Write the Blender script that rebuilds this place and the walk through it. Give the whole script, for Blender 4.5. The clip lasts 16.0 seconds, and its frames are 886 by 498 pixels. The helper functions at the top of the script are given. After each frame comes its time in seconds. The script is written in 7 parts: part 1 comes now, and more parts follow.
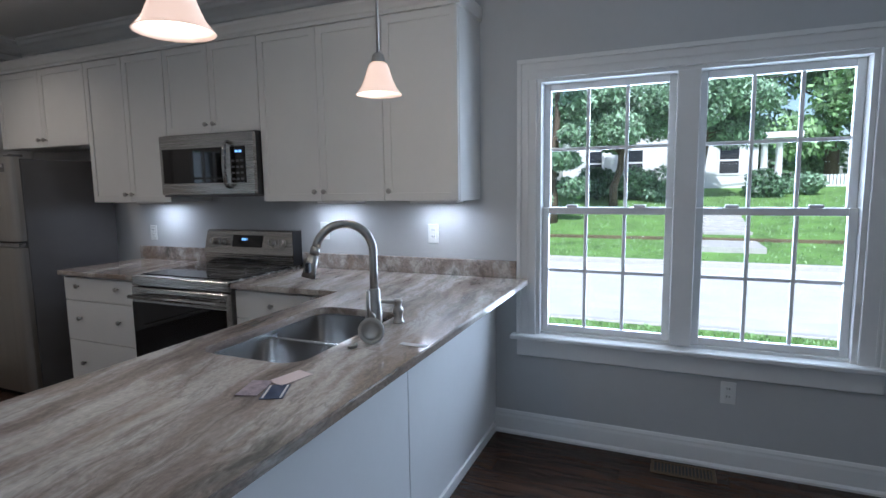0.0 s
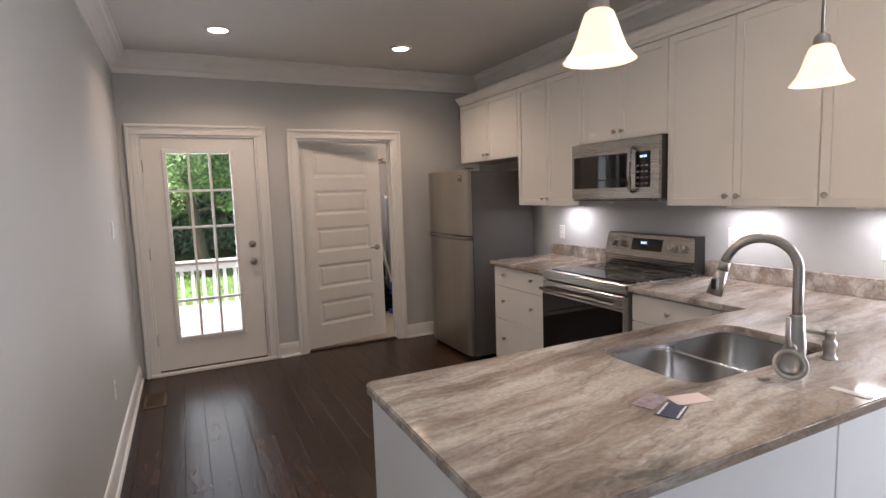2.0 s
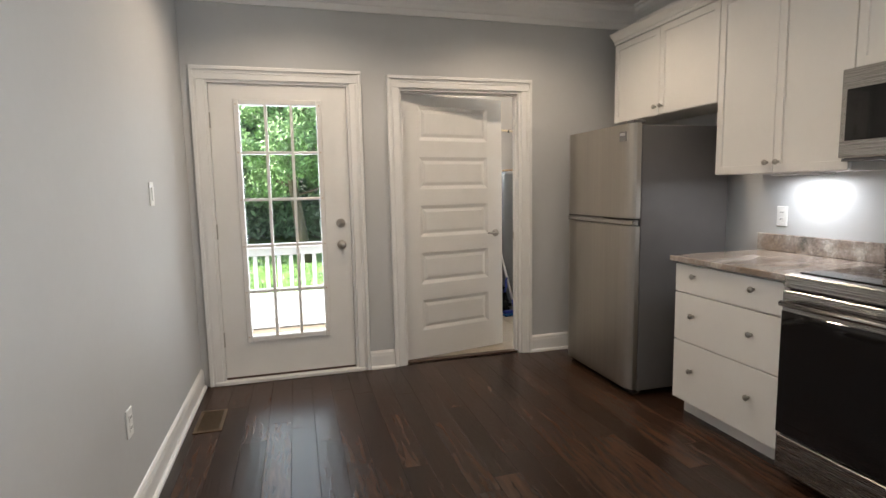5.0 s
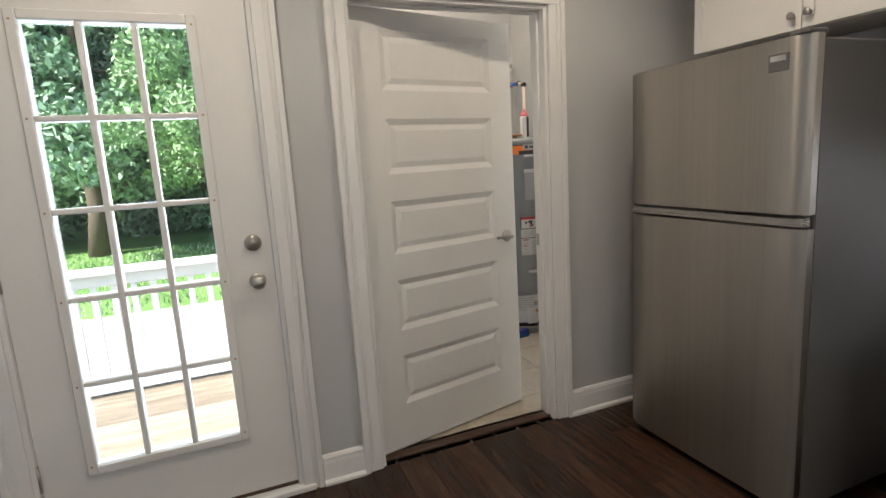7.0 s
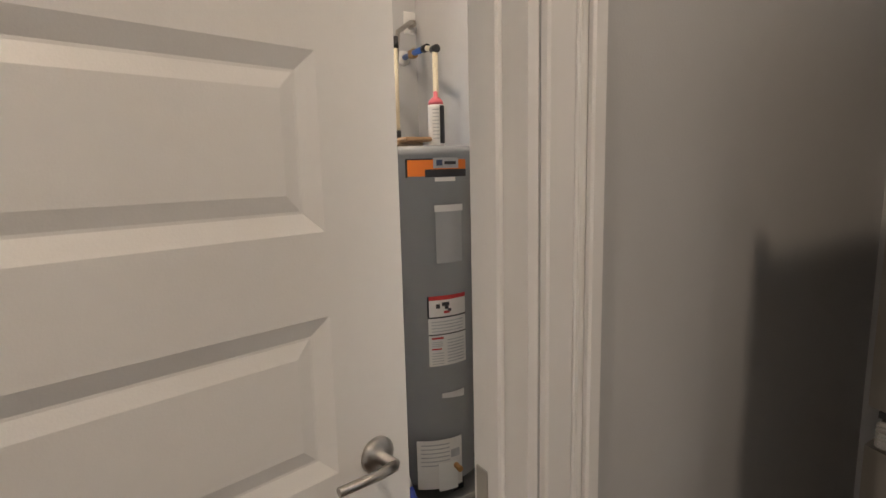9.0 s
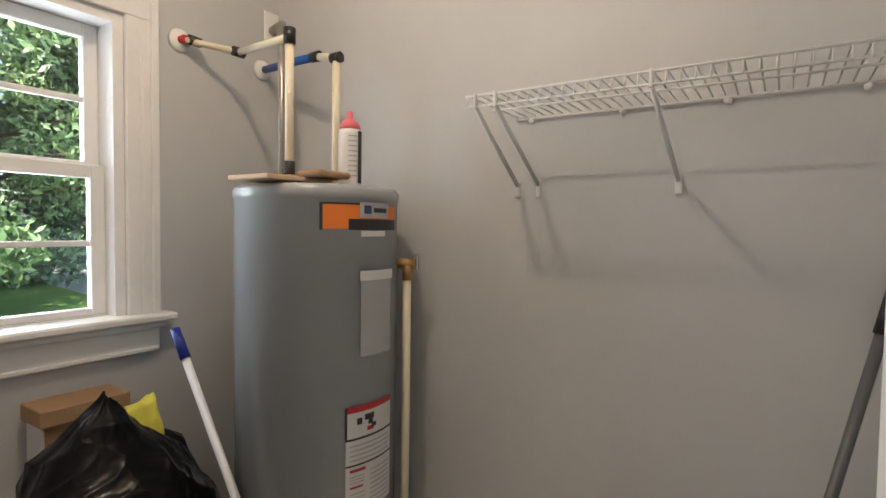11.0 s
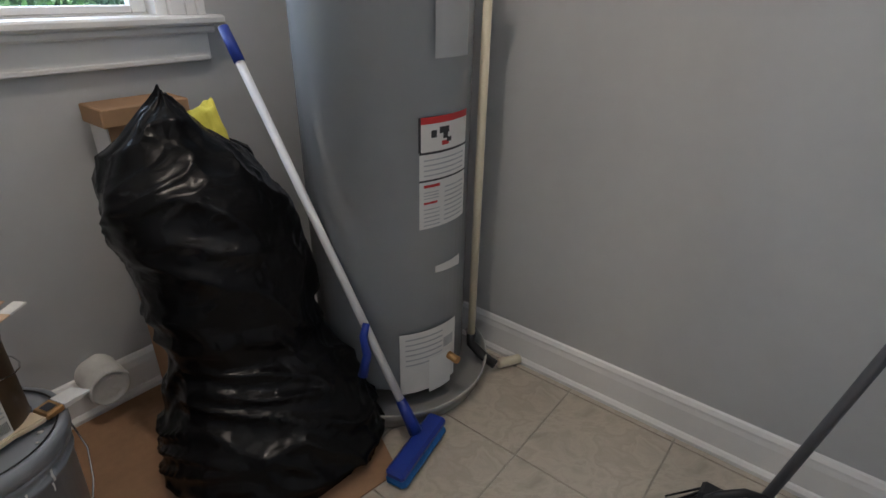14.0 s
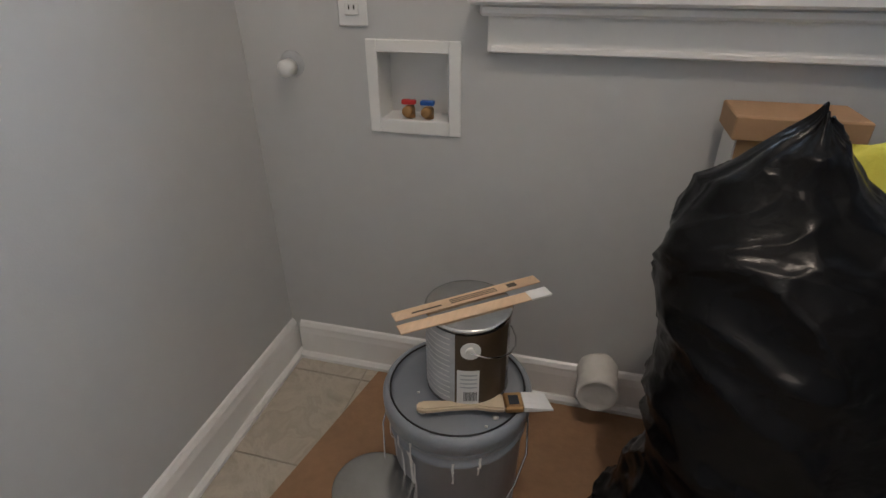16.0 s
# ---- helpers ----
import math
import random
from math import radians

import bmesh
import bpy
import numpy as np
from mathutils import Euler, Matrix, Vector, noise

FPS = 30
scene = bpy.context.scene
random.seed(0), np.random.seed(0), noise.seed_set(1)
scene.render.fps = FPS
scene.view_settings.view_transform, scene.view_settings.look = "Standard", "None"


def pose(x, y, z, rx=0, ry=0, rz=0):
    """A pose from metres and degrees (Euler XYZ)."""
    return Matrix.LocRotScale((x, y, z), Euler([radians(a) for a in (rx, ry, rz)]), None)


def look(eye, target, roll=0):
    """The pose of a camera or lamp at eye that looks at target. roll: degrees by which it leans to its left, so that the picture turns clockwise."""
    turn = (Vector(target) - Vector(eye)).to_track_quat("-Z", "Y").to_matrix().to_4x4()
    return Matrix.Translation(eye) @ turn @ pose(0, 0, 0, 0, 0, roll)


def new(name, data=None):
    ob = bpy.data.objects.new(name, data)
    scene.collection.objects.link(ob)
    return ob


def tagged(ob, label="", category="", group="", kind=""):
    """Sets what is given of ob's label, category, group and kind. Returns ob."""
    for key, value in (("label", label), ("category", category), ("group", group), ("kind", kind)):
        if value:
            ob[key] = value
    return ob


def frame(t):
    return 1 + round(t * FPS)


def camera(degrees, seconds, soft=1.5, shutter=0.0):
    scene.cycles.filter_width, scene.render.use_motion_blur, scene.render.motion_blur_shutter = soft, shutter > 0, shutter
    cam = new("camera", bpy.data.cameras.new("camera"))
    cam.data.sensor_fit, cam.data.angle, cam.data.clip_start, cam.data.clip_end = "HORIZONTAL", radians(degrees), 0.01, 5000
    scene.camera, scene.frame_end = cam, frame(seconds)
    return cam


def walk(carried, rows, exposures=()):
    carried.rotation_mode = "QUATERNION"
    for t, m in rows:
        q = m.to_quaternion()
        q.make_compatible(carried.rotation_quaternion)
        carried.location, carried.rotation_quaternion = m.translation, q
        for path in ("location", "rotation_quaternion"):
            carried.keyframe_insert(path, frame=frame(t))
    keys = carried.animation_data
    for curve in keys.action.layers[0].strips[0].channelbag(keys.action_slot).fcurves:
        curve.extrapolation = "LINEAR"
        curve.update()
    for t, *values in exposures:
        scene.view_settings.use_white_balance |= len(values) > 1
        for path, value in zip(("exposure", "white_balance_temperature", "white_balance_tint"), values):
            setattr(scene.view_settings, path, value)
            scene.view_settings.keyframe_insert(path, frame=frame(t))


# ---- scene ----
cam = camera(79.8, 16.0)
PATH = [
    (0, (0.455, -5.025, 1.435), (2.284, -4.251, 1.201), -0.8),
    (0.5, (0.425, -5.029, 1.472), (2.033, -3.866, 1.228), -0.9),
    (1, (0.372, -5.104, 1.492), (1.71, -3.636, 1.259), -1.7),
    (1.5, (0.413, -5.042, 1.484), (1.499, -3.377, 1.267), -1.8),
    (2, (0.425, -5.018, 1.48), (1.296, -3.23, 1.27), -1.9),
    (2.5, (0.423, -4.998, 1.478), (1.136, -3.142, 1.271), -1.9),
    (3, (0.42, -4.935, 1.469), (1.024, -3.041, 1.253), -1.7),
    (3.5, (0.396, -4.797, 1.45), (0.922, -2.88, 1.225), -1.4),
    (4, (0.415, -4.572, 1.410), (0.909, -2.647, 1.182), -1.2),
    (4.5, (0.555, -4.190, 1.312), (1.064, -2.268, 1.092), -0.8),
    (5.3, (0.70, -3.55, 1.31), (1.25, -1.65, 1.07), -1.6),
    (6.2, (0.78, -2.85, 1.33), (1.43, -1.0, 1.03), -2.8),
    (7, (0.888, -2.171, 1.358), (1.624, -0.342, 1.024), -3.5),
    (7.5, (1.105, -1.777, 1.403), (1.904, 0.027, 1.075), -2.8),
    (8, (1.296, -1.372, 1.395), (2.197, 0.387, 1.09), -3.1),
    (8.7, (1.66, -0.85, 1.39), (2.56, 0.72, 1.12), -1.8),
    (9.3, (2.12, -0.12, 1.385), (3.06, 1.30, 1.12), -1.2),
    (9.6, (2.24, 0.10, 1.38), (3.2, 1.5, 1.12), -1.0),
    (9.8, (2.315, 0.24, 1.375), (3.33, 1.62, 1.12), -0.8),
    (9.95, (2.325, 0.36, 1.375), (3.39, 1.69, 1.12), -0.7),
    (10.1, (2.25, 0.45, 1.375), (3.42, 1.72, 1.12), -0.6),
    (10.3, (2.07, 0.42, 1.375), (3.44, 1.66, 1.12), -0.5),
    (10.5, (1.935, 0.36, 1.350), (3.49, 1.58, 1.14), 0.2),
    (11, (1.908, 0.340, 1.366), (3.590, 1.419, 1.283), 0.8),
    (11.5, (1.973, 0.390, 1.425), (3.732, 1.341, 1.448), 1.2),
    (12, (1.991, 0.419, 1.483), (3.790, 1.294, 1.515), 1.1),
    (12.5, (1.959, 0.477, 1.383), (3.777, 1.305, 1.274), 0.0),
    (13, (1.937, 0.448, 1.299), (3.671, 1.294, 0.773), 0.0),
    (13.5, (1.923, 0.446, 1.185), (3.546, 1.253, 0.340), 0.6),
    (14, (1.981, 0.470, 1.172), (3.389, 1.572, 0.275), 1.1),
    (14.5, (2.010, 0.570, 1.215), (2.960, 2.062, 0.294), 0.9),
    (15, (2.061, 0.713, 1.196), (2.580, 2.419, 0.289), 1.9),
    (15.5, (2.155, 0.830, 1.167), (2.060, 2.592, 0.224), 0.3),
    (16, (2.191, 0.834, 1.156), (1.746, 2.515, 0.169), -0.5),
]
# seconds, stops, white balance
EXPOSURES = [(0.0, 0.4, 5400, 10), (0.5, 0.47, 5700, 14), (1.0, 0.72, 6150, 16), (1.5, 1.0, 6600, 20), (2.5, 1.33, 6800, 18), (3.5, 1.5, 6850, 14), (4.5, 1.65, 6650, 11), (7.0, 1.45, 6200, 8), (8.0, 1.35, 6500, 13), (10.5, 1.26, 6650, 12), (12.5, 1.12, 6380, 10), (13.5, 1.2, 5950, 10), (14.5, 1.27, 5550, 10), (15.0, 1.3, 5750, 10), (15.5, 1.33, 5900, 10), (16.0, 1.35, 5930, 11)]
walk(cam, [(t, look(e, g, r)) for t, e, g, r in PATH], EXPOSURES)

# ---- world, sun and exposure ----
world = bpy.data.worlds.new("world")
scene.world = world
world.use_nodes = True
wn = world.node_tree.nodes
wl = world.node_tree.links
sky = wn.new("ShaderNodeTexSky")
sky.sky_type = "NISHITA"
sky.sun_disc = False
sky.sun_elevation = radians(50)
sky.sun_rotation = radians(250)
sky.altitude = 100
sky.dust_density = 2.0
wl.new(sky.outputs[0], wn["Background"].inputs[0])
wn["Background"].inputs[1].default_value = 0.15

sun_data = bpy.data.lights.new("sun", "SUN")
sun_data.energy = 5.0
sun_data.angle = radians(0.6)
sun_data.color = (1.0, 0.95, 0.87)
sun = new("sun", sun_data)
sun.matrix_world = look((-20, -8, 25), (0, 0, 0))


def area(name, x, y, z, sx, sy, watts, color, target=None):
    d = bpy.data.lights.new(name, "AREA")
    d.shape, d.size, d.size_y, d.energy, d.color = "RECTANGLE", sx, sy, watts, color
    o = new(name, d)
    o.matrix_world = look((x, y, z), target or (x, y + 0.001, z - 1))
    return o


WARM = (1.0, 0.80, 0.58)
WHITE = (1.0, 0.80, 0.61)
COOL = (0.80, 0.90, 1.0)


def bulb(name, x, y, z, r, watts, color, spread=None):
    d = bpy.data.lights.new(name, "SPOT" if spread else "POINT")
    d.energy, d.color, d.shadow_soft_size = watts, color, r
    if spread:
        d.spot_size, d.spot_blend = radians(spread), 0.6
    o = new(name, d)
    o.location = (x, y, z)
    return o


# the last two are never in view, added as fill light
CANS_AND_FILLS = [(0.745, -0.85), (2.14, -0.82), (1.75, -2.6), (1.70, -6.4)]
for k, (cx, cy) in enumerate(CANS_AND_FILLS):
    bulb("can_or_fill_lamp", cx, cy, 2.655, 0.045, (13, 13, 7, 3)[k], WHITE, 150)
for py in (-1.62, -3.1, -3.82):
    area("undercabinet_lamp", 3.20, py, 1.335, 0.07, 0.22, 1.0, (0.92, 0.95, 1.0))
for px in (1.359, 2.273):
    bulb("pendant_lamp", px, -4.0, 1.828, 0.025, 2.2, WARM)
bulb("laundry_lamp", 2.36, 1.08, 2.58, 0.022, 9.8, WHITE)
# sky light standing in the window openings
area("window_sky_lamp", 3.60, -5.105, 1.3, 1.45, 1.35, 47, COOL, (0, -5.105, 1.0))
area("door_sky_lamp", 0.57, 0.20, 1.1, 0.52, 1.55, 3.5, COOL, (0.57, -3, 0.9))
area("laundry_sky_lamp", 2.40, 2.245, 1.5, 0.55, 0.8, 5.5, COOL, (2.40, 0, 1.2))

# ---- materials ----


def mat(name, color, rough=0.5, metal=0.0, vary=0.06, scale=8.0, bump=0.0, bump_scale=60.0, rand=0.0, spec=0.5, island=0.0, coat=0.0, stretch=(1, 1, 1)):
    """A painted or plain surface: two scales of tone, fine relief, some variation in gloss."""
    m = bpy.data.materials.new(name)
    m.use_nodes = True
    n, l = m.node_tree.nodes, m.node_tree.links
    b = n["Principled BSDF"]
    b.inputs["Roughness"].default_value = rough
    b.inputs["Metallic"].default_value = metal
    b.inputs["Specular IOR Level"].default_value = spec
    b.inputs["Coat Weight"].default_value = coat
    tc = n.new("ShaderNodeTexCoord")
    mp = n.new("ShaderNodeMapping")
    mp.inputs["Scale"].default_value = stretch
    l.new(tc.outputs["Object"], mp.inputs[0])
    big = n.new("ShaderNodeTexNoise")
    big.inputs["Scale"].default_value = scale
    big.inputs["Detail"].default_value = 4
    small = n.new("ShaderNodeTexNoise")
    small.inputs["Scale"].default_value = scale * 9
    small.inputs["Detail"].default_value = 3
    for q in (big, small):
        l.new(mp.outputs[0], q.inputs["Vector"])
    add = n.new("ShaderNodeMath")
    add.operation = "MULTIPLY_ADD"
    add.inputs[1].default_value = 0.4
    l.new(small.outputs[0], add.inputs[0])
    l.new(big.outputs[0], add.inputs[2])
    rmp = n.new("ShaderNodeMapRange")
    rmp.inputs[1].default_value, rmp.inputs[2].default_value = 0.4, 1.0
    rmp.inputs[3].default_value, rmp.inputs[4].default_value = 1 - vary, 1 + vary
    l.new(add.outputs[0], rmp.inputs[0])
    last = rmp.outputs[0]
    for amount, node, out in ((rand, "ShaderNodeObjectInfo", "Random"), (island, "ShaderNodeNewGeometry", "Random Per Island")):
        if amount:
            q = n.new(node)
            r2 = n.new("ShaderNodeMapRange")
            r2.inputs[3].default_value, r2.inputs[4].default_value = 1 - amount, 1 + amount
            l.new(q.outputs[out], r2.inputs[0])
            mu = n.new("ShaderNodeMath")
            mu.operation = "MULTIPLY"
            l.new(last, mu.inputs[0])
            l.new(r2.outputs[0], mu.inputs[1])
            last = mu.outputs[0]
    vm = n.new("ShaderNodeVectorMath")
    vm.operation = "SCALE"
    vm.inputs[0].default_value = color
    l.new(last, vm.inputs["Scale"])
    l.new(vm.outputs[0], b.inputs["Base Color"])
    rr = n.new("ShaderNodeMapRange")
    rr.inputs[3].default_value, rr.inputs[4].default_value = max(0.02, rough * 0.85), min(1, rough * 1.15)
    l.new(big.outputs[0], rr.inputs[0])
    l.new(rr.outputs[0], b.inputs["Roughness"])
    if bump:
        bn = n.new("ShaderNodeTexNoise")
        bn.inputs["Scale"].default_value = bump_scale
        bn.inputs["Detail"].default_value = 3
        l.new(mp.outputs[0], bn.inputs["Vector"])
        bp = n.new("ShaderNodeBump")
        bp.inputs["Strength"].default_value = bump
        bp.inputs["Distance"].default_value = 0.01
        l.new(bn.outputs[0], bp.inputs["Height"])
        l.new(bp.outputs[0], b.inputs["Normal"])
    return m


def glow(name, color, strength, base=(0.9, 0.85, 0.75)):
    m = mat(name, base, 0.35)
    b = m.node_tree.nodes["Principled BSDF"]
    b.inputs["Emission Color"].default_value = (*color, 1)
    b.inputs["Emission Strength"].default_value = strength
    return m


def ramp_mat(name, stops, scale, stretch, rot, distort, rough, bump=0.0, warp=0.6, detail=9, rand_shift=False, spec=0.5, coat=0.0):
    """Streaked stone or wood: stretched noise, warped, through a colour ramp."""
    m = bpy.data.materials.new(name)
    m.use_nodes = True
    n, l = m.node_tree.nodes, m.node_tree.links
    b = n["Principled BSDF"]
    b.inputs["Roughness"].default_value = rough
    b.inputs["Specular IOR Level"].default_value = spec
    b.inputs["Coat Weight"].default_value = coat
    tc = n.new("ShaderNodeTexCoord")
    mp = n.new("ShaderNodeMapping")
    mp.inputs["Rotation"].default_value = [radians(a) for a in rot]
    src = tc.outputs["Object"]
    if rand_shift:
        oi = n.new("ShaderNodeObjectInfo")
        ad = n.new("ShaderNodeVectorMath")
        ad.operation = "MULTIPLY_ADD"
        ad.inputs[0].default_value = (17.0, 31.0, 5.0)
        l.new(oi.outputs["Random"], ad.inputs[1])
        l.new(src, ad.inputs[2])
        src = ad.outputs[0]
    l.new(src, mp.inputs[0])
    w = n.new("ShaderNodeTexNoise")
    w.inputs["Scale"].default_value = scale * warp
    w.inputs["Detail"].default_value = 3
    l.new(mp.outputs[0], w.inputs["Vector"])
    mix = n.new("ShaderNodeVectorMath")
    mix.operation = "MULTIPLY_ADD"
    mix.inputs[1].default_value = (distort, distort, distort)
    l.new(w.outputs["Color"], mix.inputs[0])
    l.new(mp.outputs[0], mix.inputs[2])
    st = n.new("ShaderNodeVectorMath")
    st.operation = "MULTIPLY"
    st.inputs[1].default_value = stretch
    l.new(mix.outputs[0], st.inputs[0])
    nz = n.new("ShaderNodeTexNoise")
    nz.inputs["Scale"].default_value = scale
    nz.inputs["Detail"].default_value = detail
    nz.inputs["Roughness"].default_value = 0.62
    l.new(st.outputs[0], nz.inputs["Vector"])
    cr = n.new("ShaderNodeValToRGB")
    els = cr.color_ramp.elements
    while len(els) < len(stops):
        els.new(0.5)
    for e, (p, c) in zip(els, stops):
        e.position, e.color = p, (*c, 1)
    l.new(nz.outputs[0], cr.inputs[0])
    last = cr.outputs[0]
    if rand_shift:
        oi2 = n.new("ShaderNodeObjectInfo")
        mr = n.new("ShaderNodeMapRange")
        mr.inputs[3].default_value, mr.inputs[4].default_value = 0.62, 1.4
        l.new(oi2.outputs["Random"], mr.inputs[0])
        sc = n.new("ShaderNodeVectorMath")
        sc.operation = "SCALE"
        l.new(last, sc.inputs[0])
        l.new(mr.outputs[0], sc.inputs["Scale"])
        last = sc.outputs[0]
    l.new(last, b.inputs["Base Color"])
    if bump:
        bp = n.new("ShaderNodeBump")
        bp.inputs["Strength"].default_value = bump
        bp.inputs["Distance"].default_value = 0.01
        l.new(nz.outputs[0], bp.inputs["Height"])
        l.new(bp.outputs[0], b.inputs["Normal"])
    return m


def glass_mat(name, rough=0.0, tint=(1, 1, 1)):
    m = bpy.data.materials.new(name)
    m.use_nodes = True
    n, l = m.node_tree.nodes, m.node_tree.links
    n.remove(n["Principled BSDF"])
    tr, gl, mx, fr = n.new("ShaderNodeBsdfTransparent"), n.new("ShaderNodeBsdfGlossy"), n.new("ShaderNodeMixShader"), n.new("ShaderNodeFresnel")
    tr.inputs[0].default_value = (*tint, 1)
    gl.inputs["Roughness"].default_value = rough
    fr.inputs[0].default_value = 1.45
    l.new(fr.outputs[0], mx.inputs[0])
    l.new(tr.outputs[0], mx.inputs[1])
    l.new(gl.outputs[0], mx.inputs[2])
    l.new(mx.outputs[0], n["Material Output"].inputs[0])
    return m


WALL = mat("grey_wall_paint", (0.53, 0.535, 0.535), 0.58, vary=0.03, scale=3, bump=0.05, bump_scale=250, spec=0.22)
CEIL = mat("ceiling_paint", (0.72, 0.715, 0.70), 0.85, vary=0.03, scale=3, bump=0.05, bump_scale=200)
TRIM = mat("white_trim_paint", (0.80, 0.795, 0.78), 0.34, vary=0.03, scale=6)
DOORP = mat("white_door_paint", (0.78, 0.77, 0.745), 0.38, vary=0.03, scale=5, bump=0.03, bump_scale=300)
CAB = mat("white_cabinet_paint", (0.78, 0.765, 0.735), 0.40, vary=0.02, scale=5)
PANEL = mat("white_panel_paint", (0.80, 0.80, 0.80), 0.35, vary=0.02, scale=4)


def granite_mat(name):
    """Polished stone: soft long bands, dark fuzzy patches, thin veins and fine grain."""
    m = bpy.data.materials.new(name)
    m.use_nodes = True
    n, l = m.node_tree.nodes, m.node_tree.links
    b = n["Principled BSDF"]
    b.inputs["Roughness"].default_value = 0.10
    tc, mp = n.new("ShaderNodeTexCoord"), n.new("ShaderNodeMapping")
    mp.inputs["Rotation"].default_value = (0, 0, radians(-9))
    l.new(tc.outputs["Object"], mp.inputs[0])
    warp = n.new("ShaderNodeTexNoise")
    warp.inputs["Scale"].default_value, warp.inputs["Detail"].default_value = 2.2, 4
    l.new(mp.outputs[0], warp.inputs["Vector"])
    bend = n.new("ShaderNodeVectorMath")
    bend.operation = "MULTIPLY_ADD"
    bend.inputs[1].default_value = (0.20, 0.15, 0.15)
    l.new(warp.outputs["Color"], bend.inputs[0])
    l.new(mp.outputs[0], bend.inputs[2])

    def layer(scale, stretch, detail, rough):
        st = n.new("ShaderNodeVectorMath")
        st.operation = "MULTIPLY"
        st.inputs[1].default_value = stretch
        l.new(bend.outputs[0], st.inputs[0])
        q = n.new("ShaderNodeTexNoise")
        q.inputs["Scale"].default_value, q.inputs["Detail"].default_value = scale, detail
        q.inputs["Roughness"].default_value = rough
        l.new(st.outputs[0], q.inputs["Vector"])
        return q.outputs[0]

    def ramp(src, stops):
        cr = n.new("ShaderNodeValToRGB")
        els = cr.color_ramp.elements
        while len(els) < len(stops):
            els.new(0.5)
        for e, (p, c) in zip(els, stops):
            e.position, e.color = p, (*c, 1)
        l.new(src, cr.inputs[0])
        return cr.outputs[0]

    def mix(fac, a, c, kind="MIX"):
        q = n.new("ShaderNodeMix")
        q.data_type, q.blend_type = "RGBA", kind
        l.new(fac, q.inputs[0])
        l.new(a, q.inputs[6])
        if isinstance(c, tuple):
            q.inputs[7].default_value = (*c, 1)
        else:
            l.new(c, q.inputs[7])
        return q.outputs[2]

    base = ramp(layer(3.2, (0.45, 2.7, 2.7), 9, 0.62), [(0.30, (0.15, 0.12, 0.105)), (0.42, (0.31, 0.26, 0.23)), (0.50, (0.40, 0.35, 0.315)), (0.57, (0.55, 0.51, 0.475)), (0.70, (0.66, 0.64, 0.61))])
    rust = ramp(layer(1.7, (0.6, 2.2, 2.2), 5, 0.55), [(0.50, (0, 0, 0)), (0.66, (0.75, 0.75, 0.75))])
    base = mix(rust, base, (0.30, 0.225, 0.165))
    dark = ramp(layer(2.6, (0.7, 2.6, 2.6), 9, 0.66), [(0.56, (0, 0, 0)), (0.70, (0.9, 0.9, 0.9))])
    base = mix(dark, base, (0.13, 0.125, 0.11))
    vein = ramp(layer(2.1, (0.55, 2.4, 2.4), 7, 0.58), [(0.480, (0, 0, 0)), (0.496, (0.28, 0.28, 0.28)), (0.502, (0.28, 0.28, 0.28)), (0.518, (0, 0, 0))])
    base = mix(vein, base, (0.11, 0.09, 0.075))
    grain = ramp(layer(70.0, (0.8, 1.3, 1.3), 3, 0.6), [(0.3, (0.80, 0.80, 0.80)), (0.7, (1.12, 1.11, 1.10))])
    q = n.new("ShaderNodeVectorMath")
    q.operation = "MULTIPLY"
    l.new(base, q.inputs[0])
    l.new(grain, q.inputs[1])
    l.new(q.outputs[0], b.inputs["Base Color"])
    return m


GRANITE = granite_mat("streaked_granite")
WOOD = ramp_mat("dark_floor_wood", [(0.25, (0.016, 0.009, 0.006)), (0.5, (0.040, 0.020, 0.012)), (0.75, (0.075, 0.037, 0.022))], 7.0, (5.0, 0.5, 1.0), (0, 0, 0), 0.05, 0.27, bump=0.22, rand_shift=True, spec=0.32)
# upright tone streaks put smeared reflections into the steel's colour
STEEL = mat("brushed_steel", (0.40, 0.375, 0.34), 0.34, metal=1.0, vary=0.14, scale=9, stretch=(1, 1, 0.02))
STEELH = mat("brushed_steel_across", (0.40, 0.385, 0.365), 0.27, metal=1.0, vary=0.06, scale=40, stretch=(1, 0.05, 8))
NICKEL = mat("satin_nickel", (0.46, 0.44, 0.41), 0.30, metal=1.0, vary=0.04)
CHROME = mat("chrome", (0.62, 0.62, 0.63), 0.10, metal=1.0, vary=0.02)
DARKGREY = mat("dark_grey_side", (0.13, 0.125, 0.125), 0.36, vary=0.06, bump=0.1, bump_scale=500)
BLACKGL = mat("black_glass", (0.008, 0.008, 0.009), 0.04, vary=0.02)
BLACK = mat("black_plastic", (0.016, 0.016, 0.017), 0.40, vary=0.1)
PLATE = mat("white_plastic", (0.78, 0.78, 0.76), 0.35, vary=0.02)
SHADE = glow("frosted_shade", (1.0, 0.60, 0.40), 0.62)
CANGLOW = glow("lamp_lens", (1.0, 0.90, 0.74), 6.0)
BULBGLOW = glow("hot_bulb", (1.0, 0.85, 0.6), 6.0)
DISPLAY = glow("blue_display", (0.25, 0.5, 1.0), 1.2, (0.02, 0.02, 0.03))
GLASS = glass_mat("window_glass")
PLASTICFILM = glass_mat("clear_plastic", 0.15)
TILE = ramp_mat("beige_floor_tile", [(0.3, (0.33, 0.29, 0.23)), (0.5, (0.50, 0.45, 0.37)), (0.56, (0.42, 0.37, 0.30)), (0.75, (0.58, 0.53, 0.45))], 6.0, (1, 1.6, 1), (0, 0, 35), 0.3, 0.42, bump=0.05, rand_shift=False)
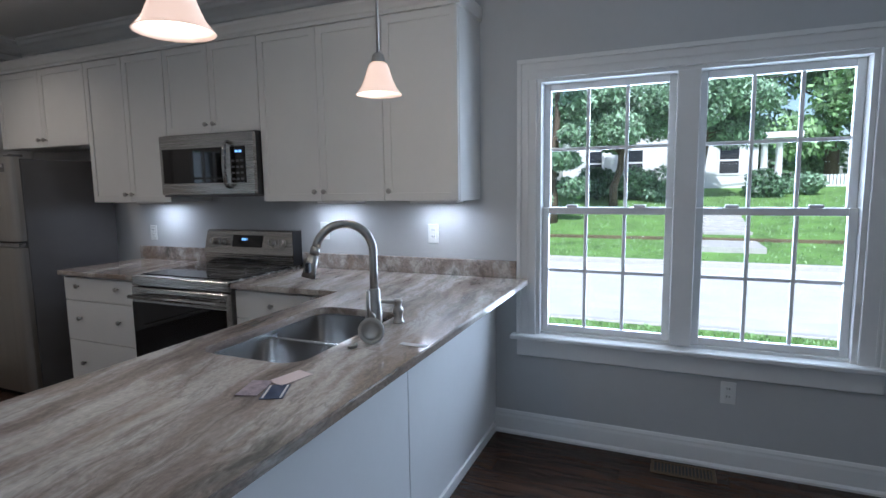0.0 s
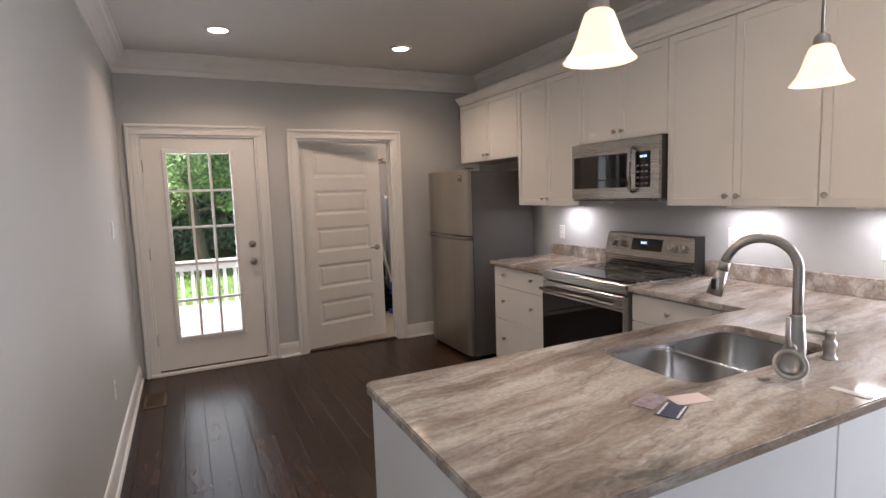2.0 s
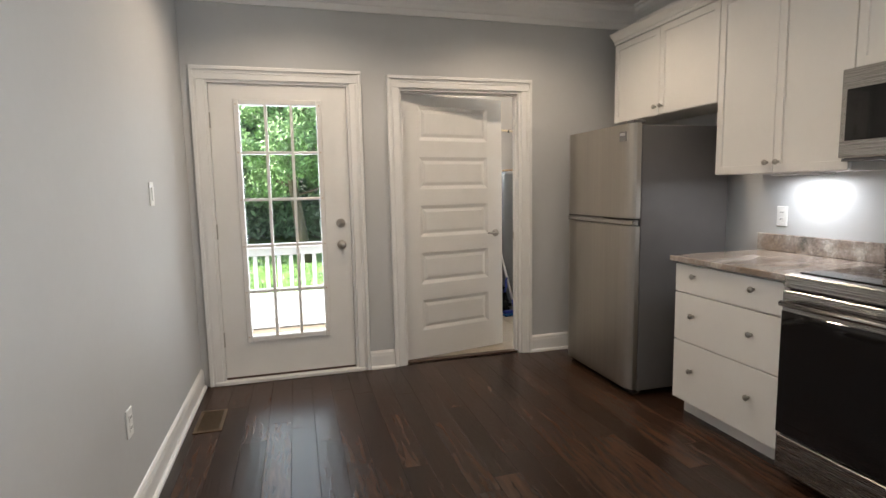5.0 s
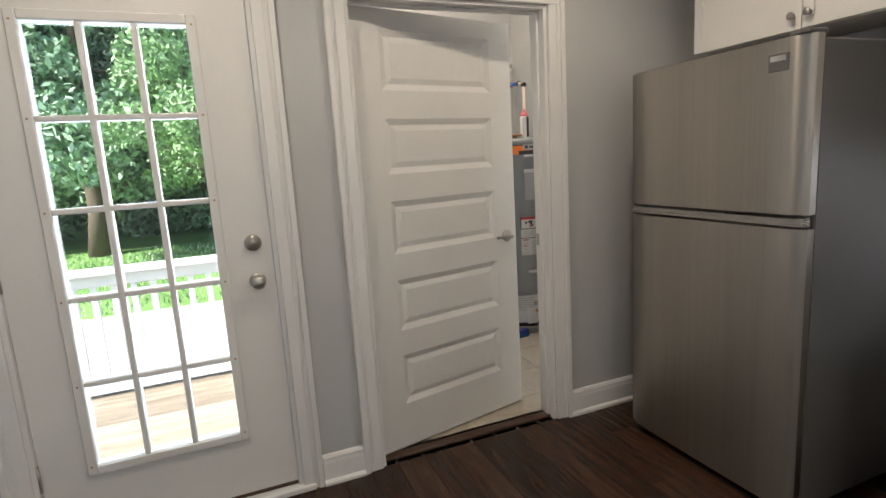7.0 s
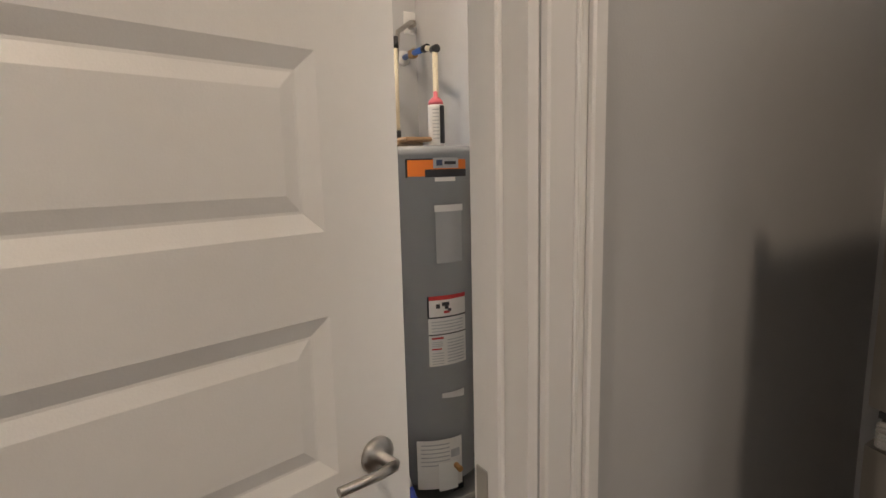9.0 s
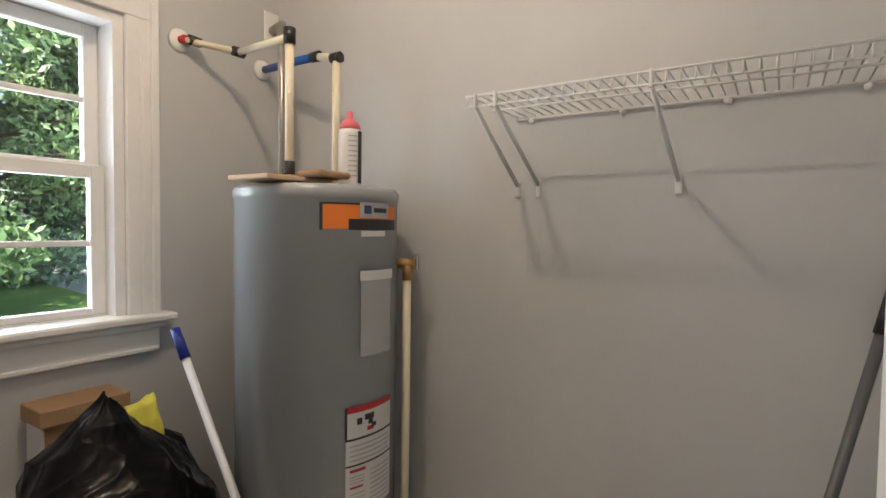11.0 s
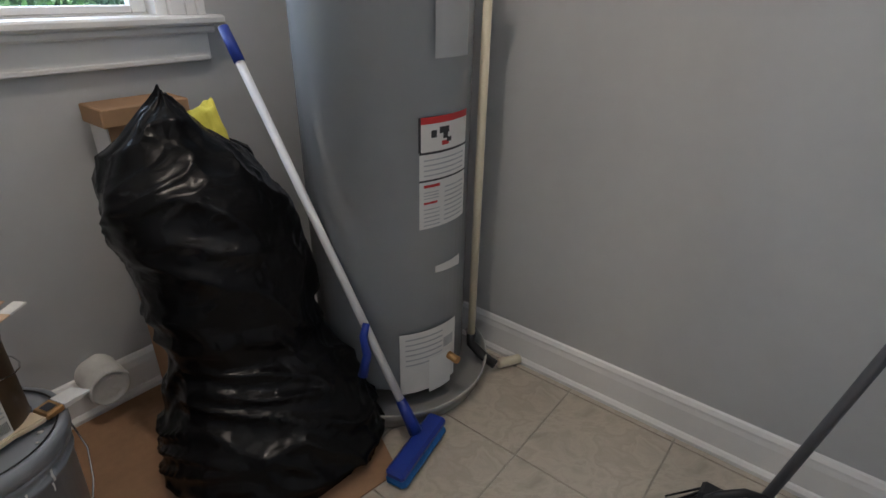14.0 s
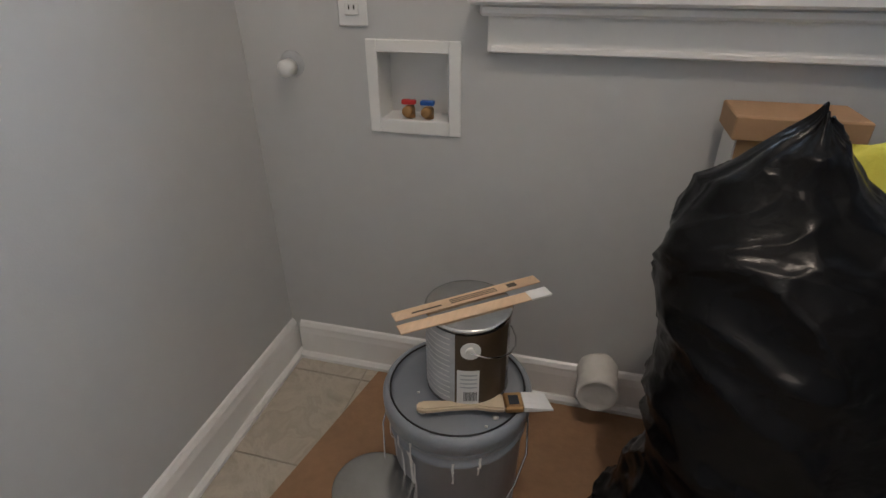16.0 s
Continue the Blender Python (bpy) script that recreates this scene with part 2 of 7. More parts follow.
GROUT = mat("grout", (0.36, 0.33, 0.28), 0.85, vary=0.12, scale=20, bump=0.2)
TANK = mat("grey_tank_enamel", (0.38, 0.40, 0.415), 0.17, vary=0.03, scale=3)
TANKCAP = mat("grey_tank_lid", (0.40, 0.41, 0.42), 0.35, vary=0.04)
PVC = mat("cream_plastic_pipe", (0.74, 0.67, 0.50), 0.38, vary=0.05)
BRASS = mat("brass", (0.50, 0.30, 0.13), 0.35, metal=1.0, vary=0.15, scale=30)
BLUE = mat("blue_plastic", (0.012, 0.035, 0.26), 0.38, vary=0.06)
BLUE2 = mat("blue_pipe", (0.02, 0.11, 0.42), 0.35, vary=0.06)
SPONGE = mat("blue_sponge", (0.02, 0.13, 0.36), 0.85, vary=0.15, bump=0.4, bump_scale=90)
POLE = mat("white_pole", (0.72, 0.72, 0.73), 0.32, vary=0.03)
GREYPOLE = mat("grey_pole", (0.11, 0.112, 0.12), 0.38, vary=0.06)
BRISTLE = mat("black_bristles", (0.012, 0.012, 0.013), 0.55, vary=0.2, scale=60, stretch=(6, 6, 0.6))
BAG = mat("black_bag_film", (0.004, 0.004, 0.0045), 0.25, vary=0.1, scale=4, bump=0.2, bump_scale=34, stretch=(0.7, 0.7, 1.5), spec=0.17)
CARDB = mat("cardboard", (0.36, 0.22, 0.12), 0.8, vary=0.10, scale=9, bump=0.06, bump_scale=120)
KRAFT = mat("brown_floor_paper", (0.30, 0.175, 0.095), 0.75, vary=0.22, scale=5, bump=0.1)
YELLOW = mat("yellow_rag", (0.68, 0.62, 0.09), 0.9, vary=0.08, scale=20, bump=0.2, bump_scale=140)
BUCKET = mat("grey_bucket", (0.25, 0.27, 0.30), 0.36, vary=0.06, scale=12)
TIN = mat("paint_tin", (0.55, 0.54, 0.52), 0.24, metal=1.0, vary=0.12, scale=18)
LABELW = mat("paper_label", (0.72, 0.71, 0.69), 0.5, vary=0.05)
LABELG = mat("grey_label", (0.42, 0.43, 0.45), 0.45, vary=0.18, scale=30)
LABELB = mat("brown_label", (0.065, 0.042, 0.022), 0.35, vary=0.3, scale=14)
ORANGE = mat("orange_label", (0.80, 0.20, 0.02), 0.4, vary=0.03)
RED = mat("red_print", (0.50, 0.03, 0.03), 0.45, vary=0.05)
PINK = mat("pink_cap", (0.75, 0.16, 0.20), 0.4, vary=0.04)
INK = mat("dark_print", (0.03, 0.03, 0.035), 0.5, vary=0.1)
STICK = mat("stir_stick_wood", (0.62, 0.43, 0.27), 0.6, vary=0.10, scale=14, stretch=(8, 1, 1))
BRUSHW = mat("brush_handle_wood", (0.66, 0.54, 0.38), 0.42, vary=0.06, scale=14)
PAINTW = mat("dried_white_paint", (0.72, 0.71, 0.69), 0.45, vary=0.05, bump=0.2)
WIRE = mat("white_coated_wire", (0.72, 0.71, 0.69), 0.35, vary=0.04)
CLOTH = mat("white_wrapped_duct", (0.66, 0.65, 0.62), 0.7, vary=0.06, bump=0.5, bump_scale=24)
DECKW = ramp_mat("weathered_deck_wood", [(0.3, (0.20, 0.155, 0.11)), (0.5, (0.30, 0.245, 0.18)), (0.75, (0.40, 0.34, 0.26))], 5.0, (0.6, 6, 1), (0, 0, 0), 0.06, 0.7, bump=0.2, rand_shift=True)
RAILP = mat("white_rail_paint", (0.62, 0.64, 0.66), 0.5, vary=0.03)
GRASS = mat("lawn_grass", (0.12, 0.23, 0.05), 0.9, vary=0.45, scale=1.2, bump=0.8, bump_scale=30)
SOIL = mat("leaf_litter", (0.13, 0.10, 0.06), 0.95, vary=0.35, scale=2.5, bump=0.6, bump_scale=20)
ROADM = mat("pale_road", (0.52, 0.52, 0.51), 0.85, vary=0.10, scale=2, bump=0.2, bump_scale=70)
CONC = mat("concrete", (0.42, 0.41, 0.39), 0.85, vary=0.12, scale=4, bump=0.2)
BARK = mat("bark", (0.11, 0.085, 0.06), 0.9, vary=0.3, scale=10, bump=0.8, bump_scale=25, stretch=(3, 3, 0.6))
LEAF = mat("leaves", (0.22, 0.34, 0.21), 0.5, vary=0.2, scale=0.8, island=0.55)
LEAFL = mat("light_leaves", (0.24, 0.38, 0.17), 0.5, vary=0.2, scale=0.8, island=0.5)
LEAFD = mat("dark_leaves", (0.095, 0.17, 0.09), 0.5, vary=0.25, scale=0.8, island=0.6)
SIDING = mat("white_siding", (0.78, 0.78, 0.79), 0.6, vary=0.04, scale=3)
SHINGLE = mat("pale_grey_roof", (0.34, 0.34, 0.36), 0.9, vary=0.15, scale=6, bump=0.3)
DARKWIN = mat("dark_window_pane", (0.03, 0.035, 0.045), 0.1, vary=0.1)
METALV = mat("bronze_vent_metal", (0.16, 0.11, 0.065), 0.42, metal=0.6, vary=0.12)
RUBBER = mat("wood_threshold", (0.06, 0.03, 0.018), 0.4, vary=0.2, scale=20)
CARDP = mat("printed_card", (0.36, 0.30, 0.33), 0.3, vary=0.6, scale=60)
CARDN = mat("navy_card", (0.05, 0.07, 0.13), 0.3, vary=0.25, scale=50)
PINKCARD = mat("pale_pink_paper", (0.72, 0.60, 0.58), 0.5, vary=0.04)
SINKM = mat("satin_sink_steel", (0.54, 0.53, 0.52), 0.25, metal=1.0, vary=0.03, scale=6)
for m in (STEEL, SINKM):
    # brushed along the horizontal: reflections smear upright
    tg = m.node_tree.nodes.new("ShaderNodeTangent")
    tg.direction_type, tg.axis = "RADIAL", "Z"
    pb = m.node_tree.nodes["Principled BSDF"]
    m.node_tree.links.new(tg.outputs[0], pb.inputs["Tangent"])
    pb.inputs["Anisotropic"].default_value = 0.7
    pb.inputs["Anisotropic Rotation"].default_value = 0.25
PANM = mat("clear_pan_plastic", (0.42, 0.42, 0.40), 0.25, vary=0.06)

# ---- mesh helpers ----


def box(bm, x0, y0, z0, x1, y1, z1, bev=0.0, segs=1):
    x0, x1 = min(x0, x1), max(x0, x1)
    y0, y1 = min(y0, y1), max(y0, y1)
    z0, z1 = min(z0, z1), max(z0, z1)
    v = [bm.verts.new(p) for p in ((x0, y0, z0), (x1, y0, z0), (x1, y1, z0), (x0, y1, z0), (x0, y0, z1), (x1, y0, z1), (x1, y1, z1), (x0, y1, z1))]
    fs = [bm.faces.new([v[i] for i in f]) for f in ((3, 2, 1, 0), (4, 5, 6, 7), (0, 1, 5, 4), (1, 2, 6, 5), (2, 3, 7, 6), (3, 0, 4, 7))]
    if bev:
        es = {e for f in fs for e in f.edges}
        bmesh.ops.bevel(bm, geom=list(es), offset=bev, segments=segs, affect="EDGES", profile=0.5)
    return bm


def lathe(bm, prof, cx, cy, n=32, axis="z", base=0.0):
    """prof: (radius, height along the axis). axis z: stands at cx, cy; x or y: cx, cy are the two other coordinates."""
    rings = []
    for r, h in prof:
        ring = []
        for i in range(n):
            a = 2 * math.pi * i / n
            c, s = r * math.cos(a), r * math.sin(a)
            if axis == "z":
                p = (cx + c, cy + s, base + h)
            elif axis == "x":
                p = (base + h, cx + c, cy + s)
            else:
                p = (cx + c, base + h, cy + s)
            ring.append(bm.verts.new(p))
        rings.append(ring)
    for a, b in zip(rings, rings[1:]):
        for i in range(n):
            bm.faces.new((a[i], a[(i + 1) % n], b[(i + 1) % n], b[i]))
    bm.faces.new(rings[0][::-1])
    bm.faces.new(rings[-1])
    for f in bm.faces:
        f.smooth = True
    return bm


def tube(bm, pts, r, n=10, r1=None):
    """A round bar through the points, closed at its ends; r to r1 along it."""
    pts = [Vector(p) for p in pts]
    rings = []
    up = None
    for i, p in enumerate(pts):
        d = (pts[min(i + 1, len(pts) - 1)] - pts[max(i - 1, 0)]).normalized()
        if up is None:
            up = d.orthogonal().normalized()
        up = (up - d * up.dot(d)).normalized()
        side = d.cross(up)
        rad = r if r1 is None else r + (r1 - r) * i / max(1, len(pts) - 1)
        rings.append([bm.verts.new(p + rad * (up * math.cos(2 * math.pi * k / n) + side * math.sin(2 * math.pi * k / n))) for k in range(n)])
    for a, b in zip(rings, rings[1:]):
        for k in range(n):
            f = bm.faces.new((a[k], a[(k + 1) % n], b[(k + 1) % n], b[k]))
            f.smooth = True
    bm.faces.new(rings[0][::-1])
    bm.faces.new(rings[-1])
    return bm


def extrude(bm, prof, p0, p1, out):
    """A moulding: prof of (distance out from the wall, height) swept straight from p0 to p1 (x, y); out is the way off the wall."""
    a = [bm.verts.new((p0[0] + out[0] * d, p0[1] + out[1] * d, z)) for d, z in prof]
    b = [bm.verts.new((p1[0] + out[0] * d, p1[1] + out[1] * d, z)) for d, z in prof]
    k = len(prof)
    for i in range(k):
        bm.faces.new((a[i], a[(i + 1) % k], b[(i + 1) % k], b[i]))
    bm.faces.new(a[::-1])
    bm.faces.new(b)
    return bm


def arc(c, r, a0, a1, n, ux, uy):
    """Points of an arc about c in the plane of ux and uy."""
    c, ux, uy = Vector(c), Vector(ux), Vector(uy)
    return [c + ux * (r * math.cos(radians(a0 + (a1 - a0) * i / n))) + uy * (r * math.sin(radians(a0 + (a1 - a0) * i / n))) for i in range(n + 1)]


def mesh_of(name, bm, material):
    bmesh.ops.recalc_face_normals(bm, faces=bm.faces[:])
    me = bpy.data.meshes.new(name)
    bm.to_mesh(me)
    bm.free()
    me.materials.append(material)
    return me


def part(name, bm, material, parent=None, label=""):
    ob = new(name, mesh_of(name, bm, material))
    if parent is not None:
        ob.parent = parent
        if parent.type == "EMPTY":
            ob.matrix_parent_inverse = parent.matrix_basis.inverted()
    if label:
        ob["label"] = label
    return ob


def thing(name, loc, label, category, group=""):
    e = new(name)
    e.empty_display_size = 0.1
    e.location = loc
    e.matrix_basis = Matrix.Translation(loc)
    return tagged(e, label, category, group)


def structure(name, bm, material, label, category):
    return tagged(part(name, bm, material), label, category, kind="structure")


def B():
    return bmesh.new()


def wall_cells(bm, along, lo, hi, t0, t1, z0, z1, holes):
    """A wall along x or y from lo to hi, between t0 and t1 across, with holes (a0, a1, z0, z1) through it."""
    us = sorted({lo, hi, *[h[0] for h in holes], *[h[1] for h in holes]})
    zs = sorted({z0, z1, *[h[2] for h in holes], *[h[3] for h in holes]})
    for u0, u1 in zip(us, us[1:]):
        for w0, w1 in zip(zs, zs[1:]):
            um, wm = (u0 + u1) / 2, (w0 + w1) / 2
            if any(h[0] < um < h[1] and h[2] < wm < h[3] for h in holes):
                continue
            if along == "x":
                box(bm, u0, t0, w0, u1, t1, w1)
            else:
                box(bm, t0, u0, w0, t1, u1, w1)
    bmesh.ops.remove_doubles(bm, verts=bm.verts[:], dist=1e-5)
    seen = {}
    for f in bm.faces:
        key = tuple(round(c, 4) for c in f.calc_center_median())
        seen.setdefault(key, []).append(f)
    twins = [f for fs in seen.values() if len(fs) > 1 for f in fs]
    bmesh.ops.delete(bm, geom=twins, context="FACES_ONLY")
    return bm

# ---- the shell of the rooms ----
W = 3.34      # kitchen's cabinet wall
H = 2.68      # ceiling
N = 2.03     # laundry's window wall
LX = 1.375    # laundry's near side wall
S = -7.6      # wall behind the walk
BD = (0.135, 1.055, 2.035)   # back door opening: x0, x1, top
LD = (1.405, 2.338, 2.02)    # laundry door opening
WIN = (-5.845, -4.365, 0.60, 2.0)   # kitchen window opening: y0, y1, z0, z1
LWIN = (2.075, 2.745, 1.08, 1.99)   # laundry window opening: x0, x1, z0, z1

structure("wall_north", wall_cells(B(), "x", -0.14, W + 0.16, 0, 0.12, -0.3, H, [(BD[0], BD[1], 0, BD[2]), (LD[0], LD[1], 0, LD[2])]), WALL, "light grey painted wall with two doorways", "wall")
structure("wall_east", wall_cells(B(), "y", S - 0.14, 0, W, W + 0.16, -0.3, H, [WIN]), WALL, "light grey painted wall behind the kitchen cabinets", "wall")
structure("wall_west", box(B(), -0.14, S - 0.14, -0.3, 0, 0, H), WALL, "long plain light grey painted wall", "wall")
structure("wall_south", box(B(), 0, S - 0.14, -0.3, W, S, H), WALL, "plain light grey painted wall behind the walk", "wall")
structure("laundry_wall_north", wall_cells(B(), "x", LX - 0.12, W + 0.16, N, N + 0.15, -0.3, H, [LWIN, (1.705, 1.89, 0.79, 0.965)]), WALL, "light grey laundry wall with a window", "wall")
structure("laundry_wall_east", box(B(), W - 0.01, 0.12, -0.3, W + 0.16, N, H), WALL, "light grey laundry wall carrying a wire shelf", "wall")
structure("laundry_wall_west", box(B(), LX - 0.12, 0.12, -0.3, LX, N, H), WALL, "plain light grey laundry side wall", "wall")
structure("ceiling", box(B(), -0.14, S - 0.14, H, W + 0.16, 0.12, H + 0.12), CEIL, "flat matt white kitchen ceiling", "ceiling")
structure("laundry_ceiling", box(B(), LX - 0.12, 0.12, H, W + 0.16, N + 0.15, H + 0.12), CEIL, "flat white laundry ceiling", "ceiling")
floor = structure("floor", box(B(), -0.14, S - 0.14, -0.12, W + 0.16, 0.06, -0.012), RUBBER, "dark brown hand-scraped wooden plank floor", "floor")
laundry_floor = structure("laundry_floor", box(B(), LX - 0.12, 0.06, -0.12, W + 0.16, N + 0.15, -0.004), GROUT, "beige mottled ceramic tile floor", "floor")
structure("threshold", box(B(), LD[0], 0.03, -0.012, LD[1], 0.085, 0.012, 0.004), RUBBER, "dark wooden strip between planks and tiles", "threshold")

# baseboards, each a moulded run with its shoe
BASE = [(0, 0), (0.030, 0), (0.030, 0.012), (0.022, 0.020), (0.016, 0.022), (0.016, 0.095), (0.013, 0.110), (0.013, 0.118), (0.006, 0.130), (0, 0.134)]


def base(p0, p1, out):
    structure("baseboard", extrude(B(), BASE, p0, p1, out), TRIM, "white moulded baseboard with a shoe strip", "baseboard")


base((0, S), (0, -0.02), (1, 0))
base((1.142, 0), (1.325, 0), (0, -1))
base((2.398, 0), (W, 0), (0, -1))
base((W, S), (W, -4.13), (-1, 0))
base((LX, 0.12), (LX, N), (1, 0))
base((LX + 0.03, N), (W - 0.01, N), (0, -1))
base((W - 0.01, 0.12), (W - 0.01, N - 0.03), (-1, 0))
base((2.398, 0.12), (W - 0.04, 0.12), (0, 1))
CROWN = [(0, H), (0, H - 0.165), (0.014, H - 0.165), (0.014, H - 0.125), (0.024, H - 0.118), (0.034, H - 0.095), (0.060, H - 0.060), (0.082, H - 0.045), (0.092, H - 0.022), (0.108, H - 0.018), (0.108, H)]


def crown(p0, p1, out):
    structure("crown_molding", extrude(B(), CROWN, p0, p1, out), TRIM, "white stepped crown moulding at the ceiling", "molding")


crown((0, S), (0, 0), (1, 0))
crown((0, 0), (W, 0), (0, -1))
crown((W, S), (W, 0), (-1, 0))


def casing(bm, u0, u1, ztop, face, sign, along="x", zbot=0.0, w=0.084, bottom=False):
    """A door or window surround: a flat board with a raised outer band. face: wall plane, sign: way off it."""
    def b(a0, z0, a1, z1, d0, d1):
        q0, q1 = face + sign * d0, face + sign * d1
        if along == "x":
            box(bm, a0, q0, z0, a1, q1, z1, 0.003)
        else:
            box(bm, q0, a0, z0, q1, a1, z1, 0.003)
    for lo, hi, band in ((u0 - w, u0, u0 - w), (u1, u1 + w, u1 + w - 0.024)):
        b(lo, zbot, hi, ztop, 0.0, 0.016)
        b(band, zbot, band + 0.024, ztop + w - 0.024, 0.016, 0.028)
        mid = lo + (0.035 if lo < u0 else 0.041)
        b(mid, zbot, mid + 0.008, ztop, 0.016, 0.020)
    b(u0 - w, ztop, u1 + w, ztop + w, 0.0, 0.016)
    b(u0 - w, ztop + w - 0.024, u1 + w, ztop + w, 0.016, 0.030)
    b(u0, ztop + 0.038, u1, ztop + 0.046, 0.016, 0.020)
    return bm


structure("back_door_casing", casing(B(), BD[0], BD[1], BD[2], 0, -1), TRIM, "white moulded casing round the back door", "door casing")
structure("laundry_door_casing", casing(B(), LD[0], LD[1], LD[2], 0, -1), TRIM, "white moulded casing round the laundry doorway", "door casing")
structure("laundry_inner_casing", casing(B(), LD[0], LD[1], LD[2], 0.12, 1), TRIM, "white moulded casing inside the laundry", "door casing")


def jamb(x0, x1, top, stop_y):
    bm = B()
    box(bm, x0, 0.001, 0, x0 + 0.016, 0.119, top - 0.016)
    box(bm, x1 - 0.016, 0.001, 0, x1, 0.119, top - 0.016)
    box(bm, x0, 0.001, top - 0.016, x1, 0.119, top)
    if stop_y:
        box(bm, x0 + 0.016, stop_y, 0, x0 + 0.027, stop_y + 0.03, top - 0.027, 0.003)
        box(bm, x1 - 0.027, stop_y, 0, x1 - 0.016, stop_y + 0.03, top - 0.027, 0.003)
        box(bm, x0 + 0.016, stop_y, top - 0.027, x1 - 0.016, stop_y + 0.03, top - 0.016, 0.003)
    return bm


structure("back_door_jamb", jamb(BD[0], BD[1], BD[2], 0.075), TRIM, "white painted back door jamb", "door jamb")
lj = structure("laundry_door_jamb", jamb(LD[0], LD[1], LD[2], 0.045), TRIM, "white painted laundry door jamb with a strike plate", "door jamb")
part("strike_plate", box(B(), LD[1] - 0.0185, 0.085, 0.90, LD[1] - 0.0155, 0.112, 0.96, 0.001), NICKEL, lj, "satin nickel strike plate")

# ---- back door: one tall light of fifteen panes ----
bd = thing("back_door", (0.595, 0.03, 0), "white closed back door with fifteen glass panes", "door")
GX0, GX1, GZ0, GZ1 = 0.335, 0.832, 0.315, 1.885
bm = wall_cells(B(), "x", BD[0] + 0.019, BD[1] - 0.019, 0.020, 0.062, 0.028, BD[2] - 0.019, [(GX0, GX1, GZ0, GZ1)])
leaf = part("door_leaf", bm, DOORP, bd)
bm = B()
for x0, z0, x1, z1 in ((GX0 - 0.034, GZ0 - 0.034, GX0, GZ1 + 0.034), (GX1, GZ0 - 0.034, GX1 + 0.034, GZ1 + 0.034), (GX0, GZ0 - 0.034, GX1, GZ0), (GX0, GZ1, GX1, GZ1 + 0.034)):
    box(bm, x0, 0.006, z0, x1, 0.020, z1, 0.004)
part("glazing_frame", bm, DOORP, bd)
for i in range(1, 3):
    x = GX0 + (GX1 - GX0) * i / 3
    part("glazing_bar", box(B(), x - 0.010, 0.010, GZ0, x + 0.010, 0.068, GZ1, 0.004), DOORP, bd)
for i in range(1, 5):
    z = GZ0 + (GZ1 - GZ0) * i / 5
    part("glazing_bar", box(B(), GX0, 0.0115, z - 0.010, GX1, 0.0665, z + 0.010, 0.004), DOORP, bd)
for i in range(3):
    for k in range(5):
        px0, px1 = GX0 + (GX1 - GX0) * i / 3, GX0 + (GX1 - GX0) * (i + 1) / 3
        pz0, pz1 = GZ0 + (GZ1 - GZ0) * k / 5, GZ0 + (GZ1 - GZ0) * (k + 1) / 5
        o = part("pane", box(B(), px0 + 0.008, 0.040, pz0 + 0.008, px1 - 0.008, 0.044, pz1 - 0.008), GLASS, bd)
        o.visible_shadow = False
for k in range(6):
    z = GZ0 + (GZ1 - GZ0) * k / 5
    for x in (GX0 - 0.018, GX1 + 0.018):
        part("screw", lathe(B(), [(0.004, 0), (0.003, -0.0015)], x, z, 8, "y", 0.006), BRASS, bd)


def rosette_knob(bm, x, z, y, s=1.0):
    lathe(bm, [(0.032 * s, 0), (0.032 * s, -0.006), (0.026 * s, -0.012), (0.012 * s, -0.014), (0.011 * s, -0.030), (0.022 * s, -0.036), (0.027 * s, -0.048), (0.024 * s, -0.060), (0.010 * s, -0.066)], x, z, 24, "y", y)
    return bm


part("deadbolt", lathe(B(), [(0.032, 0), (0.032, -0.008), (0.026, -0.013), (0.020, -0.014), (0.020, -0.020), (0.004, -0.022)], 0.968, 1.08, 24, "y", 0.020), NICKEL, bd, "satin nickel deadbolt")
part("thumbturn", box(B(), 0.955, -0.014, 1.074, 0.981, 0.0, 1.086, 0.003), NICKEL, bd)
part("door_knob", rosette_knob(B(), 0.970, 0.927, 0.020), NICKEL, bd, "round satin nickel door knob")
for z in (1.78, 1.05, 0.31):
    part("hinge", tube(B(), [(BD[0] + 0.017, 0.012, z - 0.05), (BD[0] + 0.017, 0.012, z + 0.05)], 0.007), NICKEL, bd)
part("door_sill", box(B(), BD[0] - 0.05, -0.030, 0.0, BD[1] + 0.05, 0.115, 0.026, 0.004), TRIM, bd)
part("sweep", box(B(), BD[0] + 0.02, 0.014, 0.027, BD[1] - 0.02, 0.020, 0.040), RUBBER, bd, "dark brown weather strip")

# ---- laundry door, ajar into the laundry ----
ANG = 12.4
DWID = 0.872
ld = thing("laundry_door", (LD[0] + 0.02, 0.105, 0), "white five-panel interior door standing ajar", "door")
bm = B()
zs = [(1.665, 1.915), (1.305, 1.545), (0.945, 1.185), (0.585, 0.825), (0.225, 0.465)]
px0, px1 = 0.135, DWID - 0.135
hx, hy = LD[0] + 0.02, 0.105
